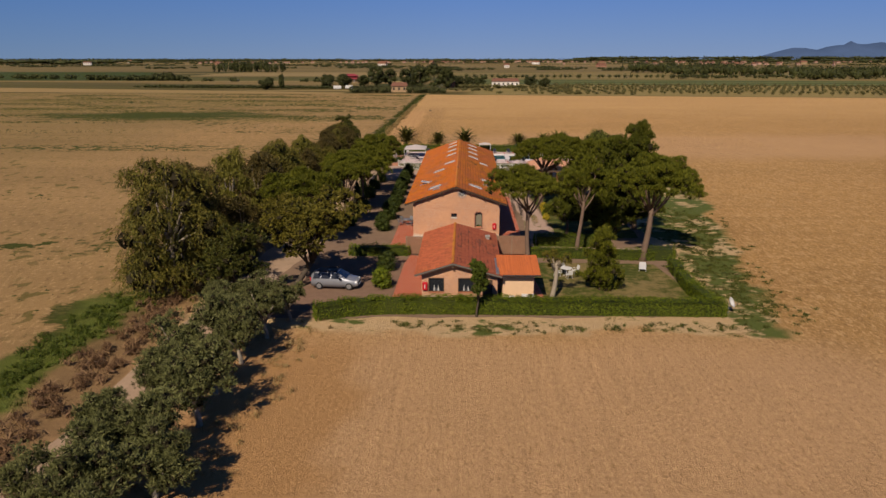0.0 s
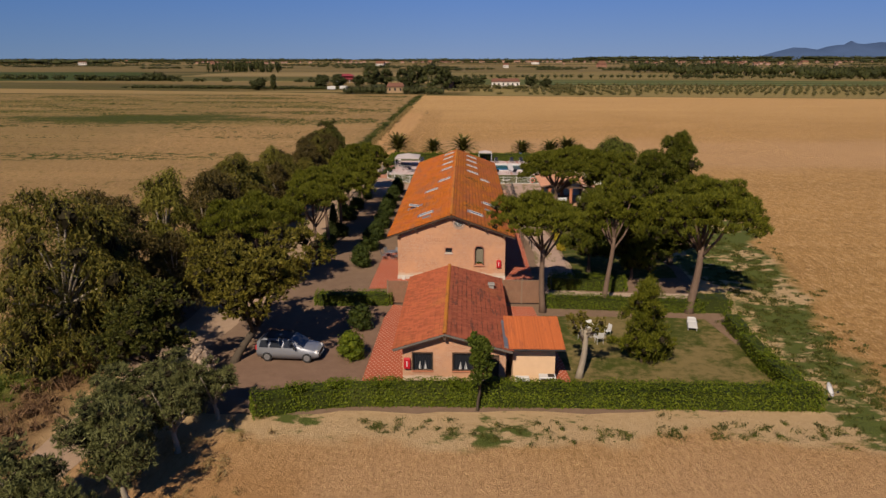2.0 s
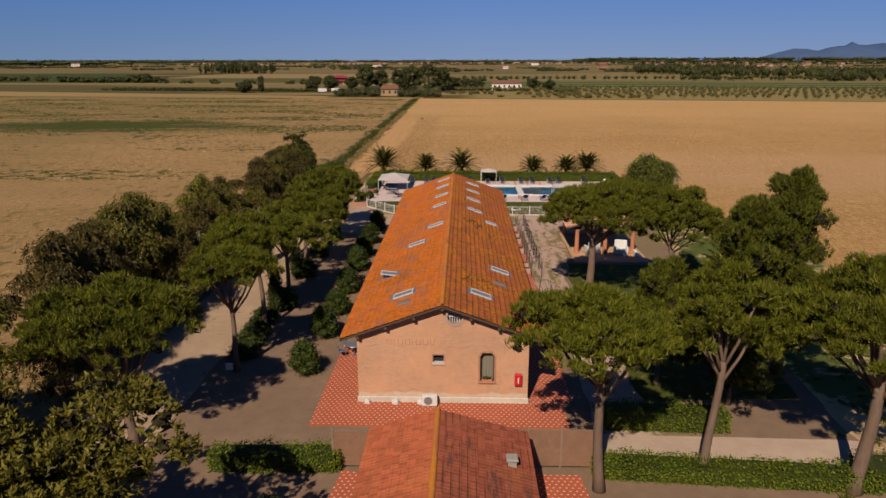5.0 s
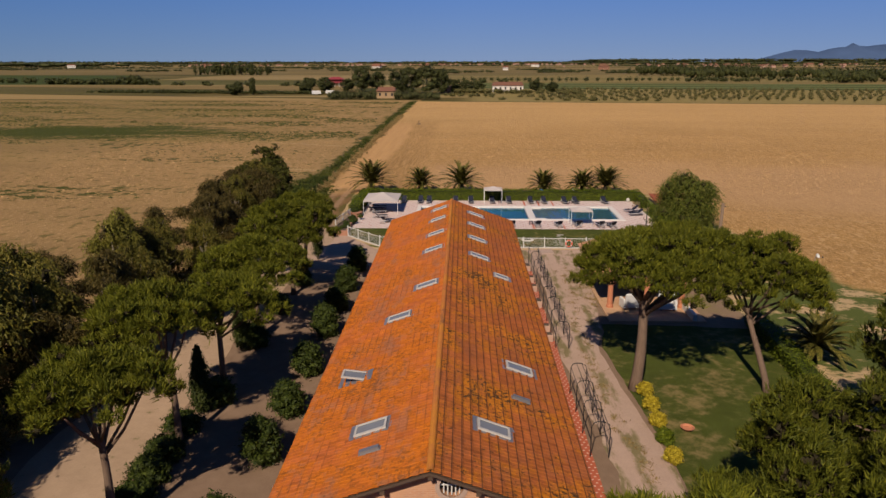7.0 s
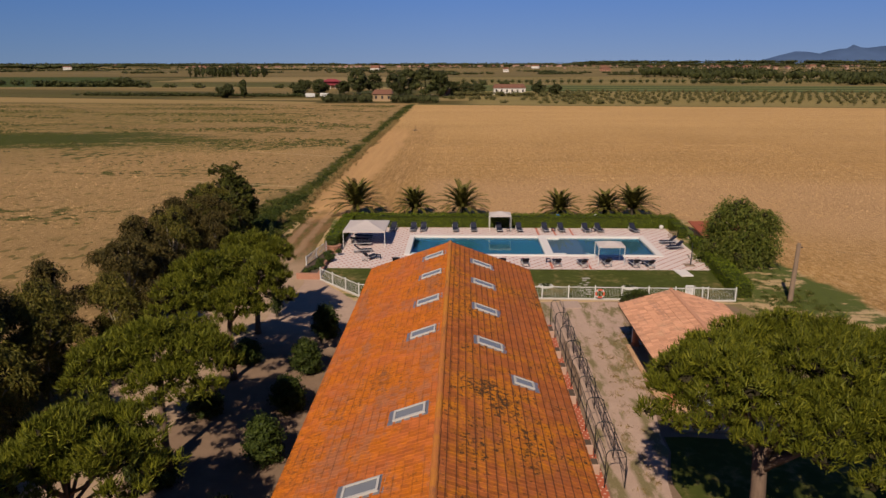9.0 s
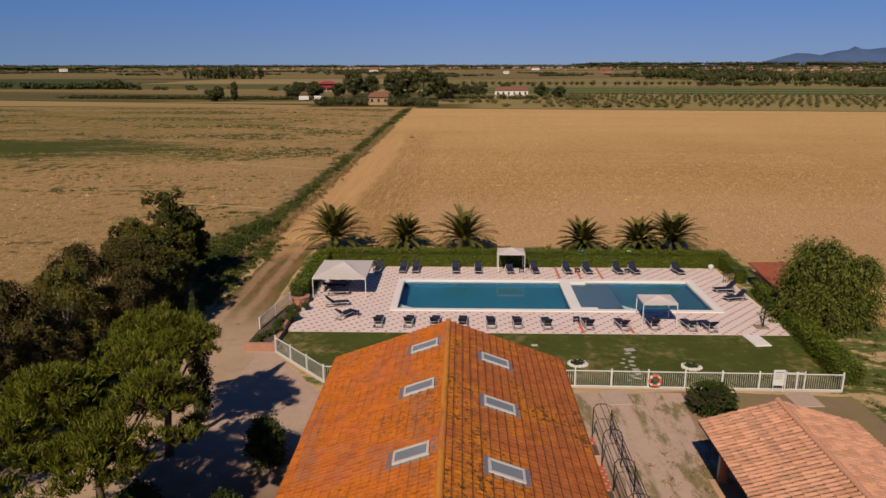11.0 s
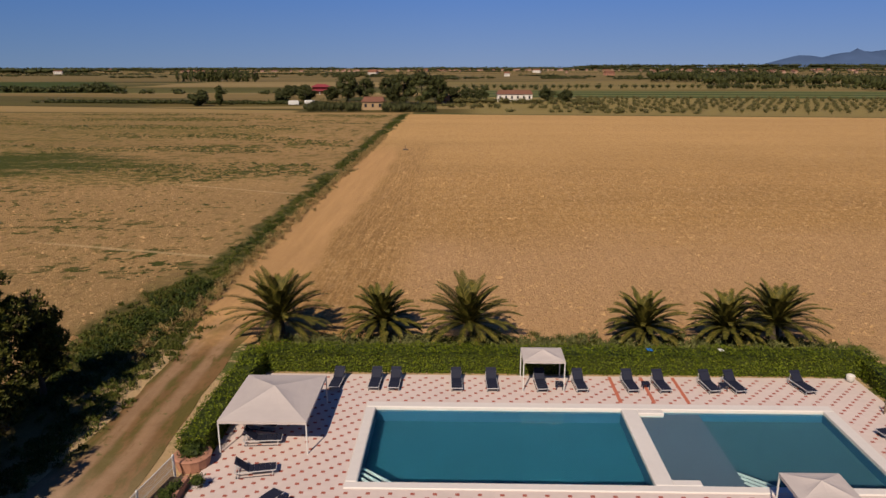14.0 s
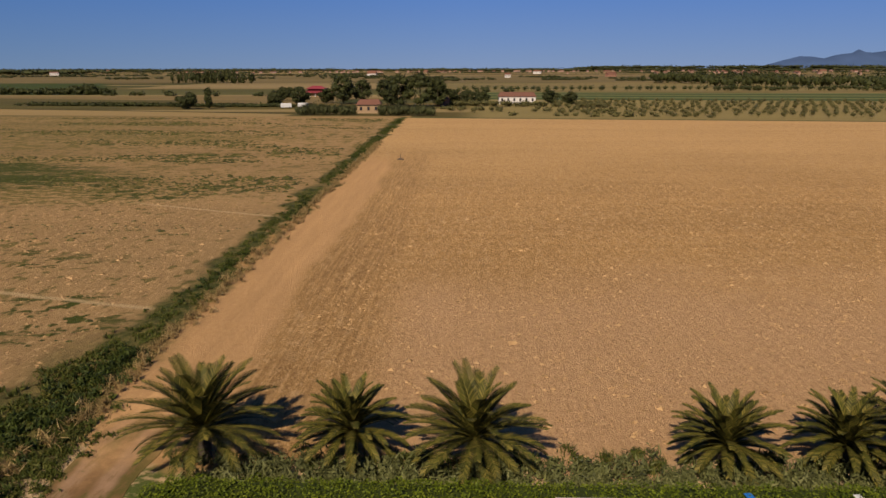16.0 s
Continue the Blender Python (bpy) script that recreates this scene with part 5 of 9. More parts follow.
def slab_round_pool():
    """The deck as four slabs round the basin."""
    s = Shape()
    ox0, ox1, oy0, oy1 = PX0 - 0.55, PX1 + 0.6, PY0 - 0.5, PY1 + 0.6
    for x0, x1, y0, y1 in ((-12.6, 22.9, 133.72, oy0), (-12.6, 22.9, oy1, 150.0), (-12.6, ox0, oy0, oy1), (ox1, 22.9, oy0, oy1)):
        s.box(x0, x1, y0, y1, -0.2, DZ)
    deck = solid("pool_deck", s, DECK, "pale tiled pool deck with red inlaid squares", kind="structure")
    # red squares: one in three along each course, shifted from course to course
    k = 0.327
    red = Shape().soft_box(-0.095, 0.095, -0.085, 0.085, 0.0, 0.006, 0.003).mesh("inlay", DECK_RED)
    rest, made = Shape(), 0
    for j in range(int(16.2 / k)):
        y = 133.86 + k * j
        for i in range(int(35.4 / (3 * k))):
            x = -12.5 + 3 * k * i + k * (j % 3) * 1.0
            if x > 22.8 or (ox0 - 0.12 < x < ox1 + 0.12 and oy0 - 0.12 < y < oy1 + 0.12):
                continue
            if y < oy0 and made < 300:
                part("inlay", red, None, deck, at=pose(x, y, DZ))
                made += 1
            else:
                rest.soft_box(x - 0.095, x + 0.095, y - 0.085, y + 0.085, DZ, DZ + 0.006, 0.003)
    part("inlays", rest, DECK_RED, deck, kind="stuff")
    for x, y0, y1 in ((8.3, 146.6, 149.9), (10.15, 146.6, 149.9), (12.05, 146.6, 149.9), (8.25, 133.8, 136.4), (11.75, 133.8, 136.6)):
        part("strip", Shape().box(x - 0.1, x + 0.1, y0, y1, DZ, DZ + 0.01), DECK_STRIP, deck, "terracotta strip")
    # coping
    rim = thing("pool_coping", 0, 0, 0, "rounded white stone pool coping", "coping", kind="structure")
    ix0, ix1, iy0, iy1 = PX0, PX1, PY0, PY1
    h = DZ + 0.07
    for x0, x1, y0, y1 in ((ox0, ox1, oy0, iy0), (ox0, ox1, iy1, oy1), (ox0, ix0, iy0, iy1), (ix1, ox1, iy0, iy1), (MX0, MX1, iy0, iy1)):
        part("edge", Shape().soft_box(x0, x1, y0, y1, -0.15, h, 0.04), COPING, rim)
    part("step_block", Shape().soft_box(MX1, 10.2, PY0 + 0.002, PY0 + 0.45, -0.2, h - 0.004, 0.03), COPING, rim)
    part("step_block", Shape().soft_box(MX1, 10.3, PY1 - 0.45, PY1 - 0.002, -0.2, h - 0.004, 0.03), COPING, rim)
    # basins
    p_thing = p = thing("swimming_pool", 0, 0, 0, "turquoise swimming pool in two basins", "pool", kind="structure")
    for x0, x1, d in ((ix0, MX0, 1.5), (MX1, ix1, 1.2)):
        part("basin_floor", Shape().box(x0 - 0.1, x1 + 0.1, iy0 - 0.1, iy1 + 0.1, -d - 0.1, -d), POOL_FLOOR if x0 == ix0 else POOL_FLOOR_GREY, p)
        part("basin_wall", Shape().box(x0 - 0.12, x0, iy0, iy1, -d, -0.16), POOL, p)
        part("basin_wall", Shape().box(x1, x1 + 0.12, iy0, iy1, -d, -0.16), POOL, p)
        part("basin_wall", Shape().box(x0, x1, iy0 - 0.12, iy0, -d, -0.16), POOL, p)
        part("basin_wall", Shape().box(x0, x1, iy1, iy1 + 0.12, -d, -0.16), POOL, p)
        w = part("water", Shape().add([(x0, iy0, -0.04), (x1, iy0, -0.04), (x1, iy1, -0.04), (x0, iy1, -0.04)], [(0, 1, 2, 3)]), WATER, p, "calm clear water")
        w.visible_shadow = False
    part("shelf", Shape().box(MX1, 12.3, iy0, iy1, -1.2, -0.32), POOL_SHELF, p, "shallow grey shelf")
    for x0 in (PX0, 12.3):
        for k in range(3):
            a, b, z = 1.75 - 0.5 * k, 2.1 - 0.65 * k, -0.52 + 0.14 * k
            n = Vector((a, b, 0)).normalized() * 0.07
            p, q = Vector((x0 + 0.02, PY0 + a, z)), Vector((x0 + b, PY0 + 0.02, z))
            part("step", Shape().add([p - n, q - n, q + n, p + n, p - n - Vector((0, 0, 0.1)), q - n - Vector((0, 0, 0.1)), q + n - Vector((0, 0, 0.1)), p + n - Vector((0, 0, 0.1))], [(0, 1, 2, 3), (7, 6, 5, 4), (0, 4, 5, 1), (1, 5, 6, 2), (2, 6, 7, 3), (3, 7, 4, 0)]), WHITE, p_thing, "white edge of an underwater corner step")


slab_round_pool()


def lounger(x, y, turn, back=40.0, colour=NAVY, label="navy fabric sun lounger with raised back", category="lounger", group="loungers round the pool", z=DZ):
    """Foot end towards -y before the turn, head at +y."""
    t = thing("sun_lounger", x, y, z, label, category, group, turn)
    metal = PALE_METAL if colour is NAVY else WHITE
    s = Shape().box(-0.33, -0.28, -0.95, 0.92, 0.27, 0.31).box(0.28, 0.33, -0.95, 0.92, 0.27, 0.31).box(-0.28, 0.28, -0.95, -0.90, 0.27, 0.31).box(-0.28, 0.28, 0.87, 0.92, 0.27, 0.31).box(-0.28, 0.28, 0.30, 0.34, 0.27, 0.31)
    part("frame", s, metal, t)
    for lx in (-0.3, 0.3):
        for ly, lean in ((-0.8, 0.06), (0.84, -0.06)):
            part("leg", Shape().tube([(lx, ly + lean, 0.0), (lx, ly, 0.3)], 0.024, 6), metal, t)
        part("runner", Shape().tube([(lx, -0.8, 0.03), (lx, 0.86, 0.03)], 0.02, 6), colour, t)
    part("crossbar", Shape().tube([(-0.3, 0.86, 0.03), (0.3, 0.86, 0.03)], 0.022, 6), colour, t)
    seat = Shape()
    n = 5
    for k in range(n):
        a, b = -0.93 + 1.24 * k / n, -0.93 + 1.24 * (k + 1) / n
        seat.soft_box(-0.3, 0.3, a + 0.004, b - 0.004, 0.30, 0.345 - 0.01 * abs(k - 2), 0.012)
    part("seat", seat, colour, t)
    bm = pose(0, 0.31, 0.31, back)
    part("backrest", Shape().soft_box(-0.3, 0.3, 0.0, 0.74, 0.0, 0.045, 0.015, bm), colour, t)
    part("headrest", Shape().soft_box(-0.24, 0.24, 0.58, 0.73, 0.045, 0.075, 0.02, bm), colour, t)
    for lx in (-0.31, 0.31):
        top = bm @ Vector((lx, 0.5, 0.0))
        part("strut", Shape().tube([(lx, 0.7, 0.3), top], 0.014, 5), metal, t)
    return t


def side_table(x, y, z=DZ):
    t = thing("side_table", x, y, z, "small dark slatted side table by a lounger", "table", "side tables")
    top = Shape()
    for k in range(4):
        top.soft_box(-0.22 + 0.112 * k, -0.22 + 0.112 * k + 0.1, -0.22, 0.22, 0.36, 0.39, 0.006)
    part("tabletop", top, NAVY, t)
    for a in (-0.18, 0.18):
        for b in (-0.18, 0.18):
            part("leg", Shape().box(a - 0.02, a + 0.02, b - 0.02, b + 0.02, 0, 0.36), NAVY, t)


# near row: head towards the lawn, foot to the water; far row: head towards the hedge
first = lounger(-6.3, 135.35, 180)
for x, y, a in ((-4.1, 135.7, -3), (-2.2, 135.7, -4), (-0.2, 135.65, -2), (1.8, 135.6, 1), (3.7, 135.6, 1), (5.8, 135.5, 3), (8.75, 135.5, 5), (11.15, 135.4, 9), (13.4, 135.6, 3), (15.9, 135.4, 8), (17.25, 135.2, 8)):
    copy_thing(first, pose(x, y - 0.3, DZ, 0, 0, 180 + a))
for x, a in ((-7.85, -4), (-5.6, -2), (-4.45, -1), (-0.85, 2), (1.2, 2), (4.05, 3), (6.3, 4), (9.2, 5), (11.0, 6), (13.75, 8), (15.2, 10), (19.1, 12)):
    copy_thing(first, pose(x, 148.55, DZ, 0, 0, a))
copy_thing(first, pose(21.35, 143.3, DZ, 0, 0, -80))
copy_thing(first, pose(21.45, 141.2, DZ, 0, 0, -76))
copy_thing(first, pose(-8.95, 136.7, DZ, 0, 0, 150))
copy_thing(first, pose(-10.0, 139.2, DZ, 0, 0, 102))
copy_thing(first, pose(-10.4, 141.9, DZ, 0, 0, 95))
for x, y in ((-8.15, 136.85), (8.05, 135.9), (16.6, 135.3), (5.1, 148.3), (10.1, 148.4), (14.5, 148.3), (21.5, 142.3), (13.9, 136.2)):
    side_table(x, y)


def gazebo(x0, x1, y0, y1, eave, peak, label):
    t = thing("gazebo", (x0 + x1) / 2, (y0 + y1) / 2, DZ, label, "gazebo", "pool canopies")
    w, d = (x1 - x0) / 2, (y1 - y0) / 2
    n = 6
    s = Shape()
    ring = [(-1, -1), (1, -1), (1, 1), (-1, 1)]
    verts, faces = [], []
    for r in range(n + 1):
        f = 1 - r / n
        z = eave + (peak - eave) * (1 - f) ** 1.15
        for k in range(4):
            (ax, ay), (bx, by) = ring[k], ring[(k + 1) % 4]
            for q in range(4):
                u = q / 4
                sag = -0.05 * math.sin(math.pi * u) * math.sin(math.pi * min(1, f * 1.2))
                verts.append(((ax + (bx - ax) * u) * w * f, (ay + (by - ay) * u) * d * f, z + sag))
    m = 16
    for r in range(n):
        faces += [(r * m + k, r * m + (k + 1) % m, (r + 1) * m + (k + 1) % m, (r + 1) * m + k) for k in range(m)]
    s.add(verts, faces)
    part("canopy", s, CANVAS, t, "taut pale grey canvas")
    v, hem = Shape(), []
    for k in range(4):
        (ax, ay), (bx, by) = ring[k], ring[(k + 1) % 4]
        for q in range(8):
            u = q / 8
            x, y = (ax + (bx - ax) * u) * w, (ay + (by - ay) * u) * d
            hem += [(x, y, eave - 0.16 + (0.02 if q % 2 else 0.0)), (x, y, eave)]
    m = len(hem) // 2
    v.add(hem, [(2 * k, 2 * ((k + 1) % m), 2 * ((k + 1) % m) + 1, 2 * k + 1) for k in range(m)])
    val = part("valance", v, CANVAS, t)
    th = val.modifiers.new("cloth", "SOLIDIFY")
    th.thickness = 0.01
    for ax, ay in ring:
        part("leg", Shape().box(ax * (w - 0.03) - 0.028, ax * (w - 0.03) + 0.028, ay * (d - 0.03) - 0.028, ay * (d - 0.03) + 0.028, 0, eave), WHITE, t)
    rails = Shape()
    for k in range(4):
        (ax, ay), (bx, by) = ring[k], ring[(k + 1) % 4]
        rails.tube([(ax * w * 0.98, ay * d * 0.98, eave - 0.03), (bx * w * 0.98, by * d * 0.98, eave - 0.03)], 0.02, 6)
        rails.tube([(ax * w * 0.97, ay * d * 0.97, eave - 0.03), (0, 0, peak - 0.06)], 0.018, 6)
    part("roof_frame", rails, WHITE, t)
    return t


gazebo(-12.25, -7.95, 140.9, 146.1, 1.72, 2.35, "large pale canvas gazebo on the pool deck")
gazebo(2.95, 5.35, 147.9, 149.9, 1.88, 2.2, "small canvas canopy over a lounger")
gazebo(12.55, 15.0, 134.9, 136.9, 1.85, 2.15, "small canvas canopy over two loungers")
for x, y, a in ((-10.9, 143.4, 80), (-10.6, 144.8, 84)):
    lounger(x, y, a, 5, label="flat navy sun lounger in the gazebo's shade")


def pool_fence():
    f = thing("pool_fence", 0, 0, 0, "white metal pool fence with close upright bars", "fence")
    line = [(-12.45, 130.1), (-8.45, 125.7), (19.0, 125.25), (21.6, 125.2)]
    bar = Shape().box(-0.006, 0.006, -0.006, 0.006, 0.12, 1.02).mesh("bar", WHITE)
    rest, made = Shape(), 0
    post = Shape().soft_box(-0.04, 0.04, -0.04, 0.04, 0, 1.2, 0.02).mesh("post", WHITE)
    for (ax, ay), (bx, by) in zip(line, line[1:]):
        length = math.hypot(bx - ax, by - ay)
        turn = math.degrees(math.atan2(by - ay, bx - ax))
        n = max(1, round(length / 2.1))
        for k in range(n + 1):
            if k or (ax, ay) == line[0]:
                part("post", post, None, f, at=pose(ax + (bx - ax) * k / n, ay + (by - ay) * k / n, 0, 0, 0, turn))
        part("rail", Shape().box(0, length, -0.022, 0.022, 1.02, 1.07), WHITE, f, at=pose(ax, ay, 0, 0, 0, turn))
        part("rail", Shape().box(0, length, -0.02, 0.02, 0.08, 0.12), WHITE, f, at=pose(ax, ay, 0, 0, 0, turn))
        part("kerb", Shape().soft_box(0, length, -0.1, 0.1, -0.1, 0.07, 0.02), CONCRETE, f, at=pose(ax, ay, 0, 0, 0, turn))
        m = round(length / 0.122)
        for k in range(1, m):
            x, y = ax + (bx - ax) * k / m, ay + (by - ay) * k / m
            if made < 300:
                part("bar", bar, None, f, at=pose(x, y, 0, 0, 0, turn))
                made += 1
            else:
                rest.box(x - 0.006, x + 0.006, y - 0.006, y + 0.006, 0.12, 1.02)
    if rest.v:
        part("bars", rest, WHITE, f, kind="stuff")
    g = part("gate", Shape().box(0, 1.15, -0.02, 0.02, 1.1, 1.16).box(0, 1.15, -0.02, 0.02, 0.1, 0.14).box(0, 0.05, -0.02, 0.02, 0.14, 1.25).box(1.1, 1.15, -0.02, 0.02, 0.14, 1.25), WHITE, f, at=pose(18.3, 125.2, 0))
    b = thing("notice_board", 17.9, 125.12, 0.0, "white notice board on the pool fence", "sign")
    part("panel", Shape().soft_box(-0.32, 0.32, -0.03, 0.03, 0.4, 1.35, 0.01), WHITE, b)
    for q in (-0.28, 0.28):
        part("leg", Shape().box(q - 0.02, q + 0.02, -0.02, 0.02, 0, 0.4), WHITE, b)
    part("writing", Shape().box(-0.24, 0.24, -0.034, -0.03, 1.18, 1.24).box(-0.24, 0.12, -0.034, -0.03, 1.04, 1.08).box(-0.24, 0.2, -0.034, -0.03, 0.92, 0.96).box(-0.24, 0.16, -0.034, -0.03, 0.8, 0.84), GREY_METAL, b)
    r = thing("lifebuoy", 10.9, 125.2, 0.58, "red lifebuoy hung on the white fence", "lifebuoy")
    ring = Shape().tube([(0.32 * math.cos(q), 0, 0.32 * math.sin(q)) for q in (2 * math.pi * k / 20 for k in range(21))], 0.07, 8, caps=False)
    part("ring", ring, ORANGE_RED, r, smooth=True)
    for q in (45, 135, 225, 315):
        part("band", Shape().box(-0.05, 0.05, -0.078, 0.078, -0.078, 0.078), WHITE, r, at=pose(0.32 * math.cos(radians(q)), 0, 0.32 * math.sin(radians(q)), 0, -q))
    # solid white barrier on the lane side, with its planting bed
    w = thing("lane_barrier", 0, 0, 0, "tall white wire mesh barrier beside the lane", "fence")
    ax, ay, bx, by = -14.35, 133.2, -13.55, 138.7
    length, turn = math.hypot(bx - ax, by - ay), math.degrees(math.atan2(by - ay, bx - ax))
    for k in range(3):
        part("post", post, None, w, at=pose(ax + (bx - ax) * k / 2, ay + (by - ay) * k / 2, 0.1, 0, 0, turn))
    part("panel", Shape().box(0, length, -0.004, 0.004, 0.16, 1.2), WIRE_MESH, w, "fine white wire mesh", at=pose(ax, ay, 0, 0, 0, turn))
    for z in (0.14, 0.65, 1.2):
        part("rail", Shape().box(0, length, -0.018, 0.018, z, z + 0.035), WHITE, w, at=pose(ax, ay, 0, 0, 0, turn))
    bed = thing("flower_bed", 0, 0, 0, "brick-edged bed of low shrubs", "planter")
    part("edging", Shape().box(-14.6, -12.5, 130.2, 130.45, 0, 0.55).box(-12.95, -12.75, 133.6, 138.4, 0, 0.45).box(-12.9, -12.65, 130.45, 133.6, 0, 0.4), BRICK_PLAIN, bed)
    part("soil", Shape().add([(-14.5, 130.45, 0.4), (-12.9, 130.45, 0.4), (-12.9, 138.4, 0.36), (-13.6, 138.4, 0.36), (-14.4, 133.5, 0.4), (-14.5, 130.45, 0), (-12.9, 130.45, 0), (-12.9, 138.4, 0), (-13.6, 138.4, 0), (-14.4, 133.5, 0)], [(0, 1, 2, 3, 4), (0, 4, 9, 5), (4, 3, 8, 9), (3, 2, 7, 8)]), SOIL_DARK, bed)
    rng = np.random.default_rng(5)
    c = [(-13.6 + 0.3 * rng.normal() + 0.07 * k, 130.8 + 0.55 * k, 0.5) for k in range(14)]
    for k, spot in enumerate(c):
        part("plant", leaves("plant", [spot], (0.38, 0.38, 0.3), 200, 0.13, LEAF_BUSH, seed=k, core=0.7), None, bed)


pool_fence()


def flower_ring(x, y, r=0.52):
    t = thing("stone_ring", x, y, 0.02, "ring of white stones round a small plant", "flower bed", "stone rings on the lawn")
    rng = random.Random(int(x * 10))
    for k in range(13):
        q = 2 * math.pi * k / 13
        s, h = rng.uniform(0.13, 0.19), rng.uniform(0.1, 0.16)
        part("stone", Shape().lathe([(s * 0.9, 0), (s, h * 0.5), (s * 0.6, h), (s * 0.2, h * 1.1)], 7), WHITE_STONE, t, at=pose(r * math.cos(q), r * math.sin(q) * 0.85, 0, 0, 0, rng.uniform(0, 90)))
    part("soil", Shape().lathe([(r * 0.85, 0), (r * 0.8, 0.05)], 12), SOIL_DARK, t)
    part("plant", leaves("plant", [(0.25 * math.cos(k), 0.2 * math.sin(k), 0.15) for k in range(5)], (0.22, 0.2, 0.14), 60, 0.11, LEAF_BUSH, seed=k), None, t)


for x, y in ((-7.1, 129.3), (2.9, 128.9), (7.0, 128.6), (14.0, 128.3)):
    flower_ring(x, y)
for k in range(8):
    r = random.Random(k)
    x, y, a = 10.7 - 0.05 * k + r.uniform(-0.15, 0.15), 131.0 - 0.62 * k, r.uniform(-25, 25)
    w, d = (0.34, 0.24) if k == 0 else (r.uniform(0.15, 0.24), r.uniform(0.11, 0.17))
    solid("stepping_stone", Shape().soft_box(-w, w, -d, d, 0, 0.05, 0.01), GREY_STONE, "flat pale stepping stone in the lawn", "stepping stone", "stepping stones", at=pose(x, y, -0.01, 0, 0, a))
    if k > 1:
        solid("stepping_stone", Shape().soft_box(-d, d, -d * 0.7, d * 0.7, 0, 0.05, 0.01), GREY_STONE, "small stepping stone sunk in the lawn", "stepping stone", "stepping stones", at=pose(x - r.uniform(0.45, 0.7), y - 0.3, -0.012, 0, 0, -a))
solid("foot_bath", Shape().soft_box(-0.55, 0.55, -1.0, 0.95, 0, 0.09, 0.03).box(-0.4, 0.4, -0.8, 0.7, 0.09, 0.094), COPING, "pale stone foot bath slab at the deck's edge", "foot bath", at=pose(19.8, 132.75, 0.02, 0, 0, 5))
solid("drain_cover", Shape().soft_box(-0.2, 0.2, -0.14, 0.14, 0, 0.04, 0.01), CONCRETE, "small concrete cover in the lawn", "drain cover", at=pose(4.6, 131.6, 0.02))
for x in (8.4, 17.6):
    solid("doorstep", Shape().soft_box(-0.75, 0.75, -1.0, 0.6, 0, 0.06, 0.02), PINK_STONE, "worn concrete step slab by the fence", "step", at=pose(x + (1.3 if x > 10 else 0), 124.2, 0.02, 0, 0, 4))


def shower(x, y):
    t = thing("pool_shower", x, y, DZ, "slim dark outdoor shower post with a tray", "shower")
    part("tray", Shape().soft_box(-0.45, 0.45, -0.4, 0.4, 0, 0.07, 0.02), WOOD, t)
    part("post", Shape().tube([(0.1, 0, 0.07), (0.14, 0, 1.5), (0.1, 0, 2.15)], [0.06, 0.05, 0.04], 8), DARK_METAL, t)
    part("arm", Shape().tube([(0.1, 0, 0.5), (-0.3, 0, 1.05)], 0.025, 6), DARK_METAL, t)


shower(21.1, 135.2)


def rack(x, y):
    t = thing("wooden_rack", x, y, DZ, "small slatted wooden rack on the deck", "rack")
    for k in range(5):
        part("slat", Shape().box(-0.4 + 0.2 * k - 0.03, -0.4 + 0.2 * k + 0.03, -0.03, 0.03, 0, 0.85), WOOD, t)
    part("rail", Shape().box(-0.45, 0.45, -0.05, -0.03, 0.25, 0.31).box(-0.45, 0.45, -0.05, -0.03, 0.6, 0.66), WOOD, t)


rack(22.5, 145.6)
for x, y in ((22.4, 149.6), (-12.1, 148.6)):
    t = thing("plant_pot", x, y, DZ, "white pot lamp at the corner of the deck", "pot")
    part("pot", Shape().lathe([(0.16, 0), (0.22, 0.14), (0.25, 0.32), (0.22, 0.36)], 14), WHITE_STONE, t, smooth=True)
    part("lid", Shape().lathe([(0.21, 0.36), (0.25, 0.4), (0.17, 0.46), (0.05, 0.5)], 14), COPING, t)
t = thing("plant_pot", -13.15, 139.9, 0.0, "round brick planter at the hedge's end", "planter")
part("pot", Shape().lathe([(0.75, 0), (0.85, 0.5), (0.9, 0.62), (0.8, 0.66)], 14), BRICK_PLAIN, t)
part("plant", leaves("plant", [(0, 0, 0.85)], (0.65, 0.65, 0.35), 700, 0.14, LEAF_BUSH, core=0.8), None, t)


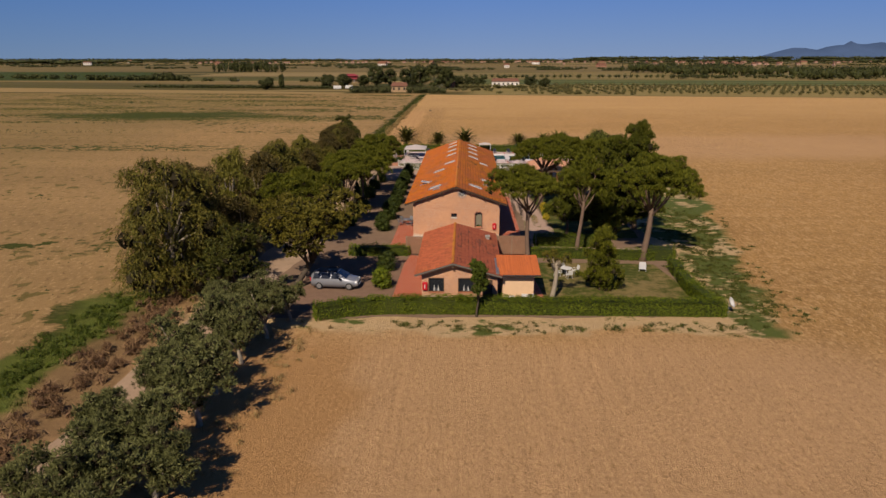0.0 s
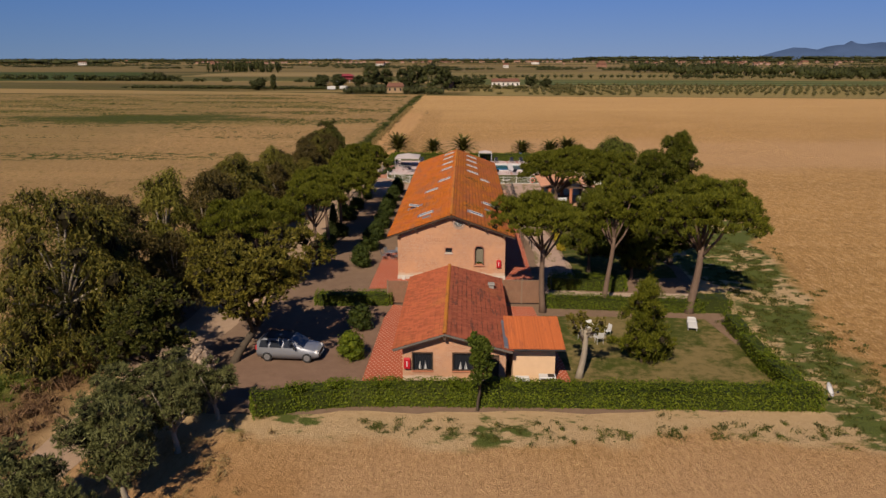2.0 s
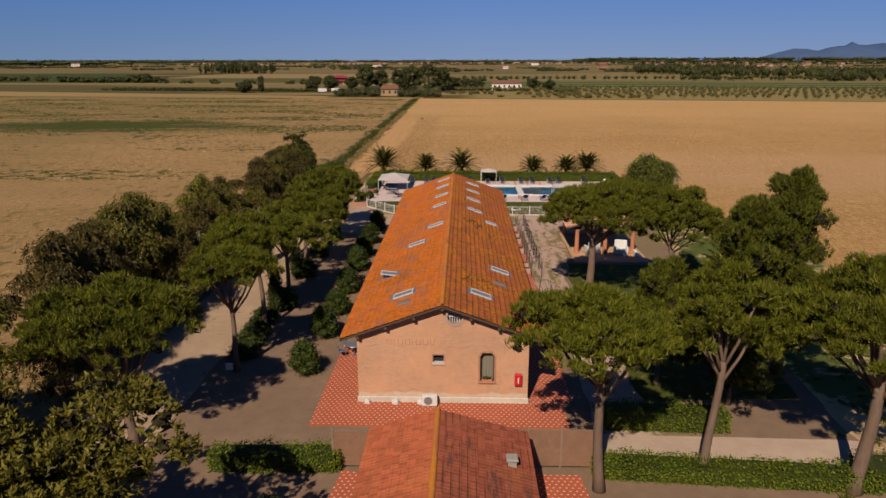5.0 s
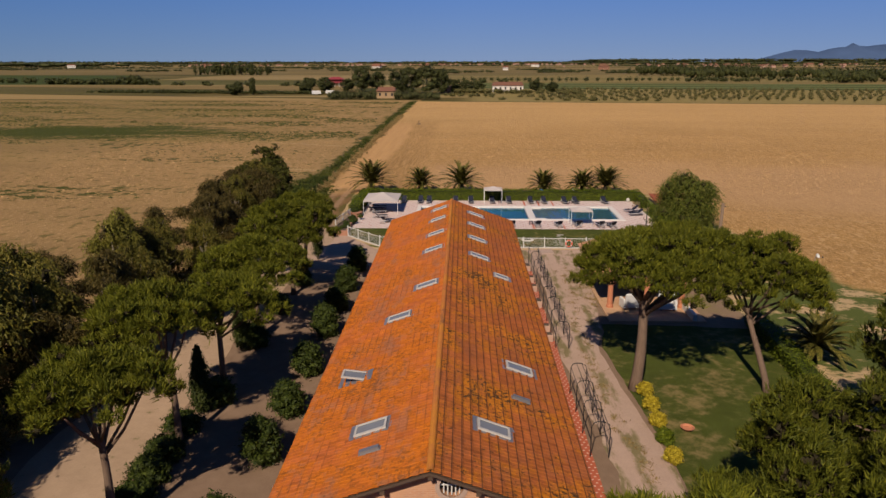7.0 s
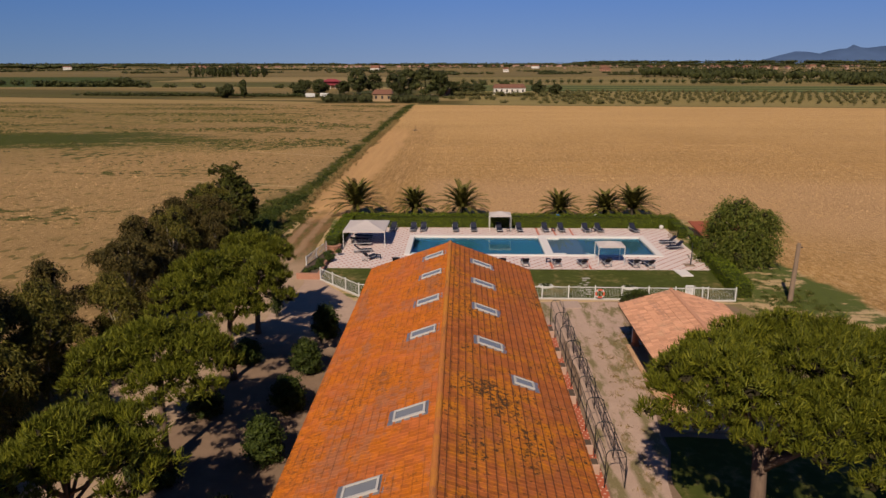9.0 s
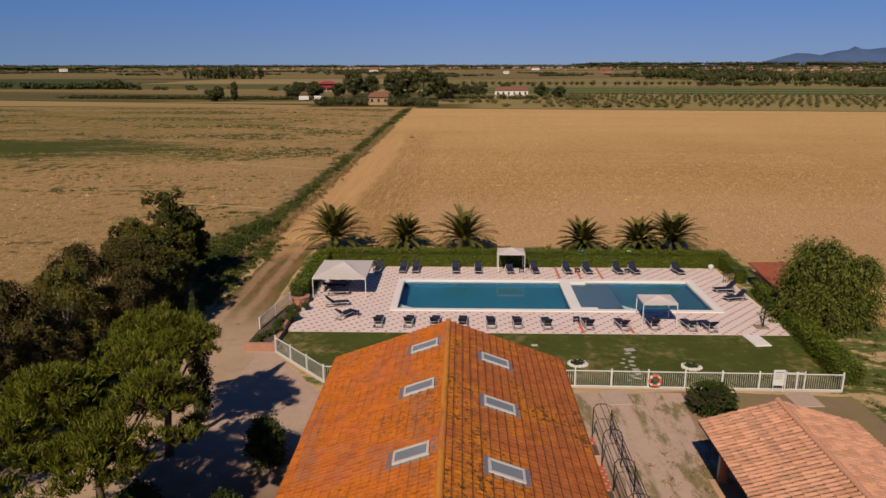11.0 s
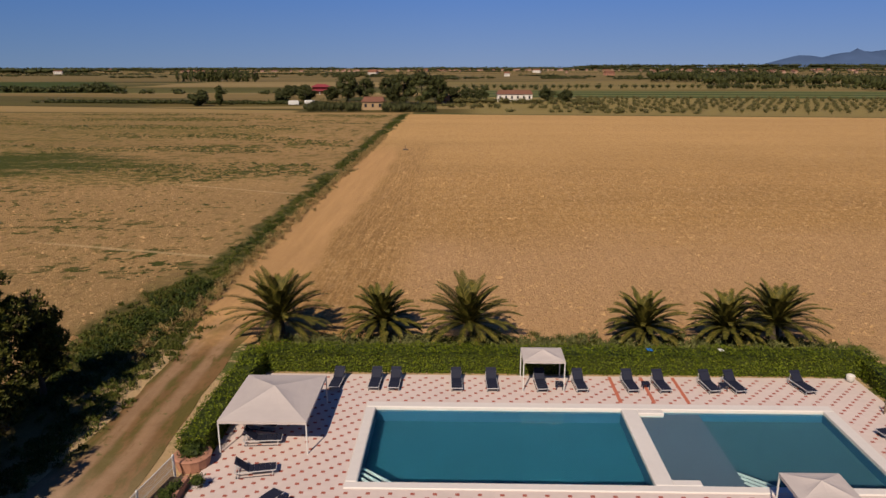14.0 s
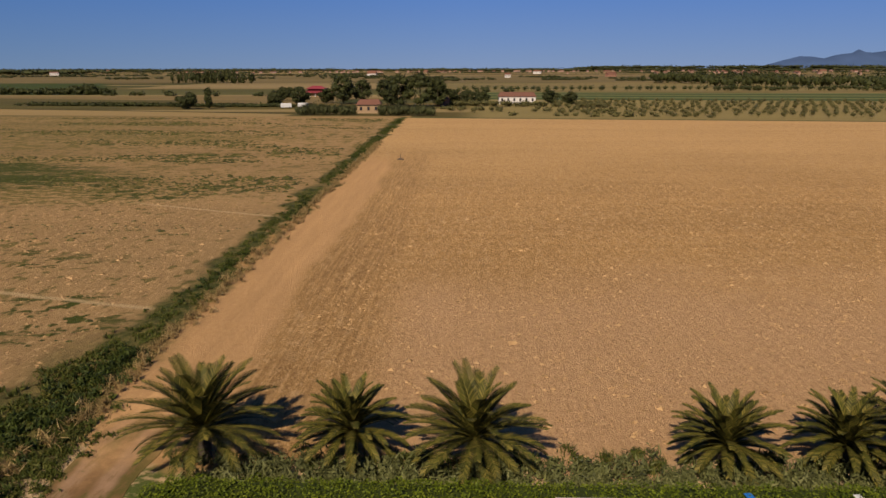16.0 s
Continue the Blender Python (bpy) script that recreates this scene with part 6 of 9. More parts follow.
# ---- hedges ----
def hedge(points, width, height, label, density=210, size=0.105, material=LEAF_HEDGE, seed=1, wave=0.06):
    t = thing("hedge", 0, 0, 0, label, "hedge", "clipped hedges")
    rng = np.random.default_rng(seed)
    core, verts = Shape(), []
    for (ax, ay), (bx, by) in zip(points, points[1:]):
        length = math.hypot(bx - ax, by - ay)
        ux, uy = (bx - ax) / length, (by - ay) / length
        turn = math.degrees(math.atan2(uy, ux))
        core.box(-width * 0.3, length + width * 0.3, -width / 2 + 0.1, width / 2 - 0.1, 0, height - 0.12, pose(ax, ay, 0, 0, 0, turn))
        n = int(density * length * (width + 2 * height))
        along = rng.uniform(-width / 2, length + width / 2, n)
        q = rng.uniform(0, width + 2 * height, n)
        side = np.where(q < height, -width / 2, np.where(q < height + width, q - height - width / 2, width / 2))
        z = np.where(q < height, q, np.where(q < height + width, height, 2 * height + width - q))
        ends = rng.random(n) < (width * height * 2) / (length * (width + 2 * height))
        along = np.where(ends, np.where(rng.random(n) < 0.5, -width / 2, length + width / 2), along)
        side = np.where(ends, rng.uniform(-width / 2, width / 2, n), side)
        z = np.where(ends, rng.uniform(0, height, n), z)
        lump = wave * (np.sin(along * 2.1 + seed) + np.sin(along * 5.3 + z * 3) + np.sin(along * 0.7) * 0.8)
        z = np.where(z > height - 0.01, z + lump, z)
        side = side * (1 + lump * 0.6)
        p = np.stack([ax + ux * along - uy * side, ay + uy * along + ux * side, np.maximum(z, 0.03)], 1) + rng.normal(size=(n, 3)) * 0.05
        top = z > height - 0.25
        out = np.where(top, 0.0, np.sign(side))
        face = np.stack([-uy * out, ux * out, np.where(top, 1.0, 0.25)], 1) + rng.normal(size=(n, 3)) * 0.5
        face /= np.linalg.norm(face, axis=1, keepdims=True)
        axis = np.cross(face, rng.normal(size=(n, 3)))
        axis /= np.linalg.norm(axis, axis=1, keepdims=True)
        b = np.cross(face, axis)
        s = size * rng.uniform(0.6, 1.5, (n, 1))
        verts.append(np.stack([p - axis * s / 2, p + b * s * 0.32, p + axis * s / 2, p - b * s * 0.32], 1).reshape(-1, 3))
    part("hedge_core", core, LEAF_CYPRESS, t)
    part("foliage", quads_mesh("foliage", np.concatenate(verts), material), None, t)
    return t


hedge([(-11.0, 51.1), (-9.2, 51.9), (-7.0, 52.45), (-4.4, 52.65), (0.0, 52.7), (19.9, 52.75)], 1.25, 1.25, "long clipped evergreen hedge along the field edge", 300, 0.1, seed=2)
hedge([(20.0, 53.6), (19.6, 57.6), (19.7, 61.0)], 1.0, 1.1, "clipped evergreen hedge at the garden's side", seed=3)
hedge([(19.9, 63.0), (20.0, 64.8)], 1.1, 1.1, "short clipped hedge with gaps", seed=33)
hedge([(18.9, 68.6), (20.3, 68.5)], 1.5, 1.3, "overgrown end of the clipped garden hedge", seed=34, wave=0.12)
hedge([(-11.2, 69.3), (-6.2, 69.4)], 1.2, 1.0, "low clipped hedge beside the drive", seed=4)
hedge([(6.9, 69.1), (18.4, 68.3)], 1.1, 1.0, "low clipped hedge across the garden", seed=5)
hedge([(8.2, 73.7), (13.4, 73.5)], 1.3, 1.2, "low clipped hedge by the track", seed=6)
hedge([(-12.4, 151.1), (23.4, 151.0)], 1.5, 1.35, "dense clipped hedge behind the pool deck", 220, 0.105, seed=7)
hedge([(-13.3, 140.8), (-13.2, 150.8)], 1.3, 1.35, "dense clipped hedge beside the gazebo", seed=8)
hedge([(23.6, 146.0), (23.8, 150.3)], 1.0, 1.2, "clipped hedge at the corner of the pool", seed=9)
hedge([(22.5, 126.5), (24.0, 142.0)], 1.4, 1.25, "clipped hedge along the pool lawn", seed=10)
hedge([(20.1, 88.0), (21.2, 104.0)], 1.1, 1.1, "clipped hedge beside the lawn", seed=11)


# ---- trees ----
def trunk_shape(height, base, top, lean=(0.0, 0.0), bend=0.2, seed=0, sides=9):
    rng = random.Random(seed)
    pts, radii = [], []
    n = 7
    for i in range(n + 1):
        f = i / n
        pts.append((lean[0] * f + bend * math.sin(f * 3 + seed) * 0.5 * f, lean[1] * f + bend * math.cos(f * 4 + seed) * 0.3 * f, height * f - (0.15 if i == 0 else 0)))
        radii.append(base + (top - base) * f + (base * 0.35 if i == 0 else 0) + rng.uniform(-0.03, 0.03) * base)
    return Shape().tube(pts, radii, sides), Vector(pts[-1])


def limb(tree, bark_mat, a, b, r0, r1, sag=0.15):
    a, b = Vector(a), Vector(b)
    mid = (a + b) / 2 + Vector((0, 0, -sag * (b - a).length * 0.5))
    part("branch", Shape().tube([a, mid, b], [r0, (r0 + r1) / 2, r1], 6), bark_mat, tree, smooth=True)


def unit_rows(v):
    return v / (np.linalg.norm(v, axis=1, keepdims=True) + 1e-9)


def sprays(name, spots, radii, per, blades, length, slim, material, up=0.8, spread=0.45, under=-0.35, seed=1):
    """Bunches of slim blades that spring from the outside of leafy cushions, as one mesh; up: how far the bunches point to the sky."""
    rng = np.random.default_rng(seed)
    mid, reach = np.repeat(np.asarray(spots, float), per, 0), np.repeat(np.broadcast_to(np.asarray(radii, float), (len(spots), 3)), per, 0)
    d = rng.normal(size=(len(mid), 3))
    d = unit_rows(d)
    d[:, 2] = np.where(d[:, 2] < under, -d[:, 2], d[:, 2])
    root = mid + d * reach * rng.uniform(0.72, 1.06, (len(mid), 1))
    way = unit_rows(d * 0.6 + np.array([0, 0, up]) + rng.normal(size=d.shape) * 0.25)
    root, way = np.repeat(root, blades, 0), np.repeat(way, blades, 0)
    n = len(root)
    way = unit_rows(way + rng.normal(size=(n, 3)) * spread)
    root = root + rng.normal(size=(n, 3)) * length * 0.22
    side = unit_rows(np.cross(way, rng.normal(size=(n, 3))))
    size = length * rng.uniform(0.65, 1.25, (n, 1))
    tri = np.stack([root - side * size * slim * 0.5, root + side * size * slim * 0.5, root + way * size], 1)
    return quads_mesh(name, tri.reshape(-1, 3), material, 3)


def hanging(name, spots, radii, strands, count, length, slim, material, seed=1, fall=0.13):
    """Drooping strands of narrow leaves that hang from the outside of leafy lobes, as one mesh."""
    rng = np.random.default_rng(seed)
    mid, reach = np.repeat(np.asarray(spots, float), strands, 0), np.repeat(np.broadcast_to(np.asarray(radii, float), (len(spots), 3)), strands, 0)
    d = unit_rows(rng.normal(size=(len(mid), 3)))
    d[:, 2] = np.where(d[:, 2] < -0.45, -d[:, 2], d[:, 2])
    root = mid + d * reach * rng.uniform(0.8, 1.08, (len(mid), 1))
    drift = unit_rows(d * np.array([0.35, 0.35, 0.15]) + np.array([0, 0, -0.7]) + rng.normal(size=d.shape) * 0.22)
    k = np.tile(np.arange(count), len(root))[:, None]
    root, drift = np.repeat(root, count, 0), np.repeat(drift, count, 0)
    n = len(root)
    root = root + drift * fall * k + rng.normal(size=(n, 3)) * 0.06
    root[:, 2] = np.maximum(root[:, 2], 0.25)
    way = unit_rows(drift + rng.normal(size=(n, 3)) * 0.5)
    side = unit_rows(np.cross(way, rng.normal(size=(n, 3))))
    size = length * rng.uniform(0.6, 1.3, (n, 1))
    tri = np.stack([root - side * size * slim * 0.5, root + side * size * slim * 0.5, root + way * size], 1)
    return quads_mesh(name, tri.reshape(-1, 3), material, 3)


def shade_cores(spots, radii, scale, seed):
    """Dark lumps inside each cushion, their colour standing for shade between the leaves."""
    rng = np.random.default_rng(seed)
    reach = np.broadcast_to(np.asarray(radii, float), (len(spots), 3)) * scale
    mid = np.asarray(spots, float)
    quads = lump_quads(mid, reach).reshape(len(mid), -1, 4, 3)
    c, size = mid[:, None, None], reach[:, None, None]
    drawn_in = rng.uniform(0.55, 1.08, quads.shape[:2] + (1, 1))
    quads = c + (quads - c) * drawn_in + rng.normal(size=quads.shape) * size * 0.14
    return quads_mesh("twig_mass", quads.reshape(-1, 3), CORE_SHADE)


def stone_pine(x, y, height, radius, lean=(0, 0), shift=(0, 0), seed=1, fork=0.55, thick=0.26, depth=0.36, label="tall stone pine with a broad flat crown", lobes=8, dense=7.0):
    """An umbrella crown made of several domed lobes of needle cushions, with gaps between them."""
    t = thing("stone_pine", x, y, 0, label, "pine tree", "stone pines")
    rng = np.random.default_rng(seed)
    s, top = trunk_shape(height * fork, thick, thick * 0.7, lean, 0.35, seed)
    cx, cy, base = top.x + shift[0], top.y + shift[1], height * (1 - depth)
    crown, sizes, tops = [], [], []
    for k in range(lobes + 2):
        if k < lobes:
            q, f = 2 * math.pi * k / lobes + rng.uniform(-0.25, 0.25), rng.uniform(0.5, 0.66)
            lr, peak = radius * rng.uniform(0.27, 0.4), rng.uniform(0.55, 0.9)
        else:
            q, f, lr, peak = rng.uniform(0, 6.28), 0.2, radius * 0.38, 1.0
        lx, ly = cx + radius * f * math.cos(q), cy + radius * f * math.sin(q) * 0.9
        crest = base + (height - 0.45 - base) * peak
        tops.append((lx, ly, crest))
        n = int(4 + dense * lr * lr)
        for j in range(n):
            a, r = 2.39996 * j + k, lr * math.sqrt((j + 0.4) / n)
            fall = (r / lr) ** 2.0
            outer = math.hypot(lx + r * math.cos(a) - cx, ly + r * math.sin(a) - cy) / radius
            z = crest - (crest - base) * (0.55 * fall + 0.45 * min(1.0, outer) ** 3 * fall) + rng.normal() * 0.1
            crown.append((lx + r * math.cos(a) * rng.uniform(0.9, 1.12), ly + r * math.sin(a) * rng.uniform(0.9, 1.12), z))
            w = rng.uniform(0.34, 0.6)
            sizes.append((w, w, w * rng.uniform(0.62, 0.85)))
    for k, (lx, ly, lz) in enumerate(tops):
        limb(t, BARK_PINE, top * (0.8 + 0.025 * (k % 8)), (lx, ly, lz - 0.55), thick * 0.42, 0.05)
    part("trunk", s, BARK_PINE, t, smooth=True)
    part("twig_mass", shade_cores(crown, sizes, 0.45, seed), None, t, kind="stuff")
    part("crown", sprays("crown", crown, sizes, 22, 14, 0.28, 0.19, LEAF_PINE, 0.85, 0.42, -0.25, seed), None, t)
    return t


def plume_pine(name, x, y, height, radius, label, seed, low=0.2, thick=0.22, lobes=16, lean=(0, 0), material=LEAF_PINE_DARK, cushion=0.6, per=20):
    """An uneven pine whose branches end in upright plumes of needles."""
    t = thing(name, x, y, 0, label, "pine tree")
    rng = np.random.default_rng(seed)
    s, top = trunk_shape(height * 0.86, thick, thick * 0.25, lean, 0.3, seed)
    crown, sizes = [], []
    for k in range(lobes):
        f = (k + 0.5) / lobes
        z = height * (low + (0.93 - low) * f)
        out = radius * (1 - f) ** 0.55 * rng.uniform(0.55, 0.95) + 0.1
        q = 2.39996 * k + rng.uniform(-0.4, 0.4)
        tip = np.array([lean[0] * f + out * math.cos(q), lean[1] * f + out * math.sin(q), z])
        n = max(4, int(3.2 * radius))
        for j in range(n):
            g = (j + 0.5) / n
            p = np.array([lean[0] * f, lean[1] * f, z - out * 0.25]) * (1 - g) + tip * g + rng.normal(size=3) * np.array([0.3, 0.3, 0.22])
            crown.append(tuple(p))
            w = cushion * rng.uniform(0.65, 1.1)
            sizes.append((w, w, w * 1.1))
        limb(t, BARK_PINE, (lean[0] * f, lean[1] * f, max(0.4, z - out * 0.3)), tip - np.array([0, 0, 0.2]), thick * 0.3 * (1 - 0.6 * f), 0.03)
    part("trunk", s, BARK_PINE, t, smooth=True)
    part("twig_mass", shade_cores(crown, sizes, 0.5, seed), None, t, kind="stuff")
    part("crown", sprays("crown", crown, sizes, per, 14, 0.3, 0.18, material, 1.1, 0.42, -0.5, seed), None, t)
    return t


def eucalyptus(x, y, height, radius, material, label, seed, skirt=0.5, thick=0.28, lobes=15, category="eucalyptus", fall=0.13):
    """A tall tree of separate hanging lobes; skirt: how much foliage hangs to the ground."""
    t = thing("eucalyptus", x, y, 0, label, category, "windbreak")
    rng = np.random.default_rng(seed)
    s, top = trunk_shape(height * 0.42, thick, thick * 0.65, (rng.uniform(-0.5, 0.5), rng.uniform(-0.5, 0.5)), 0.4, seed)
    crown, sizes = [], []
    for k in range(lobes):
        f = (k + 0.5) / lobes
        q = 2.39996 * k + rng.uniform(-0.5, 0.5)
        swell = math.sin(math.pi * (0.16 + 0.74 * f)) ** 0.7
        out = radius * swell * rng.uniform(0.45, 0.82) * (1.0 if f < 0.85 else 0.5)
        w = radius * rng.uniform(0.22, 0.36)
        z = height * (0.24 + 0.70 * f) - w * 0.3
        crown.append((top.x + out * math.cos(q), top.y + out * math.sin(q), z))
        sizes.append((w, w, w * rng.uniform(0.8, 1.15)))
        limb(t, BARK_PALE, top * rng.uniform(0.7, 1.0), (crown[-1][0] * 0.92, crown[-1][1] * 0.92, z - 0.2), thick * 0.42, 0.05, -0.12)
        if f > 0.3:
            for _ in range(2):
                a, v = rng.uniform(0, 6.28), w * rng.uniform(0.45, 0.7)
                crown.append((crown[-1][0] + w * 0.8 * math.cos(a), crown[-1][1] + w * 0.8 * math.sin(a), z - w * rng.uniform(-0.5, 0.7)))
                sizes.append((v, v, v * 1.1))
    for k in range(int(lobes * skirt)):
        q, out, w = 2.39996 * k + 1.0, radius * rng.uniform(0.4, 0.85), radius * rng.uniform(0.2, 0.3)
        crown.append((top.x + out * math.cos(q), top.y + out * math.sin(q), rng.uniform(0.08, 0.3) * height))
        sizes.append((w, w, w * 1.3))
    part("trunk", s, BARK_PALE, t, smooth=True)
    part("twig_mass", shade_cores(crown, sizes, 0.5, seed), None, t, kind="stuff")
    part("crown", hanging("crown", crown, sizes, 62, 7, 0.27, 0.32, material, seed, fall), None, t)
    return t


def leafy_tree(name, x, y, height, radius, material, label, category, seed, trunk_h=0.28, low=0.2, cushion=0.6, count=90, length=0.2, slim=0.55, per=26, blades=9, thick=0.22, bark_mat=BARK_DARK, group="", flat=1.0, lean=(0, 0), up=0.35, gaps=0.62):
    """A round-headed tree: limbs that carry separate cushions of short leaves, open between them."""
    t = thing(name, x, y, 0, label, category, group)
    rng = np.random.default_rng(seed)
    s, top = trunk_shape(height * trunk_h, thick, thick * 0.7, lean, 0.3, seed)
    crown, sizes = [], []
    mid, half = height * (1 + low) / 2, height * (1 - low) / 2 * flat
    knots = [unit_rows(rng.normal(size=(1, 3)))[0] * rng.uniform(0.35, 0.75) for _ in range(11)]
    for k in range(count):
        knot = knots[k % len(knots)]
        d = unit_rows(rng.normal(size=(1, 3)))[0] * gaps * rng.uniform(0.5, 1.0) * 0.62 + knot
        d = d / max(1.0, np.linalg.norm(d))
        w = cushion * rng.uniform(0.65, 1.2)
        crown.append((top.x + d[0] * (radius - w), top.y + d[1] * (radius - w), max(0.35, mid + d[2] * (half - w * 0.7))))
        sizes.append((w, w, w * rng.uniform(0.65, 0.95)))
    for k in range(10):
        c = crown[k]
        limb(t, bark_mat, top * (0.7 + 0.03 * k), (c[0] * 0.92, c[1] * 0.92, c[2]), thick * 0.48, 0.035, -0.08)
    part("trunk", s, bark_mat, t, smooth=True)
    part("twig_mass", shade_cores(crown, sizes, 0.45, seed), None, t, kind="stuff")
    part("crown", sprays("crown", crown, sizes, per, blades, length, slim, material, up, 0.75, -0.75, seed), None, t)
    return t


# pines of the garden
stone_pine(6.4, 67.8, 9.6, 3.9, (-0.3, 0.5), (-0.3, 0.6), 11, 0.55, 0.25, 0.34)
stone_pine(11.3, 68.8, 10.2, 2.7, (0.5, 0.6), (0.0, 0.8), 12, 0.56, 0.22, 0.44, label="stone pine with a bent trunk", lobes=6)
stone_pine(17.8, 68.0, 10.6, 5.1, (0.7, 0.5), (0.0, 0.6), 13, 0.5, 0.33, 0.42, label="great stone pine spreading over the lawn", lobes=9)
stone_pine(10.2, 93.7, 9.8, 5.2, (0.5, 0.7), (1.3, 0.5), 14, 0.55, 0.34, 0.38, lobes=10, dense=7.0)
stone_pine(17.8, 93.5, 9.0, 4.0, (-0.8, 1.8), (0.9, 0.2), 15, 0.5, 0.2, 0.5, label="leaning stone pine over the lawn", lobes=7)
plume_pine("garden_pine", 17.2, 80.8, 11.4, 3.9, "tall dense pine with an uneven crown", 21, 0.12, 0.25, 22)
plume_pine("garden_pine", 20.1, 81.4, 12.9, 3.6, "tallest pine of the garden with upright plumes", 23, 0.16, 0.25, 24)
plume_pine("garden_pine", 11.8, 78.6, 7.6, 3.2, "bushy pine behind the hedge", 22, 0.28, 0.16, 14)
plume_pine("garden_pine", 15.2, 76.2, 6.4, 2.6, "low bushy pine behind the hedge", 24, 0.25, 0.14, 12)
# pines of the avenue
for k, (x, y, h, r, lean, shift, depth) in enumerate(((-13.9, 79.8, 8.1, 3.1, (-0.2, 0.2), (0.3, 0.0), 0.3), (-14.1, 87.0, 8.5, 3.4, (-0.3, 0.3), (-0.5, 0), 0.34), (-13.8, 92.6, 7.4, 3.2, (0.2, 0.2), (0.5, 0), 0.4), (-14.2, 101.3, 7.4, 4.2, (0.1, 0.3), (0.0, 0), 0.46), (-13.8, 110.3, 8.0, 4.4, (0.0, 0.2), (-0.4, 0), 0.48), (-14.4, 117.6, 7.3, 2.9, (0.2, 0.1), (-0.1, 0), 0.3))):
    stone_pine(x, y, h, r, lean, shift, 31 + k, 0.56, 0.19, depth, "stone pine with an umbrella crown beside the drive", 7 if k < 3 or k == 5 else 9, 5.0 if k < 2 else 3.6 if k == 5 else 5.0)
stone_pine(-16.4, 71.2, 8.6, 4.4, (-0.5, 0.2), (-0.2, 0.2), 41, 0.4, 0.28, 0.38, "broad low stone pine over the drive", 9)

# eucalyptus windbreak: five kinds, repeated along the row
euc = [eucalyptus(-25.4, 57.4, 11.7, 4.9, LEAF_EUCALYPT, "great eucalyptus with foliage hanging to the ground", 51, 1.4, 0.34, 20),
       eucalyptus(-24.2, 70.2, 11.1, 2.8, LEAF_EUCALYPT_PALE, "slender yellow-green eucalyptus of the windbreak", 52, 0.3, 0.26, 14),
       eucalyptus(-25.2, 62.6, 10.8, 3.4, LEAF_EUCALYPT_BROWN, "brownish eucalyptus with dry hanging shoots", 53, 0.5, 0.28, 15),
       eucalyptus(-23.8, 87.4, 9.9, 3.1, LEAF_EUCALYPT, "dusty green eucalyptus of the windbreak", 54, 0.5, 0.26, 14),
       eucalyptus(-24.0, 77.6, 9.8, 3.0, LEAF_EUCALYPT_BROWN, "dark brownish eucalyptus of the windbreak", 55, 0.5, 0.26, 14)]
for k, (kind, x, y, sc) in enumerate(((2, -27.2, 67.0, 0.8), (4, -21.6, 65.6, 0.72), (3, -22.6, 60.4, 0.7), (4, -23.2, 82.4, 0.96), (3, -25.4, 92.6, 0.92), (4, -22.4, 96.4, 0.8), (1, -24.2, 102.8, 0.8), (3, -23.2, 107.4, 0.72), (4, -24.6, 111.6, 0.76), (2, -23.2, 116.6, 0.7), (4, -24.6, 121.2, 0.82), (3, -23.2, 125.6, 0.76), (4, -24.4, 129.6, 0.78), (2, -23.0, 133.6, 0.68), (3, -24.2, 137.4, 0.76), (4, -22.0, 89.6, 0.66), (2, -26.6, 98.0, 0.66), (4, -21.9, 75.8, 0.68), (3, -21.8, 112.8, 0.6), (4, -21.8, 120.6, 0.62), (2, -21.8, 129.6, 0.6), (4, -22.6, 136.4, 0.58), (3, -23.0, 91.6, 0.84), (2, -24.8, 86.0, 0.8), (3, -22.2, 101.0, 0.7), (4, -25.4, 106.6, 0.8))):
    c = copy_thing(euc[kind], pose(x, y, 0, 0, 0, 67 * k + 11))
    c.scale = (sc, sc, sc)
for x, y, h, r, seed, words in ((-24.2, 143.0, 9.4, 2.6, 57, "dark upright tree ending the windbreak"), (-26.0, 140.4, 7.8, 2.6, 58, "dark bushy tree near the end of the windbreak"), (-22.9, 138.8, 7.6, 2.5, 59, "dark bushy tree overhanging the lane"), (-22.0, 133.4, 7.2, 2.6, 60, "dark leafy tree between eucalyptus trees"), (-24.0, 146.2, 6.4, 2.0, 63, "low dark bushy tree at the end of the windbreak")):
    leafy_tree("tree", x, y, h, r, LEAF_HOLM, words, "tree", seed, 0.25, 0.02, 0.6, 62, 0.22, 0.5, 24, 9, 0.2, up=0.7, gaps=0.9)

# trees round the parking place
leafy_tree("oak_tree", -14.9, 57.9, 8.9, 5.7, LEAF_OAK, "spreading oak shading the parking place", "oak tree", 61, 0.26, 0.26, 0.66, 170, 0.21, 0.55, 26, 9, 0.28, lean=(1.4, 1.6), gaps=0.8)
leafy_tree("holm_oak", -18.7, 54.4, 7.2, 3.5, LEAF_HOLM, "dense dark holm oak beside the drive", "oak tree", 62, 0.25, 0.03, 0.62, 100, 0.18, 0.5, 26, 9, 0.22, gaps=0.8)
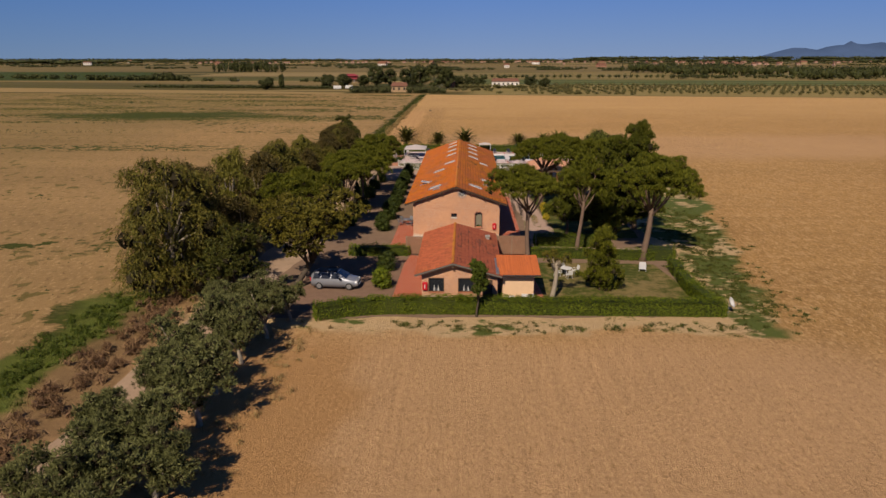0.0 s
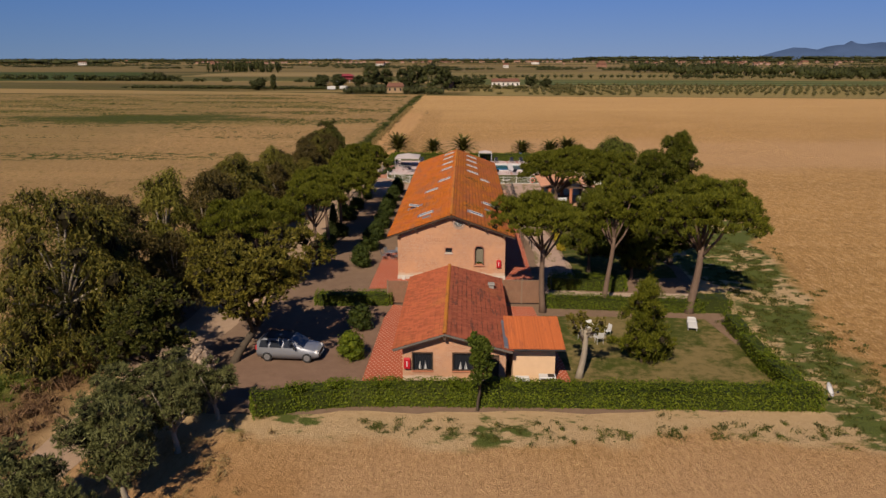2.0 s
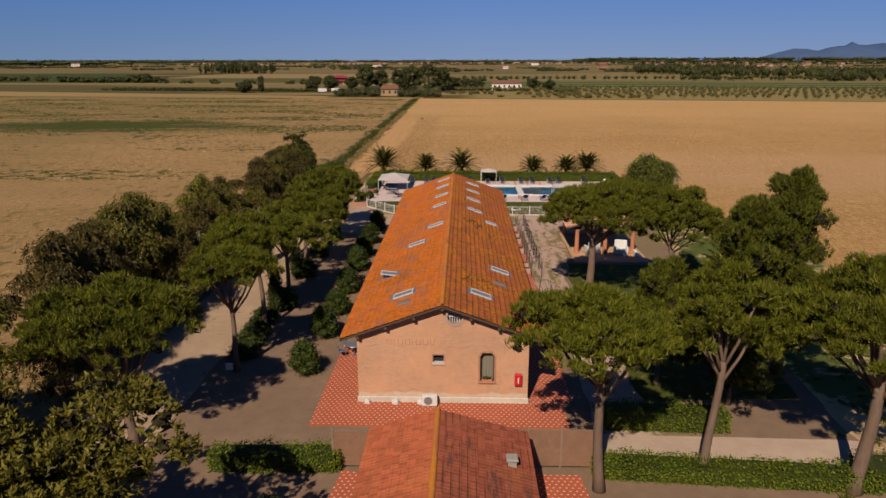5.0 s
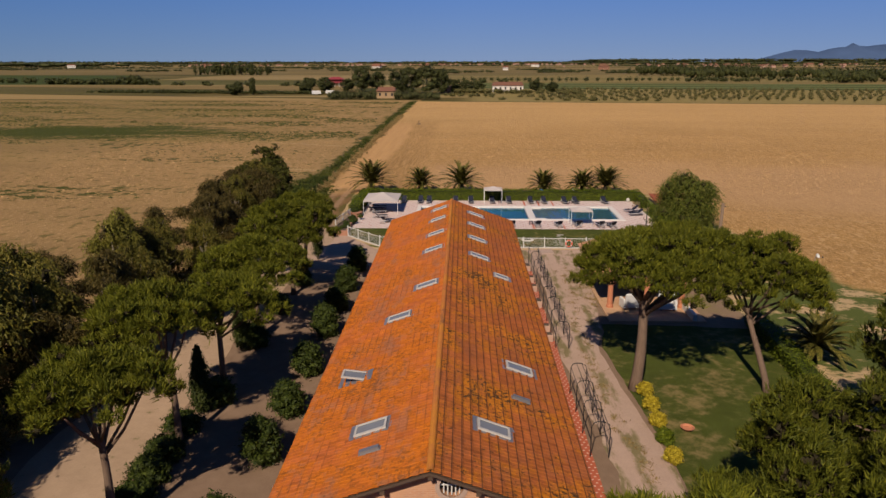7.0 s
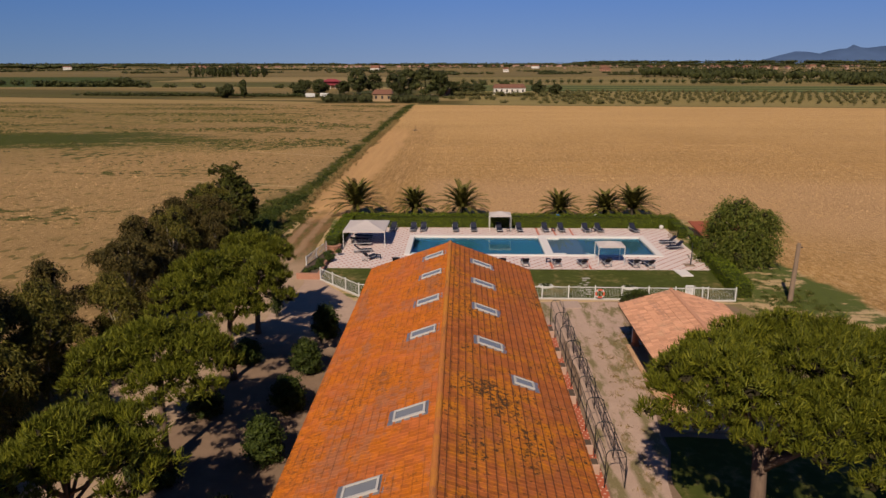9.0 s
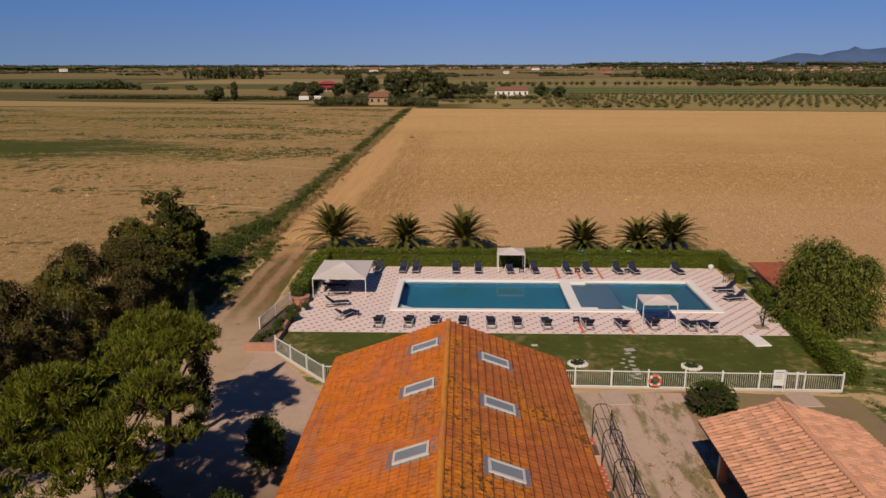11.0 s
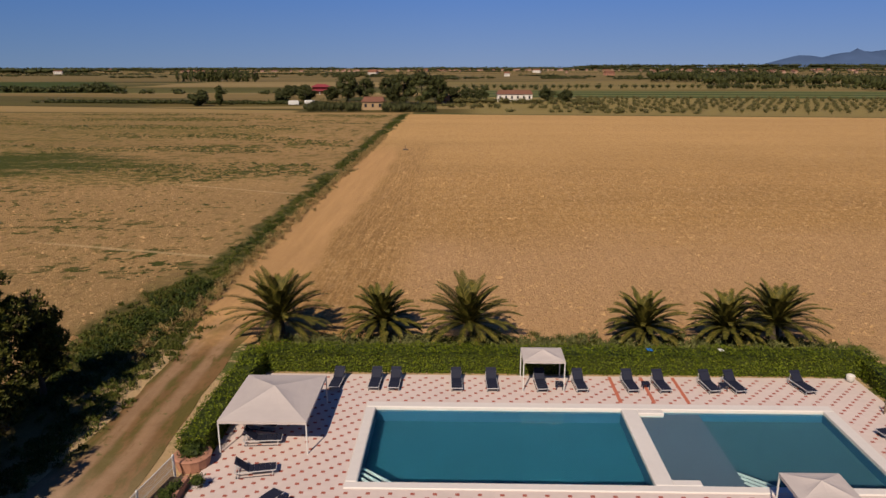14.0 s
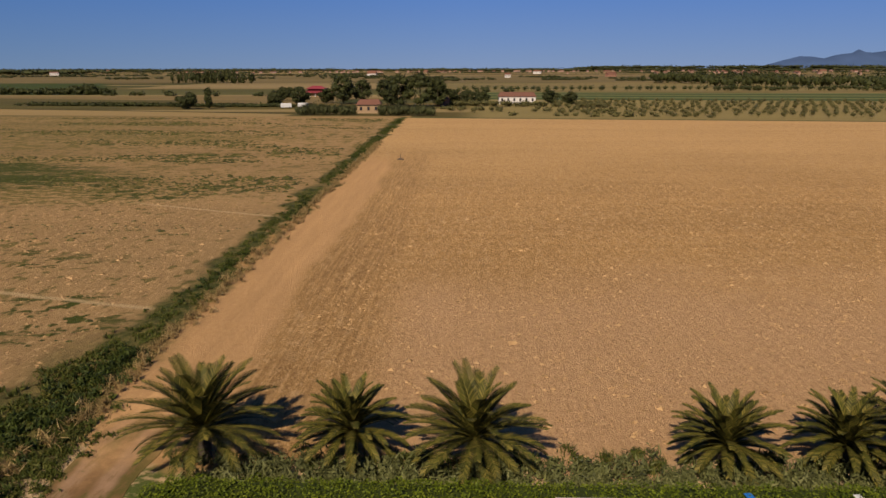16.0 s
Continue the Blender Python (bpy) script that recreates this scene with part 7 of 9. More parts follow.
# olives along the drive
oli = [leafy_tree("olive_tree", -14.3, 47.0, 4.7, 2.1, LEAF_OLIVE, "grey-green olive tree beside the field", "olive tree", 71 + k, 0.26, 0.04, 0.46, 56, 0.21, 0.27, 20, 8, 0.16, BARK_PALE, "olive trees", up=0.6, gaps=0.8) for k in range(3)]
oli[1].matrix_basis, oli[2].matrix_basis = pose(-14.8, 42.6, 0, 0, 0, 40), pose(-15.0, 38.2, 0, 0, 0, 80)
for k, (x, y, sc) in enumerate(((-13.4, 50.4, 0.72), (-14.6, 34.4, 1.0), (-15.2, 30.4, 0.95), (-13.8, 27.0, 0.85), (-16.2, 25.6, 0.9), (-14.2, 22.6, 0.9), (-17.4, 21.2, 0.9), (-17.2, 46.4, 0.85), (-18.6, 49.6, 0.78), (-17.8, 40.2, 0.9), (-17.2, 36.2, 0.85), (-18.2, 31.8, 0.8), (-16.0, 50.4, 0.8), (-16.4, 44.4, 0.95), (-16.9, 28.4, 0.85), (-19.0, 26.6, 0.7))):
    c = copy_thing(oli[k % 3], pose(x, y, 0, 0, 0, 77 * k + 20))
    c.scale = (sc * 1.2, sc * 1.2, sc * 1.12)
# garden shrubs and small trees
leafy_tree("small_tree", 1.0, 51.75, 5.3, 1.2, LEAF_LAUREL, "slim green young tree before the annexe", "tree", 81, 0.3, 0.26, 0.34, 40, 0.17, 0.5, 24, 9, 0.09)
plume_pine("young_pine", 11.9, 58.6, 5.7, 2.1, "bushy young pine on the lawn", 82, 0.1, 0.12, 16, material=LEAF_PINE, cushion=0.42, per=16)
leafy_tree("pollarded_tree", 7.4, 56.2, 4.6, 1.7, LEAF_OAK, "cut-back pale tree with few leafy shoots", "tree", 83, 0.66, 0.5, 0.3, 13, 0.15, 0.5, 18, 8, 0.22, BARK_PALE, lean=(0.5, 0.3), up=0.7)
willow = eucalyptus(25.8, 135.6, 6.4, 3.4, LEAF_WILLOW, "weeping tree with hanging green shoots", 84, 1.6, 0.22, 18, "tree", 0.2)
willow.name = "willow"


def bush(x, y, h, r, material, label, name="shrub", size=0.14, count=110, seed=1, group="", z=0.0):
    t = thing(name, x, y, z, label, "shrub", group)
    n = 16
    c = []
    for k in range(n):
        f = (k + 0.5) / n
        rr = r * 0.62 * math.sin(math.pi * min(0.98, 0.25 + 0.72 * f)) ** 0.7
        q = 2.4 * k
        c.append((rr * math.cos(q), rr * math.sin(q), h * (0.12 + 0.76 * f)))
    part("stem", Shape().tube([(0, 0, -0.05), (0, 0, h * 0.7)], [0.08, 0.03], 6), BARK_DARK, t)
    part("foliage", leaves("foliage", c, (r * 0.52, r * 0.52, h * 0.2), int(count * 1.6), size, material, 0.55, 0.6, -0.2, 0.5, seed, 0.6), None, t)
    return t


bush(-16.0, 55.2, 2.3, 0.85, LEAF_PALE_DRY, "pale dry shrub beside the olive trees", seed=2, size=0.12)
bush(-7.25, 58.6, 2.0, 0.95, LEAF_HEDGE, "clipped green shrub at the parking's edge", seed=3)
bush(-7.4, 63.8, 2.1, 0.95, LEAF_BUSH, "dark rounded shrub at the parking's edge", seed=4)
for k, (x, y) in enumerate(((-9.3, 79.6), (-9.2, 85.5), (-9.1, 90.2), (-9.1, 95.2), (-9.2, 101.4), (-9.3, 106.6), (-9.3, 111.3), (-9.2, 117.0))):
    bush(x - 0.3, y, 2.2 + 0.25 * math.sin(k * 2.1), 0.98, LEAF_BUSH, "dark glossy evergreen shrub beside the house", group="shrubs along the house", seed=5 + k, count=190)
for k, (x, y, h) in enumerate(((-14.1, 82.0, 1.1), (-14.2, 83.8, 1.3), (-14.3, 85.6, 1.2), (-14.4, 88.2, 1.2), (-13.6, 91.4, 1.6), (-13.8, 99.4, 1.8), (-13.9, 105.9, 1.6), (-13.7, 112.7, 1.6))):
    bush(x, y, h, 1.0, LEAF_BUSH, "low rough shrub under the pines", group="shrubs under the pines", seed=25 + k)
for k in range(5):
    bush(10.6 - 0.1 * k, 93.0 - 1.75 * k, 0.8, 0.44, LEAF_YELLOW if k != 3 else LEAF_HEDGE, "bright golden-leaved shrub by the track" if k != 3 else "small green shrub by the track", size=0.12, seed=45 + k, group="golden shrubs")
t = thing("shrub", 13.2, 122.5, 0.0, "large clipped ball-shaped dark shrub by the pergola", "shrub")
part("stem", Shape().tube([(0, 0, -0.05), (0, 0, 0.8)], [0.09, 0.05], 6), BARK_DARK, t)
part("twig_mass", shade_cores([(0, 0, 0.82)], (1.2, 1.2, 0.82), 0.93, 5), None, t, kind="stuff")
part("foliage", sprays("foliage", [(0, 0, 0.82)], (1.3, 1.3, 0.86), 1100, 7, 0.11, 0.5, LEAF_BUSH, 0.3, 0.8, -0.9, 56), None, t)


def cypress(x, y, h, r, seed=1):
    t = thing("cypress", x, y, 0, "dark narrow cypress beside the drive", "cypress", "cypresses")
    c = [(0, 0, h * f) for f in np.linspace(0.12, 0.92, 14)]
    rr = [(r * math.sin(math.pi * min(0.95, 0.3 + 0.62 * f)), r * math.sin(math.pi * min(0.95, 0.3 + 0.62 * f)), h * 0.09) for f in np.linspace(0, 1, 14)]
    part("trunk", Shape().tube([(0, 0, -0.1), (0, 0, h * 0.8)], [0.1, 0.03], 6), BARK_DARK, t)
    part("crown", leaves("crown", c, rr, 420, 0.2, LEAF_CYPRESS, 0.3, 0.3, -1.0, 0.5, seed), None, t)


for k, (x, y, h) in enumerate(((-14.1, 90.2, 4.0), (-13.87, 120.8, 7.2), (-14.6, 99.0, 4.0), (-18.6, 104.0, 4.4))):
    cypress(x, y, h, 0.62, 91 + k)


def palm(x, y, height, reach, seed=1, label="date palm with arching grey-green fronds", z=0.0):
    t = thing("palm_tree", x, y, z, label, "palm tree", "palms behind the pool")
    rng = np.random.default_rng(seed)
    th = height * 0.34
    part("trunk", Shape().tube([(0, 0, -0.1), (0, 0, th * 0.5), (0.03, 0, th)], [0.32, 0.36, 0.28], 10), BARK_DARK, t)
    quads, ribs = [], Shape()
    n = 62
    for k in range(n):
        az = 2.39996 * k + rng.uniform(-0.2, 0.2)
        up = radians(86 - 88 * (k / n) ** 0.9)
        length = reach * rng.uniform(0.8, 1.06)
        p = np.array([0.0, 0.0, th])
        e = up
        pts = []
        steps = 12
        for i in range(steps):
            d = np.array([math.cos(az) * math.cos(e), math.sin(az) * math.cos(e), math.sin(e)])
            pts.append((p.copy(), d))
            p = p + d * length / steps
            e -= radians(1.9 + 5.6 * (i / steps))
        ribs.tube([q for q, _ in pts], [0.03 * (1 - 0.07 * i) for i in range(steps)], 4, caps=False)
        for i in range(1, steps):
            for u in (0.0, 0.2, 0.4, 0.6, 0.8):
                q, d = pts[i]
                q = q + d * length / steps * u
                side = np.cross(d, (0, 0, 1.0))
                side /= np.linalg.norm(side) + 1e-6
                lift = np.cross(side, d)
                f = (i + u) / steps
                ll = 0.5 * math.sin(math.pi * (0.12 + 0.8 * f)) ** 0.7 * reach / 3.2
                for sgn in (-1, 1):
                    a = side * sgn * 0.7 + d * 0.85 + lift * 0.3
                    a = a / np.linalg.norm(a) * ll
                    w = d * 0.029
                    quads += [q - w, q + w, q + a * 0.6 + w * 1.2 - np.array([0, 0, 0.03]), q + a - np.array([0, 0, 0.12 * ll])]
    part("fronds", quads_mesh("fronds", np.array(quads), LEAF_PALM), None, t)
    part("ribs", ribs, LEAF_PALM, t)


for k, (x, y, h, r) in enumerate(((-13.0, 155.6, 4.4, 4.1), (-6.0, 156.2, 3.4, 3.1), (-0.1, 155.2, 4.2, 3.7), (11.7, 155.6, 3.0, 3.0), (17.2, 155.6, 3.2, 3.0), (20.6, 156.0, 3.6, 3.6))):
    palm(x, y, h, r, 101 + k)
palm(22.9, 98.5, 2.6, 2.5, 110, "young palm beside the garden hedge")


# ---- things round the houses ----
def car():
    t = thing("parked_car", -11.3, 58.75, 0.026, "silver family car with a dark roof parked in the shade", "car", turn=-4)
    # half profile across stations along the length: x, sill z, waist z, roof z, half width at waist, half width at roof
    st = [(-2.12, 0.42, 0.86, 0.90, 0.70, 0.60), (-2.02, 0.30, 0.98, 1.30, 0.82, 0.64), (-1.55, 0.24, 1.00, 1.52, 0.86, 0.66), (-0.6, 0.22, 0.98, 1.56, 0.88, 0.67), (0.25, 0.22, 0.96, 1.50, 0.88, 0.66), (0.72, 0.22, 0.95, 1.24, 0.87, 0.68), (1.1, 0.22, 0.94, 0.99, 0.86, 0.74), (1.75, 0.26, 0.82, 0.86, 0.82, 0.68), (2.08, 0.34, 0.66, 0.70, 0.70, 0.55)]
    body, verts, faces = Shape(), [], []
    for x, s, w, r, hw, hr in st:
        verts += [(x, -hw * 0.93, s), (x, -hw, (s + w) / 2), (x, -hw * 0.98, w), (x, -hr, r), (x, 0, r + 0.03), (x, hr, r), (x, hw * 0.98, w), (x, hw, (s + w) / 2), (x, hw * 0.93, s)]
    m = 9
    for i in range(len(st) - 1):
        faces += [(i * m + k, i * m + k + 1, (i + 1) * m + k + 1, (i + 1) * m + k) for k in range(m - 1)]
        faces.append((i * m + m - 1, i * m, (i + 1) * m, (i + 1) * m + m - 1))
    faces += [tuple(range(m)), tuple(range((len(st) - 1) * m + m - 1, (len(st) - 1) * m - 1, -1))]
    body.add(verts, faces)
    part("body", body, SILVER, t, "silver painted body", smooth=True)
    for sgn in (-1, 1):
        for x0, x1 in ((-1.85, -1.25), (-1.15, -0.35), (-0.25, 0.62)):
            part("side_window", Shape().add([(x0, sgn * 0.89, 1.02), (x1, sgn * 0.89, 1.0), (min(x1, 0.3), sgn * 0.735, 1.44), (x0 + 0.1, sgn * 0.735, 1.44), (x0, sgn * 0.86, 1.02), (x1, sgn * 0.86, 1.0), (min(x1, 0.3), sgn * 0.68, 1.44), (x0 + 0.1, sgn * 0.68, 1.44)], [(0, 1, 2, 3), (4, 5, 6, 7), (0, 1, 5, 4), (1, 2, 6, 5), (2, 3, 7, 6), (3, 0, 4, 7)]), GLASS, t)
        part("headlight", Shape().soft_box(1.72, 2.02, sgn * 0.62 - 0.12, sgn * 0.62 + 0.12, 0.64, 0.80, 0.05), WHITE, t)
        part("tail_light", Shape().soft_box(-2.13, -1.98, sgn * 0.68 - 0.09, sgn * 0.68 + 0.09, 0.74, 1.05, 0.03), RED, t)
        part("mirror", Shape().soft_box(0.5, 0.66, sgn * 0.98 - 0.09, sgn * 0.98 + 0.09, 0.98, 1.12, 0.03), BLACK, t)
        for x in (-1.35, 1.32):
            w = part("wheel", Shape().lathe([(0.2, -0.1), (0.31, -0.1), (0.325, -0.05), (0.325, 0.05), (0.31, 0.1), (0.2, 0.1)], 20), TYRE, t, at=pose(x, sgn * 0.78, 0.325, 90))
            part("rim", Shape().lathe([(0.21, -0.105), (0.19, -0.112), (0.05, -0.108), (0.04, 0.108), (0.19, 0.112), (0.21, 0.105)], 14), GREY_METAL, w)
    part("windscreen", Shape().add([(0.32, -0.62, 1.50), (1.06, -0.74, 1.02), (1.06, 0.74, 1.02), (0.32, 0.62, 1.50), (0.34, -0.62, 1.525), (1.08, -0.74, 1.045), (1.08, 0.74, 1.045), (0.34, 0.62, 1.525)], [(4, 5, 6, 7), (0, 3, 2, 1), (0, 1, 5, 4), (2, 3, 7, 6), (1, 2, 6, 5), (3, 0, 4, 7)]), GLASS, t)
    part("rear_window", Shape().add([(-2.06, -0.58, 1.02), (-1.72, -0.56, 1.48), (-1.72, 0.56, 1.48), (-2.06, 0.58, 1.02), (-2.09, -0.58, 1.03), (-1.75, -0.56, 1.5), (-1.75, 0.56, 1.5), (-2.09, 0.58, 1.03)], [(7, 6, 5, 4), (0, 1, 2, 3), (0, 4, 5, 1), (2, 6, 7, 3), (1, 5, 6, 2), (3, 7, 4, 0)]), GLASS, t)
    part("roof_panel", Shape().add([(-1.55, -0.6, 1.56), (0.22, -0.6, 1.545), (0.22, 0.6, 1.545), (-1.55, 0.6, 1.56), (-1.55, -0.6, 1.59), (0.22, -0.6, 1.575), (0.22, 0.6, 1.575), (-1.55, 0.6, 1.59)], [(4, 5, 6, 7), (3, 2, 1, 0), (0, 1, 5, 4), (1, 2, 6, 5), (2, 3, 7, 6), (3, 0, 4, 7)]), BLACK, t, "black glass roof")
    for sgn in (-1, 1):
        part("roof_rail", Shape().tube([(-1.5, sgn * 0.62, 1.6), (0.1, sgn * 0.62, 1.6)], 0.02, 6), DARK_METAL, t)
    part("grille", Shape().soft_box(1.95, 2.1, -0.35, 0.35, 0.46, 0.62, 0.03), BLACK, t)


car()


def fire_box(x, y, z):
    t = thing("fire_hose_box", x, y, z, "red enamelled fire hose box on the brick wall", "fire box", "fire boxes")
    part("case", Shape().soft_box(-0.2, 0.2, -0.2, 0.0, 0, 0.68, 0.05), RED, t)
    part("door", Shape().soft_box(-0.17, 0.17, -0.215, -0.2, 0.04, 0.62, 0.004), RED, t)
    part("writing", Shape().box(-0.03, 0.03, -0.219, -0.215, 0.15, 0.5), WHITE, t)


fire_box(-3.22, 54.9, 1.15)
fire_box(3.3, 76.0, 1.2)


def ac_unit(x, y, turn=0.0):
    t = thing("air_conditioner", x, y, 0.05, "white outdoor air conditioner by the wall", "air conditioner", "air conditioners", turn)
    part("case", Shape().soft_box(-0.42, 0.42, -0.16, 0.16, 0.06, 0.66, 0.02), WHITE, t)
    part("grille", Shape().lathe([(0.24, 0), (0.24, 0.01), (0.05, 0.015)], 18), GREY_METAL, t, at=pose(-0.08, -0.16, 0.36, 90))
    for k in (-0.3, 0.3):
        part("foot", Shape().box(k - 0.04, k + 0.04, -0.15, 0.15, 0, 0.06), GREY_METAL, t)


ac_unit(3.75, 54.75)
ac_unit(-1.65, 75.55)


def work_bench(x, y):
    t = thing("sink_stand", x, y, 0.05, "white sink stand with a dark basin outside the lean-to", "sink")
    part("top", Shape().soft_box(-0.5, 0.5, -0.28, 0.28, 0.72, 0.8, 0.02), WHITE, t)
    part("basin", Shape().soft_box(0.02, 0.42, -0.2, 0.2, 0.8, 0.82, 0.01), BLACK, t)
    for a in (-0.45, 0.45):
        for b in (-0.22, 0.22):
            part("leg", Shape().box(a - 0.025, a + 0.025, b - 0.025, b + 0.025, 0, 0.72), WHITE, t)
    part("lower_shelf", Shape().box(-0.44, 0.44, -0.22, 0.22, 0.25, 0.28), GREY_METAL, t)


work_bench(5.25, 54.65)


def reed_screen(x0, x1, y, height, label):
    t = thing("reed_screen", (x0 + x1) / 2, y, 0.03, label, "screen", "reed screens")
    w = (x1 - x0) / 2
    n = max(1, round(2 * w / 1.6))
    for k in range(n + 1):
        q = -w + 2 * w * k / n
        part("post", Shape().soft_box(q - 0.05, q + 0.05, -0.05, 0.05, 0, height + 0.05, 0.02), WOOD, t)
    for k in range(n):
        a, b = -w + 2 * w * k / n + 0.05, -w + 2 * w * (k + 1) / n - 0.05
        p = Shape()
        for i in range(24):
            q = a + (b - a) * (i + 0.5) / 24
            p.box(q - (b - a) / 52, q + (b - a) / 52, -0.012, 0.012, 0.12, height - 0.08)
        part("mat", p, REED, t, "brown reed matting")
        part("rail", Shape().box(a, b, 0.012, 0.05, height - 0.14, height - 0.06), WOOD, t)
        part("rail", Shape().box(a, b, 0.012, 0.05, 0.95, 1.02), WOOD, t)


reed_screen(-5.95, -4.1, 69.3, 2.0, "brown reed screen beside the annexe")
reed_screen(3.3, 6.4, 69.5, 2.1, "long brown reed screen behind the annexe")


def garden_table(x, y, turn=0.0, mat=GREY_METAL):
    t = thing("garden_table", x, y, 0.05, "round grey garden table", "table", turn=turn)
    part("tabletop", Shape().lathe([(0.5, 0.70), (0.52, 0.72), (0.5, 0.745)], 20), mat, t)
    part("pedestal", Shape().tube([(0, 0, 0.03), (0, 0, 0.7)], 0.04, 8), mat, t)
    for q in (0, 90, 180, 270):
        part("foot", Shape().tube([(0, 0, 0.06), (0.32 * math.cos(radians(q)), 0.32 * math.sin(radians(q)), 0.02)], 0.02, 6), mat, t)


def garden_chair(x, y, turn, z=0.05, mat=GREY_METAL, label="grey metal garden chair"):
    t = thing("garden_chair", x, y, z, label, "chair", "garden chairs", turn)
    part("seat", Shape().soft_box(-0.23, 0.23, -0.23, 0.23, 0.42, 0.46, 0.015), mat, t)
    part("backrest", Shape().soft_box(-0.22, 0.22, 0.0, 0.035, 0.0, 0.45, 0.015, pose(0, 0.22, 0.46, -12)), mat, t)
    for a in (-0.2, 0.2):
        for b in (-0.2, 0.2):
            part("leg", Shape().tube([(a * 1.1, b * 1.1, 0), (a, b, 0.42)], 0.016, 6), mat, t)
        part("armrest", Shape().tube([(a * 1.15, -0.2, 0.64), (a * 1.15, 0.24, 0.66)], 0.018, 6).tube([(a * 1.15, -0.18, 0.44), (a * 1.15, -0.2, 0.64)], 0.014, 6), mat, t)


garden_table(-6.95, 82.4)
for k, (dx, dy) in enumerate(((-0.75, -0.3), (0.6, -0.6), (0.35, 0.75), (-0.55, 0.7))):
    garden_chair(-6.95 + dx, 82.4 + dy, math.degrees(math.atan2(dy, dx)) - 90)


def awning_frame(y0, y1, bays):
    """Dark iron arbour along the paving: hoops joined by long rails."""
    t = thing("iron_arbour", 0, 0, 0, "long dark iron arbour frame beside the house", "arbour", "iron arbours")
    xa, xb, h = 6.3, 7.2, 1.95
    arch = [(xa, 0.0), (xa, 1.7), (xa + 0.1, 1.88), (xa + 0.3, h), (xb - 0.3, h - 0.02), (xb - 0.06, 1.8), (xb, 1.5), (xb, 0.0)]
    for k in range(bays + 1):
        y = y0 + (y1 - y0) * k / bays
        part("hoop", Shape().tube([(x, y, z) for x, z in arch], 0.026, 6), DARK_METAL, t)
    for x, z in ((xa, 1.0), (xa, 1.7), (xa + 0.3, h), (xb - 0.3, h - 0.02), (xb, 1.5), (xb, 0.8)):
        part("rail", Shape().tube([(x, y0, z), (x, y1, z)], 0.018, 5), DARK_METAL, t)
    for k in range(bays):
        a, b = y0 + (y1 - y0) * k / bays, y0 + (y1 - y0) * (k + 1) / bays
        part("brace", Shape().tube([(xb, a, 0.0), (xb, b, 1.6)], 0.012, 5), DARK_METAL, t)
        part("brace", Shape().tube([(xb, b, 0.0), (xb, a, 1.6)], 0.012, 5), DARK_METAL, t)


awning_frame(86.3, 93.0, 3)
awning_frame(99.6, 119.6, 8)


def planter_box(x, y, z, w, d, h, label):
    t = thing("planter_box", x, y, z, label, "planter", "planters along the wall")
    part("box", Shape().soft_box(-w, w, -d, d, 0, h, 0.03), PINK_PLASTER, t)
    part("soil", Shape().box(-w + 0.06, w - 0.06, -d + 0.06, d - 0.06, h, h + 0.012), SOIL_DARK, t)


for y, dd in ((102.6, 0.3), (100.9, 0.3), (107.9, 0.45), (111.6, 0.35), (114.0, 0.35), (117.6, 0.5)):
    planter_box(5.95, y, 0.05, 0.32, dd, 0.5, "pale plastered planter against the house wall")


def pergola():
    t = thing("pergola", 0, 0, 0, "open garden pavilion with a clay tile roof on round columns", "pavilion")
    x0, x1, y0, y1, rx, rz, ez = 10.35, 17.2, 107.0, 116.4, 13.75, 3.8, 2.8
    part("floor_slab", Shape().soft_box(10.9, 18.0, 104.6, 116.0, 0, 0.12, 0.02), PAVILION_FLOOR, t, "tan clay floor")
    for x in (11.5, 14.3, 17.0):
        for y in (107.6, 115.8):
            part("column", Shape().lathe([(0.27, 0.12), (0.27, 0.3), (0.22, 0.34), (0.2, 2.35), (0.26, 2.4), (0.26, 2.55)], 14, x, y), TERRACOTTA, t, "terracotta column")
    for y in (107.6, 115.8):
        part("beam", Shape().box(x0 + 0.3, x1 - 0.3, y - 0.12, y + 0.12, 2.55, 2.8), WOOD_DARK, t)
    for x in (11.5, 14.3, 17.0):
        part("beam", Shape().box(x - 0.1, x + 0.1, 107.7, 115.7, 2.56, 2.78), WOOD_DARK, t)
    part("back_wall", Shape().box(11.3, 17.2, 115.9, 116.1, 0.12, 2.5), WHITE_WALL, t)
    for ex in (x0, x1):
        roof = part("roof_slope", under_slope((rx, rz), (ex, ez), y0, y1), WOOD_DARK, t, "pale clay tile slope")
        barrel_slope(roof, (rx, rz + 0.02), (ex, ez + 0.02), y0, y1, TILE_P)
    ridge_caps(t, rx, rz + 0.06, y0, y1, TILE_P)
    part("low_wall", Shape().soft_box(17.0, 17.3, 104.7, 107.4, 0.12, 0.6, 0.03), WHITE_WALL, t)
    for x, y, a in ((13.0, 107.4, 10), (15.8, 107.2, 172)):
        c = thing("armchair", x, y, 0.12, "large white wicker armchair at the pavilion", "chair", "armchairs", a + 180)
        c.scale = (1.25, 1.25, 1.25)
        part("seat", Shape().soft_box(-0.42, 0.42, -0.4, 0.3, 0.1, 0.45, 0.06), WHITE, c)
        part("backrest", Shape().soft_box(-0.48, 0.48, 0.0, 0.14, 0.0, 0.8, 0.06, pose(0, 0.3, 0.3, -8)), WHITE, c)
        for s in (-1, 1):
            part("armrest", Shape().soft_box(s * 0.46 - 0.08, s * 0.46 + 0.08, -0.38, 0.34, 0.1, 0.68, 0.05), WHITE, c)
            for b in (-0.32, 0.25):
                part("leg", Shape().box(s * 0.38 - 0.03, s * 0.38 + 0.03, b - 0.03, b + 0.03, 0, 0.1), WOOD_DARK, c)


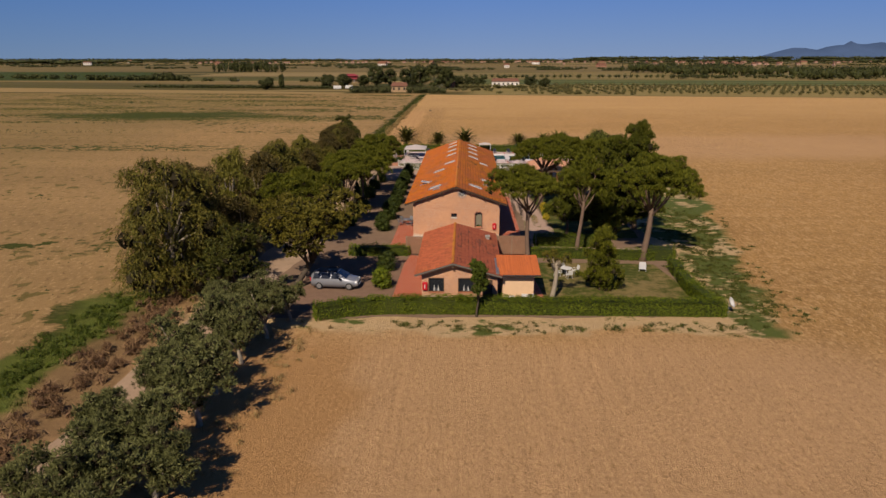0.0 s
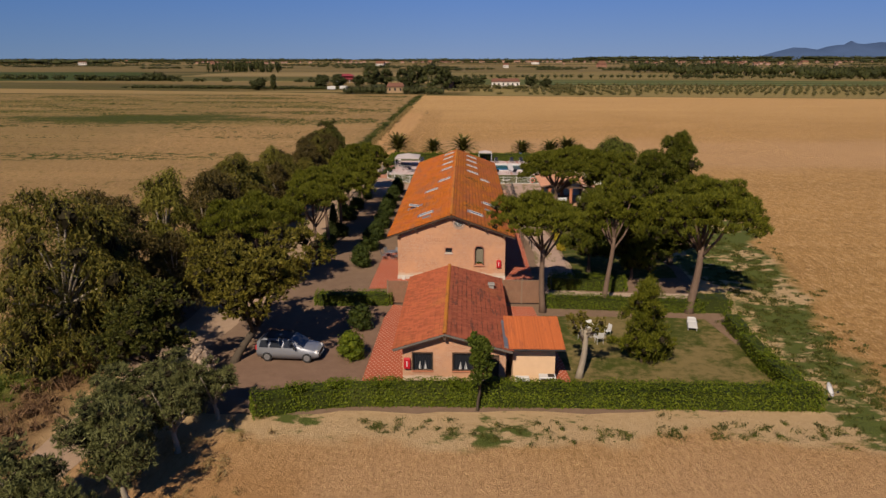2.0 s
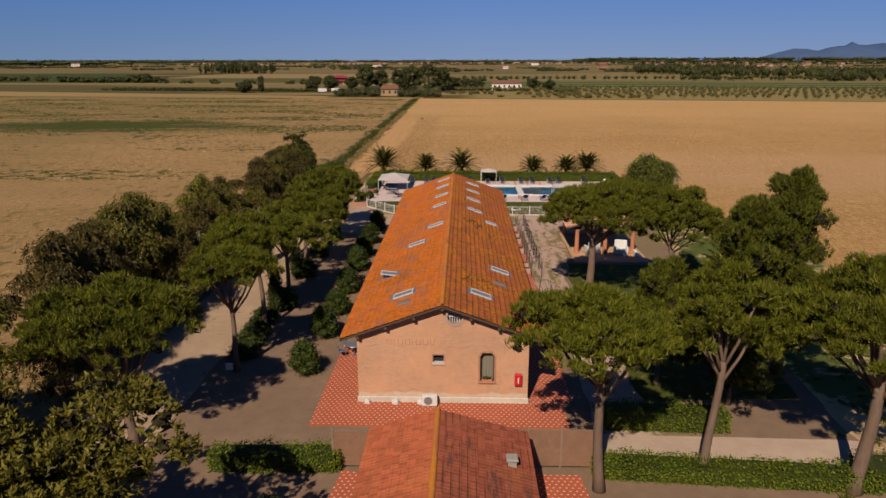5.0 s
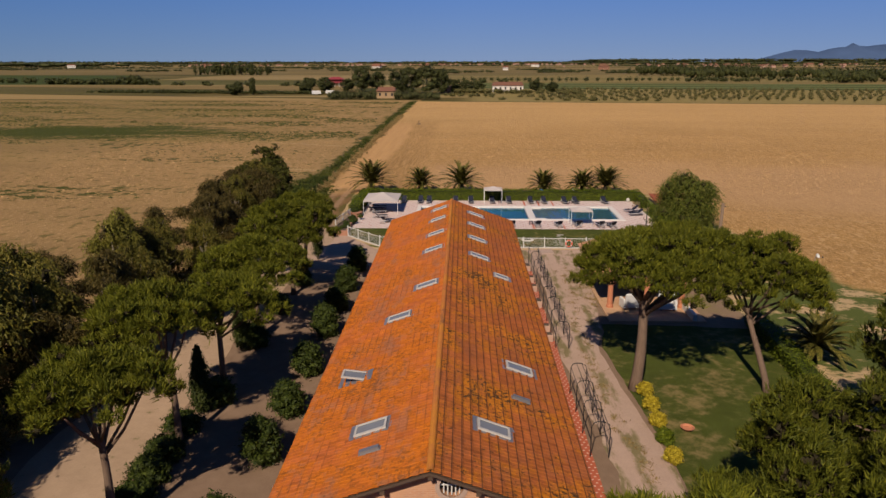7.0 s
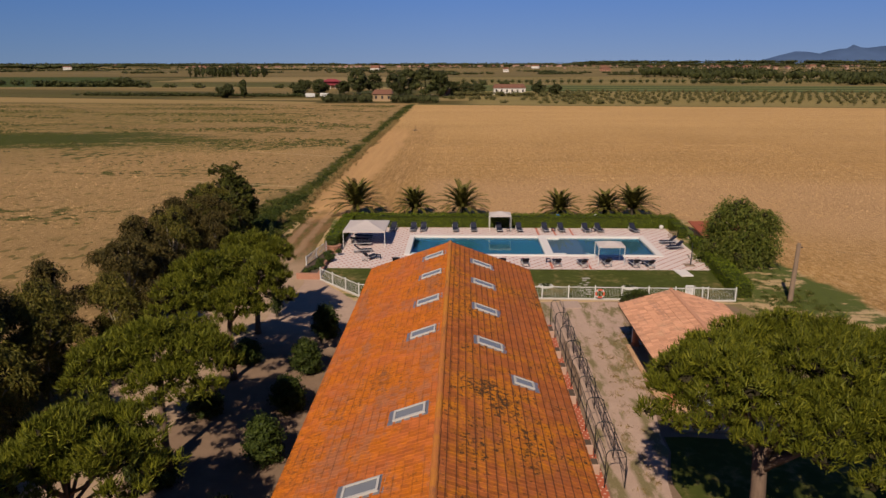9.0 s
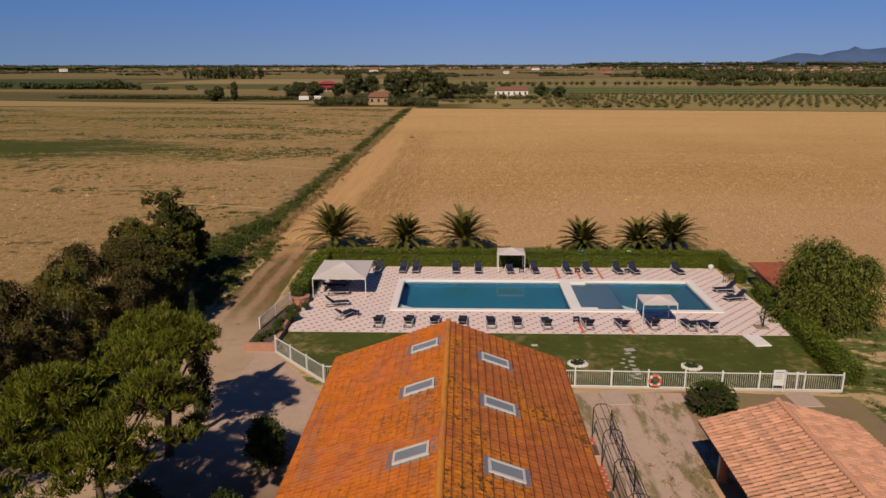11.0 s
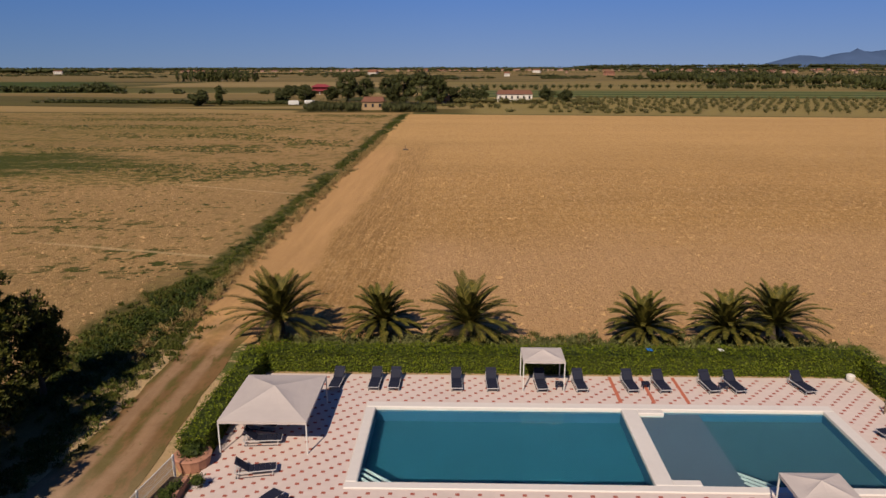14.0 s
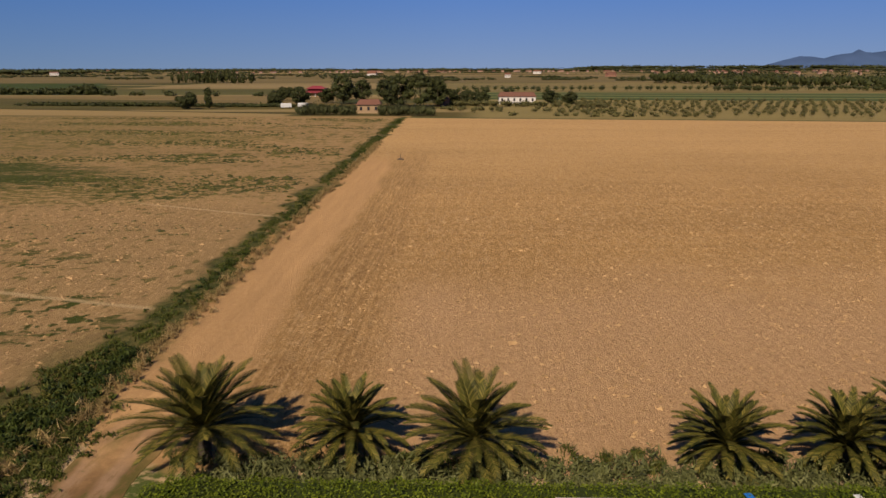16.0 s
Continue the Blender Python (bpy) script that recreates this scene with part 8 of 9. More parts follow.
pergola()


def pool_shed():
    t = thing("pool_shed", 0, 0, 0, "low pump shed with a red tile roof by the pool", "shed")
    x0, x1, y0, y1 = 24.6, 28.3, 140.4, 145.2
    part("front_wall", Shape().box(x0, x1, y0, y0 + 0.2, 0, 1.35), BRICK_PLAIN, t)
    part("back_wall", Shape().box(x0, x1, y1 - 0.2, y1, 0, 1.75), BRICK_PLAIN, t)
    for x in (x0, x1 - 0.2):
        part("side_wall", Shape().add([(x, y0 + 0.2, 0), (x + 0.2, y0 + 0.2, 0), (x + 0.2, y1 - 0.2, 0), (x, y1 - 0.2, 0), (x, y0 + 0.2, 1.36), (x + 0.2, y0 + 0.2, 1.36), (x + 0.2, y1 - 0.2, 1.74), (x, y1 - 0.2, 1.74)], [(3, 2, 1, 0), (4, 5, 6, 7), (0, 1, 5, 4), (1, 2, 6, 5), (2, 3, 7, 6), (3, 0, 4, 7)]), BRICK_PLAIN, t)
    part("roof", Shape().add([(x0 - 0.6, y0 - 0.4, 1.38), (x1 + 0.3, y0 - 0.4, 1.38), (x1 + 0.3, y1 + 0.3, 1.86), (x0 - 0.6, y1 + 0.3, 1.86), (x0 - 0.6, y0 - 0.4, 1.5), (x1 + 0.3, y0 - 0.4, 1.5), (x1 + 0.3, y1 + 0.3, 1.98), (x0 - 0.6, y1 + 0.3, 1.98)], [(3, 2, 1, 0), (4, 5, 6, 7), (0, 1, 5, 4), (1, 2, 6, 5), (2, 3, 7, 6), (3, 0, 4, 7)]), TILE_AD, t, "weathered red tile roof")
    part("door", Shape().box(25.8, 26.7, y0 - 0.03, y0, 0.02, 1.25), BLACK, t)
    part("eave_beam", Shape().box(x0 - 0.55, x0 - 0.4, y0 - 0.3, y1 + 0.2, 1.22, 1.4), WOOD_DARK, t)
    part("post", Shape().box(x0 - 0.55, x0 - 0.4, y0 - 0.3, y0 - 0.15, 0, 1.24), WOOD_DARK, t)


pool_shed()


def utility_pole(x, y, h, lean):
    t = thing("utility_pole", x, y, 0, "weathered wooden utility pole in the verge", "pole")
    part("shaft", Shape().tube([(0, 0, -0.1), (lean, 0, h)], [0.2, 0.15], 10), WOOD, t)
    part("bracket", Shape().box(lean - 0.04, lean + 0.3, -0.03, 0.03, h - 0.35, h - 0.28), DARK_METAL, t)
    part("wire", Shape().tube([(lean + 0.3, 0, h - 0.3), (12, -4, h - 0.95), (28, -9, h - 0.7)], 0.005, 5), DARK_METAL, t)


utility_pole(25.9, 125.2, 4.8, 0.12)


def dish(x, y, h, r, turn, label):
    t = thing("satellite_dish", x, y, 0, label, "satellite dish", turn=turn)
    part("mast", Shape().tube([(0, 0.05, 0), (0, 0.05, h)], 0.03, 8), GREY_METAL, t)
    bowl = Shape().lathe([(0.04, 0.0), (r * 0.5, 0.05), (r * 0.85, 0.14), (r, 0.2), (r, 0.215), (r * 0.84, 0.16), (r * 0.5, 0.07), (0.04, 0.02)], 22)
    part("bowl", bowl, WHITE, t, smooth=True, at=pose(0, 0, h, 62))
    part("arm", Shape().tube([(0, -0.05, h - r), (0, -0.55, h + 0.05)], 0.015, 5), GREY_METAL, t)
    part("receiver", Shape().soft_box(-0.05, 0.05, -0.62, -0.52, h, h + 0.1, 0.02), BLACK, t)


dish(21.1, 53.2, 0.85, 0.42, 55, "white satellite dish on a short mast in the verge")
dish(31.2, 116.2, 1.9, 0.22, 40, "white satellite dish on a mast beside the field")


def sign_post(x, y):
    t = thing("sign_post", x, y, 0.02, "small white sign board on a post", "sign")
    part("post", Shape().tube([(0, 0, 0), (0, 0, 0.9)], 0.03, 6), WOOD, t)
    part("board", Shape().soft_box(-0.22, 0.22, -0.05, -0.03, 0.45, 0.92, 0.005), WHITE, t)


sign_post(-14.1, 79.0)
lounger(17.1, 64.9, -14, 4, WHITE, "white sun lounger on the dry lawn", group="garden loungers", z=0.03)
garden_table(9.5, 62.6, mat=WHITE)
for q in (20, 100, 200, 280):
    garden_chair(9.5 + 0.95 * math.cos(radians(q)), 62.6 + 0.95 * math.sin(radians(q)), q - 90, 0.03, WHITE, "white plastic garden chair round a table")
t = thing("plant_pot", 11.8, 89.0, 0.03, "low terracotta bowl on the lawn", "pot")
part("bowl", Shape().lathe([(0.15, 0), (0.32, 0.14), (0.36, 0.2), (0.3, 0.2), (0.24, 0.12)], 16), TERRACOTTA, t)
t = thing("plant_pot", 4.5, 65.0, 0.05, "white urn on the paving", "pot")
part("urn", Shape().lathe([(0.1, 0), (0.13, 0.07), (0.17, 0.22), (0.13, 0.38), (0.16, 0.42), (0.06, 0.43)], 14), WHITE_STONE, t, smooth=True)
for x, m, lab in ((10.9, BLUE, "blue cloth forgotten on the hedge"), (15.25, WHITE, "white cloth forgotten on the hedge")):
    solid("cloth", Shape().soft_box(-0.17, 0.17, -0.14, 0.14, 0, 0.06, 0.03), m, lab, "cloth", at=pose(x, 151.0, 1.38, 6, 8, 15))


# ---- rough growth ----
def tufts(name, spots, spread, material, label, blades=40, size=0.35, height=0.16, seed=1, slim=0.16, category="weeds"):
    """Upright blades in scattered tufts, as one mesh."""
    rng = np.random.default_rng(seed)
    c = np.asarray(spots, float)
    c = c + rng.normal(size=c.shape) * spread
    c = np.concatenate([c, np.full((len(c), 1), height)], 1) if c.shape[1] == 2 else c
    r = np.stack([rng.uniform(0.25, 0.7, len(c)), rng.uniform(0.25, 0.7, len(c)), np.full(len(c), height)], 1)
    ob = new(name, leaves(name, c, r, blades, size, material, slim, 0.35, -1.0, 0.1, seed))
    return tagged(ob, label, category, kind="stuff")


def along(points, gap, width, seed):
    rng = np.random.default_rng(seed)
    out = []
    for (ax, ay), (bx, by) in zip(points, points[1:]):
        n = max(1, int(math.hypot(bx - ax, by - ay) / gap))
        for i in range(n):
            f = (i + rng.random()) / n
            out.append((ax + (bx - ax) * f + rng.normal() * width, ay + (by - ay) * f + rng.normal() * width))
    return np.array(out)


tufts("verge_weeds", along([(-6, 49.8), (8, 49.6), (22, 50.0)], 0.3, 0.5, 1), 0.35, LEAF_WEED, "green weeds along the ploughed edge", 36, 0.24, 0.09, 1)
tufts("verge_weeds", along([(23.2, 51.5), (23.4, 58), (23.8, 66), (25.8, 76), (28.5, 90)], 0.07, 1.1, 2), 1.6, LEAF_WEED, "low green weeds beside the garden hedge", 34, 0.2, 0.07, 2, 0.3)
tufts("verge_weeds", along([(25.5, 112), (26.0, 122), (25.4, 130)], 0.12, 1.5, 3), 0.8, LEAF_WEED, "green weeds round the utility pole", 36, 0.26, 0.1, 3)
tufts("ditch_weeds", [q for q in along([(-25, 150), (-23.4, 165), (-22.6, 185), (-22.8, 260), (-22.6, 380)], 0.2, 0.75, 4) if math.sin(q[1] * 0.37) + math.sin(q[1] * 0.153 + 1) + 0.9 * math.sin(q[0] * 9.1) > -0.9], 0.5, LEAF_WEED, "rank weeds in the field ditch", 30, 0.3, 0.1, 4, 0.25)
tufts("ditch_weeds", [q for q in along([(-22.8, 168), (-22.4, 200), (-22.6, 260), (-22.6, 380)], 0.6, 0.35, 15) if math.sin(q[1] * 0.21) > -0.2], 0.5, LEAF_BUSH, "dark brambles in the field ditch", 36, 0.28, 0.16, 15, 0.35)
tufts("verge_weeds", along([(-21.0, 122), (-21.0, 140), (-20.6, 152), (-20.6, 160)], 0.07, 0.6, 16), 0.5, LEAF_WEED, "rough grass and weeds beside the lane", 34, 0.28, 0.12, 16, 0.25)
tufts("ditch_weeds", along([(-26, 142), (-25.4, 152), (-23.4, 168)], 0.09, 1.1, 14), 1.0, LEAF_WEED, "rank weeds and brambles beyond the windbreak", 36, 0.3, 0.14, 14, 0.3)
tufts("ditch_brambles", along([(-24.2, 145), (-23.2, 156), (-22.6, 168)], 0.16, 0.75, 18), 0.4, LEAF_BUSH, "dark brambles on the bank beside the lane", 60, 0.24, 0.3, 18, 0.4, "brambles")
tufts("ditch_weeds", along([(-29.5, 30), (-28.4, 44), (-28.2, 56)], 0.09, 0.9, 5), 0.7, LEAF_LAUREL, "rank green weeds beside the drive", 36, 0.34, 0.14, 5)
tufts("dry_grass", along([(-23.2, 24), (-24.2, 40), (-24.4, 56)], 0.26, 0.9, 6), 0.5, LEAF_CANE, "dry brown broken reeds along the ditch", 44, 0.6, 0.3, 6, 0.12)
tufts("dry_grass", along([(-21.4, 152), (-20.6, 175), (-20.9, 215), (-21.0, 300)], 0.4, 0.4, 7), 0.3, LEAF_STRAW, "dry straw-coloured grass beside the ditch", 36, 0.5, 0.25, 7, 0.1)
tufts("dry_grass", along([(-13, 28), (-12.2, 40), (-12.0, 50)], 0.4, 0.8, 8), 0.4, LEAF_STRAW, "dry grass under the olive trees", 30, 0.35, 0.14, 8, 0.1)
tufts("scrub", along([(-13, 153.6), (5, 153.4), (24, 153.6)], 0.09, 0.75, 9), 0.3, LEAF_OLIVE, "grey-green scrub behind the clipped hedge", 52, 0.34, 0.42, 9, 0.3)
tufts("scrub", along([(-11, 155.2), (5, 155.4), (24, 155.2)], 0.25, 0.6, 10), 0.4, LEAF_WEED, "rough grass at the edge of the ploughed field", 40, 0.4, 0.22, 10)
tufts("track_grass", along([(8.6, 84), (8.2, 96), (9.0, 108), (9.4, 118)], 0.5, 0.25, 11), 0.2, LEAF_STRAW, "worn grass on the crown of the track", 26, 0.2, 0.06, 11)
tufts("track_grass", along([(10.5, 108), (11.5, 118), (14, 122), (19, 122)], 0.16, 0.5, 12), 0.4, LEAF_STRAW, "worn dry grass by the pavilion", 26, 0.2, 0.06, 12)


def field_bits(name, spots, size, rise, material, label, category, seed, faces=5):
    """Low uneven lumps of a few faces each, as one mesh."""
    rng = np.random.default_rng(seed)
    n = len(spots)
    turn = rng.random((n, 1)) * 6.28 + np.arange(faces) * (6.2832 / faces)
    reach = size * rng.lognormal(0, 0.4, (n, 1))
    rim = reach * rng.uniform(0.65, 1.3, (n, faces))
    base = np.stack([spots[:, :1] + np.cos(turn) * rim * 1.3, spots[:, 1:2] + np.sin(turn) * rim, np.full((n, faces), -0.01)], 2)
    top = np.stack([spots[:, 0] + rng.normal(size=n) * size * 0.3, spots[:, 1] + rng.normal(size=n) * size * 0.3, reach[:, 0] * rise], 1)
    tri = np.stack([base, np.roll(base, -1, 1), np.repeat(top[:, None], faces, 1)], 2).reshape(-1, 3)
    return tagged(new(name, quads_mesh(name, tri, material, 3)), label, category, kind="stuff")


def drifts(n, x0, x1, y0, y1, level, seed, stretch=4.0):
    """Spots gathered in long uneven drifts that run across the field."""
    rng = np.random.default_rng(seed)
    q = np.stack([rng.uniform(x0, x1, n * 5), rng.uniform(y0, y1, n * 5)], 1)
    f = np.zeros(len(q))
    for _ in range(14):
        w = 6.2832 / rng.uniform(4, 45)
        a = rng.normal() * 0.5
        f += np.sin(q[:, 0] * w * math.sin(a) / stretch * 2 + q[:, 1] * w * math.cos(a) + rng.uniform(0, 6.28))
    return q[f / 2.6 + rng.normal(size=len(q)) * 0.35 > level][:n]


field_bits("field_weeds", drifts(11000, -210, -27, 214, 386, 0.6, 5), 0.26, 0.5, LEAF_FIELD, "small olive-green weeds in drifts over the stubble", "weeds", 5)
field_bits("field_weeds", drifts(900, -150, -26, 150, 214, 1.25, 6), 0.16, 0.5, LEAF_FIELD, "few small weeds on bare soil", "weeds", 6)
field_bits("field_weeds", drifts(900, -140, -30, 20, 150, 1.25, 7), 0.16, 0.5, LEAF_FIELD, "few small weeds on the western soil", "weeds", 7)
field_bits("soil_clods", drifts(16000, -12, 70, 156, 236, -4.0, 8, 2.0), 0.085, 0.55, CLOD, "broken clods of tilled soil", "soil", 8, 4)
field_bits("soil_clods", drifts(6000, -75, -27, 148, 222, -4.0, 9, 2.0), 0.095, 0.5, CLOD, "broken clods on the western field", "soil", 9, 4)


# stake at the end of the haul strip
t = thing("marker_stake", -13.1, 267.0, 0, "short wooden stake in a dark heap of earth", "stake")
part("post", Shape().tube([(0, 0, -0.1), (0.03, 0, 1.1)], [0.07, 0.06], 7), WOOD_DARK, t)
part("heap", Shape().lathe([(0.75, -0.02), (0.6, 0.1), (0.3, 0.2), (0.05, 0.24)], 9), SOIL_DARK, t)


# ---- the far plain ----
def far_tree(x, y, h, r, seed, label="dark broad-leaved tree beside far houses"):
    t = thing("far_tree", x, y, 0, label, "tree", "far trees")
    rng = np.random.default_rng(seed)
    c = []
    n = 26
    for _ in range(n):
        d = rng.normal(size=3)
        d /= np.linalg.norm(d)
        c.append((d[0] * r * 0.7, d[1] * r * 0.7, h * 0.52 + d[2] * h * 0.36))
    part("trunk", Shape().tube([(0, 0, -0.1), (0, 0, h * 0.6)], [0.35, 0.15], 7), BARK_DARK, t)
    part("crown", leaves("crown", c, (r * 0.42, r * 0.42, h * 0.15), 90, 0.8, LEAF_FAR, 0.6, 0.5, 0, 0.5, seed, 0.6), None, t)


for k, (x, y, h, r) in enumerate(((-123, 440, 7.6, 4.8), (-114, 443, 9.4, 1.8), (-91, 470, 5.5, 4.0), (-81, 480, 9.0, 5.0), (-70, 490, 7.5, 4.0), (-60, 482, 15.0, 6.0), (-52, 492, 12.0, 5.0), (-43, 520, 12.0, 5.5), (-35, 470, 13.5, 4.5), (-29, 456, 15.5, 6.0), (-20, 455, 16.0, 6.5), (-12, 458, 14.5, 4.5), (-6, 470, 8.0, 4.0), (2, 474, 7.0, 4.5), (9, 482, 6.0, 4.0), (44, 486, 6.5, 4.5), (52, 478, 6.0, 4.0), (-100, 520, 6.0, 4.5), (-108, 560, 7.0, 5.0))):
    far_tree(x, y, h, r, 300 + k)


def far_house(name, x, y, w, d, eave, ridge, wall, roof, label, turn=0.0, windows=5):
    t = thing(name, x, y, 0, label, "house", "far houses", turn)
    part("wall", Shape().box(-w / 2, w / 2, -d / 2, d / 2, 0, eave), wall, t)
    s = Shape()
    s.add([(-w / 2 - 0.5, -d / 2 - 0.5, eave), (w / 2 + 0.5, -d / 2 - 0.5, eave), (w / 2 + 0.5, d / 2 + 0.5, eave), (-w / 2 - 0.5, d / 2 + 0.5, eave), (-w / 2 + 0.6, 0, ridge), (w / 2 - 0.6, 0, ridge)], [(0, 1, 5, 4), (1, 2, 5), (2, 3, 4, 5), (3, 0, 4), (3, 2, 1, 0)])
    part("roof", s, roof, t)
    for k in range(windows):
        q = -w / 2 + w * (k + 0.5) / windows
        win = part("window", Shape().box(q - 0.5, q + 0.5, -d / 2 - 0.06, -d / 2, eave * 0.35, eave * 0.78), WOOD_DARK, t)
        part("pane", Shape().box(q - 0.4, q + 0.4, -d / 2 - 0.08, -d / 2 - 0.06, eave * 0.38, eave * 0.75), GLASS, win)


far_house("far_house", -38.0, 413, 9.0, 7.0, 3.4, 5.4, YELLOW_WALL, FAR_ROOF, "small ochre farmhouse beyond the field", windows=3)
far_house("far_house", 26.7, 486, 18.0, 9.0, 3.6, 5.6, WHITE_WALL, FAR_ROOF, "long white farmhouse with a clay tile roof", windows=6)


def pavilion(x, y):
    t = thing("far_pavilion", x, y, 0, "low red pavilion with two tiers of roof", "house", "far houses")
    part("wall", Shape().box(-7.5, 7.5, -4, 4, 0, 2.7), YELLOW_WALL, t)
    part("upper_wall", Shape().box(-5, 5, -3, 3, 3.6, 5.0), FAR_RED, t)
    for name, w, d, z0, z1, top in (("roof", 10.2, 6.0, 2.5, 4.0, 5.2), ("upper_roof", 6.4, 4.2, 4.9, 6.6, 2.6)):
        part(name, Shape().add([(-w, -d, z0), (w, -d, z0), (w, d, z0), (-w, d, z0), (-top, -0.6, z1), (top, -0.6, z1), (top, 0.6, z1), (-top, 0.6, z1)], [(0, 1, 5, 4), (1, 2, 6, 5), (2, 3, 7, 6), (3, 0, 4, 7), (4, 5, 6, 7), (3, 2, 1, 0)]), FAR_RED, t)
    for k in range(7):
        part("post", Shape().box(-9.3 + 3.1 * k - 0.15, -9.3 + 3.1 * k + 0.15, -5.4, -5.1, 0, 2.55), WHITE_WALL, t)


pavilion(-91.0, 570)
far_house("far_house", -9.5, 466, 5.5, 4.5, 3.4, 3.9, BRICK_PLAIN, FAR_ROOF, "small pinkish brick hut beside tall trees", windows=1)
rng = random.Random(11)
for k in range(14):
    y = rng.uniform(1300, 2600)
    x = rng.uniform(-0.62, 0.66) * y
    w = rng.uniform(9, 20)
    far_house("far_house", x, y, w, rng.uniform(8, 12), rng.uniform(4, 7), rng.uniform(7.5, 10), (WHITE_WALL, YELLOW_WALL, BRICK_PLAIN)[k % 3], FAR_ROOF, "small country house on the far plain", rng.uniform(-25, 25), 4)


def village():
    """Pale walls and clay roofs of far settlements, too small to tell apart."""
    walls, roofs, r = Shape(), Shape(), random.Random(23)
    for cx, cy, wide, n in ((-180, 2300, 260, 34), (330, 2500, 380, 40), (620, 1750, 260, 26), (-640, 2100, 200, 14), (900, 2300, 420, 30)):
        for _ in range(n):
            x, y, w, h = cx + r.gauss(0, wide * 0.5), cy + r.uniform(-160, 160), r.uniform(4, 10), r.uniform(2.6, 4.6)
            walls.box(x - w / 2, x + w / 2, y - 4, y + 4, 0, h)
            roofs.add([(x - w / 2 - 0.4, y - 4.4, h), (x + w / 2 + 0.4, y - 4.4, h), (x + w / 2 + 0.4, y + 4.4, h), (x - w / 2 - 0.4, y + 4.4, h), (x - w / 2 + 1, y, h + 2), (x + w / 2 - 1, y, h + 2)], [(0, 1, 5, 4), (1, 2, 5), (2, 3, 4, 5), (3, 0, 4), (3, 2, 1, 0)])
    v = thing("far_village", 0, 0, 0, "pale houses of far villages on the plain", "village", kind="stuff")
    part("walls", walls, PINK_PLASTER, v, kind="stuff")
    part("roofs", roofs, FAR_ROOF, v, kind="stuff")


village()


def van(x, y, turn):
    t = thing("far_van", x, y, 0, "white van parked by far sheds", "van", turn=turn)
    part("body", Shape().soft_box(-2.4, 2.4, -0.95, 0.95, 0.4, 2.2, 0.25), WHITE, t)
    part("windscreen", Shape().box(2.25, 2.42, -0.8, 0.8, 1.2, 1.9), GLASS, t)
    for a in (-1.5, 1.5):
        for b in (-0.85, 0.85):
            part("wheel", Shape().lathe([(0.2, -0.1), (0.36, -0.1), (0.36, 0.1), (0.2, 0.1)], 12), TYRE, t, at=pose(a, b, 0.36, 90))


van(-80.0, 446, 12)
van(-73.0, 449, -30)


def growth(name, spots, radii, count, size, material, label, category, seed, droop=0.0, slim=0.6, core=0.55):
    ob = new(name, leaves(name, spots, radii, count, size, material, slim, 0.5, droop, 0.5, seed, core))
    return tagged(ob, label, category, kind="stuff")


g = np.random.default_rng(77)


def line_of(n, x0, x1, y0, y1, z, jitter=1.0):
    f = g.random(n)
    return np.stack([x0 + (x1 - x0) * f + g.normal(size=n) * jitter, y0 + (y1 - y0) * f + g.normal(size=n) * jitter, z * g.uniform(0.7, 1.25, n)], 1)


growth("reed_bank", np.concatenate([line_of(70, -64, -41.5, 401, 400, 2.2, 0.6), line_of(70, -33, -11.5, 397, 396, 2.2, 0.6)]), (1.5, 1.4, 2.3), 90, 0.7, LEAF_REED, "tall grey-green reeds at the end of the fields", "reeds", 1, -0.8, 0.2)
growth("reed_bank", line_of(160, -215, -66, 470, 452, 0.8, 1.5), (3.0, 1.6, 0.9), 40, 1.0, LEAF_FAR, "low dark reeds along a drain", "reeds", 2)
growth("hedgerow", np.concatenate([line_of(80, -325, -240, 612, 603, 2.2, 2.5), line_of(26, -420, -330, 640, 630, 2.4, 3.0), line_of(24, -235, -60, 590, 572, 1.2, 2), line_of(16, -262, -250, 606, 604, 4.4, 2.0)]), (3.4, 2.5, 2.2), 40, 1.5, LEAF_FAR, "dark hedgerow between far fields", "hedgerow", 3)
growth("hedgerow", line_of(60, -10, 66, 466, 452, 1.4, 3.0), (2.2, 2.0, 1.3), 40, 1.0, LEAF_FAR_OLIVE, "rough scrub before the white farmhouse", "scrub", 4)
growth("hedgerow", np.concatenate([line_of(34, -8, 60, 432, 412, 1.0, 4.0), line_of(20, 4, 90, 398, 388, 0.7, 3.0)]), (1.6, 1.4, 1.0), 40, 0.7, LEAF_FAR_OLIVE, "rough scrub at the end of the tilled field", "scrub", 14)
# orchard in rows, then a row of round trees
spots = [(46 + 7.5 * i + g.normal() * 0.5, 396 + 8.5 * j - 0.118 * (46 + 7.5 * i) + g.normal() * 0.5, 1.5) for i in range(32) for j in range(14) if g.random() < 0.9]
growth("orchard", np.array(spots), (1.35, 1.35, 1.15), 60, 0.5, LEAF_FAR_OLIVE, "rows of small grey-green orchard trees", "orchard", 5)
growth("tree_row", np.concatenate([np.array([(2 + 5.6 * i + g.normal(), 668 + g.normal() * 2, 2.4) for i in range(40)]), line_of(70, 180, 330, 664, 650, 2.6, 2), line_of(14, 0, 60, 640, 652, 1.6, 3)]), (2.5, 2.5, 2.2), 60, 0.8, LEAF_FAR, "row of small round trees between fields", "tree row", 6)
growth("far_wood", np.concatenate([line_of(150, 205, 330, 905, 880, 7, 9), line_of(170, 230, 420, 780, 700, 6, 12), line_of(90, 300, 520, 640, 720, 5, 8)]), (4.0, 4.0, 6.0), 26, 1.9, LEAF_FAR, "dark belt of tall trees on the plain", "wood", 7, -0.3)
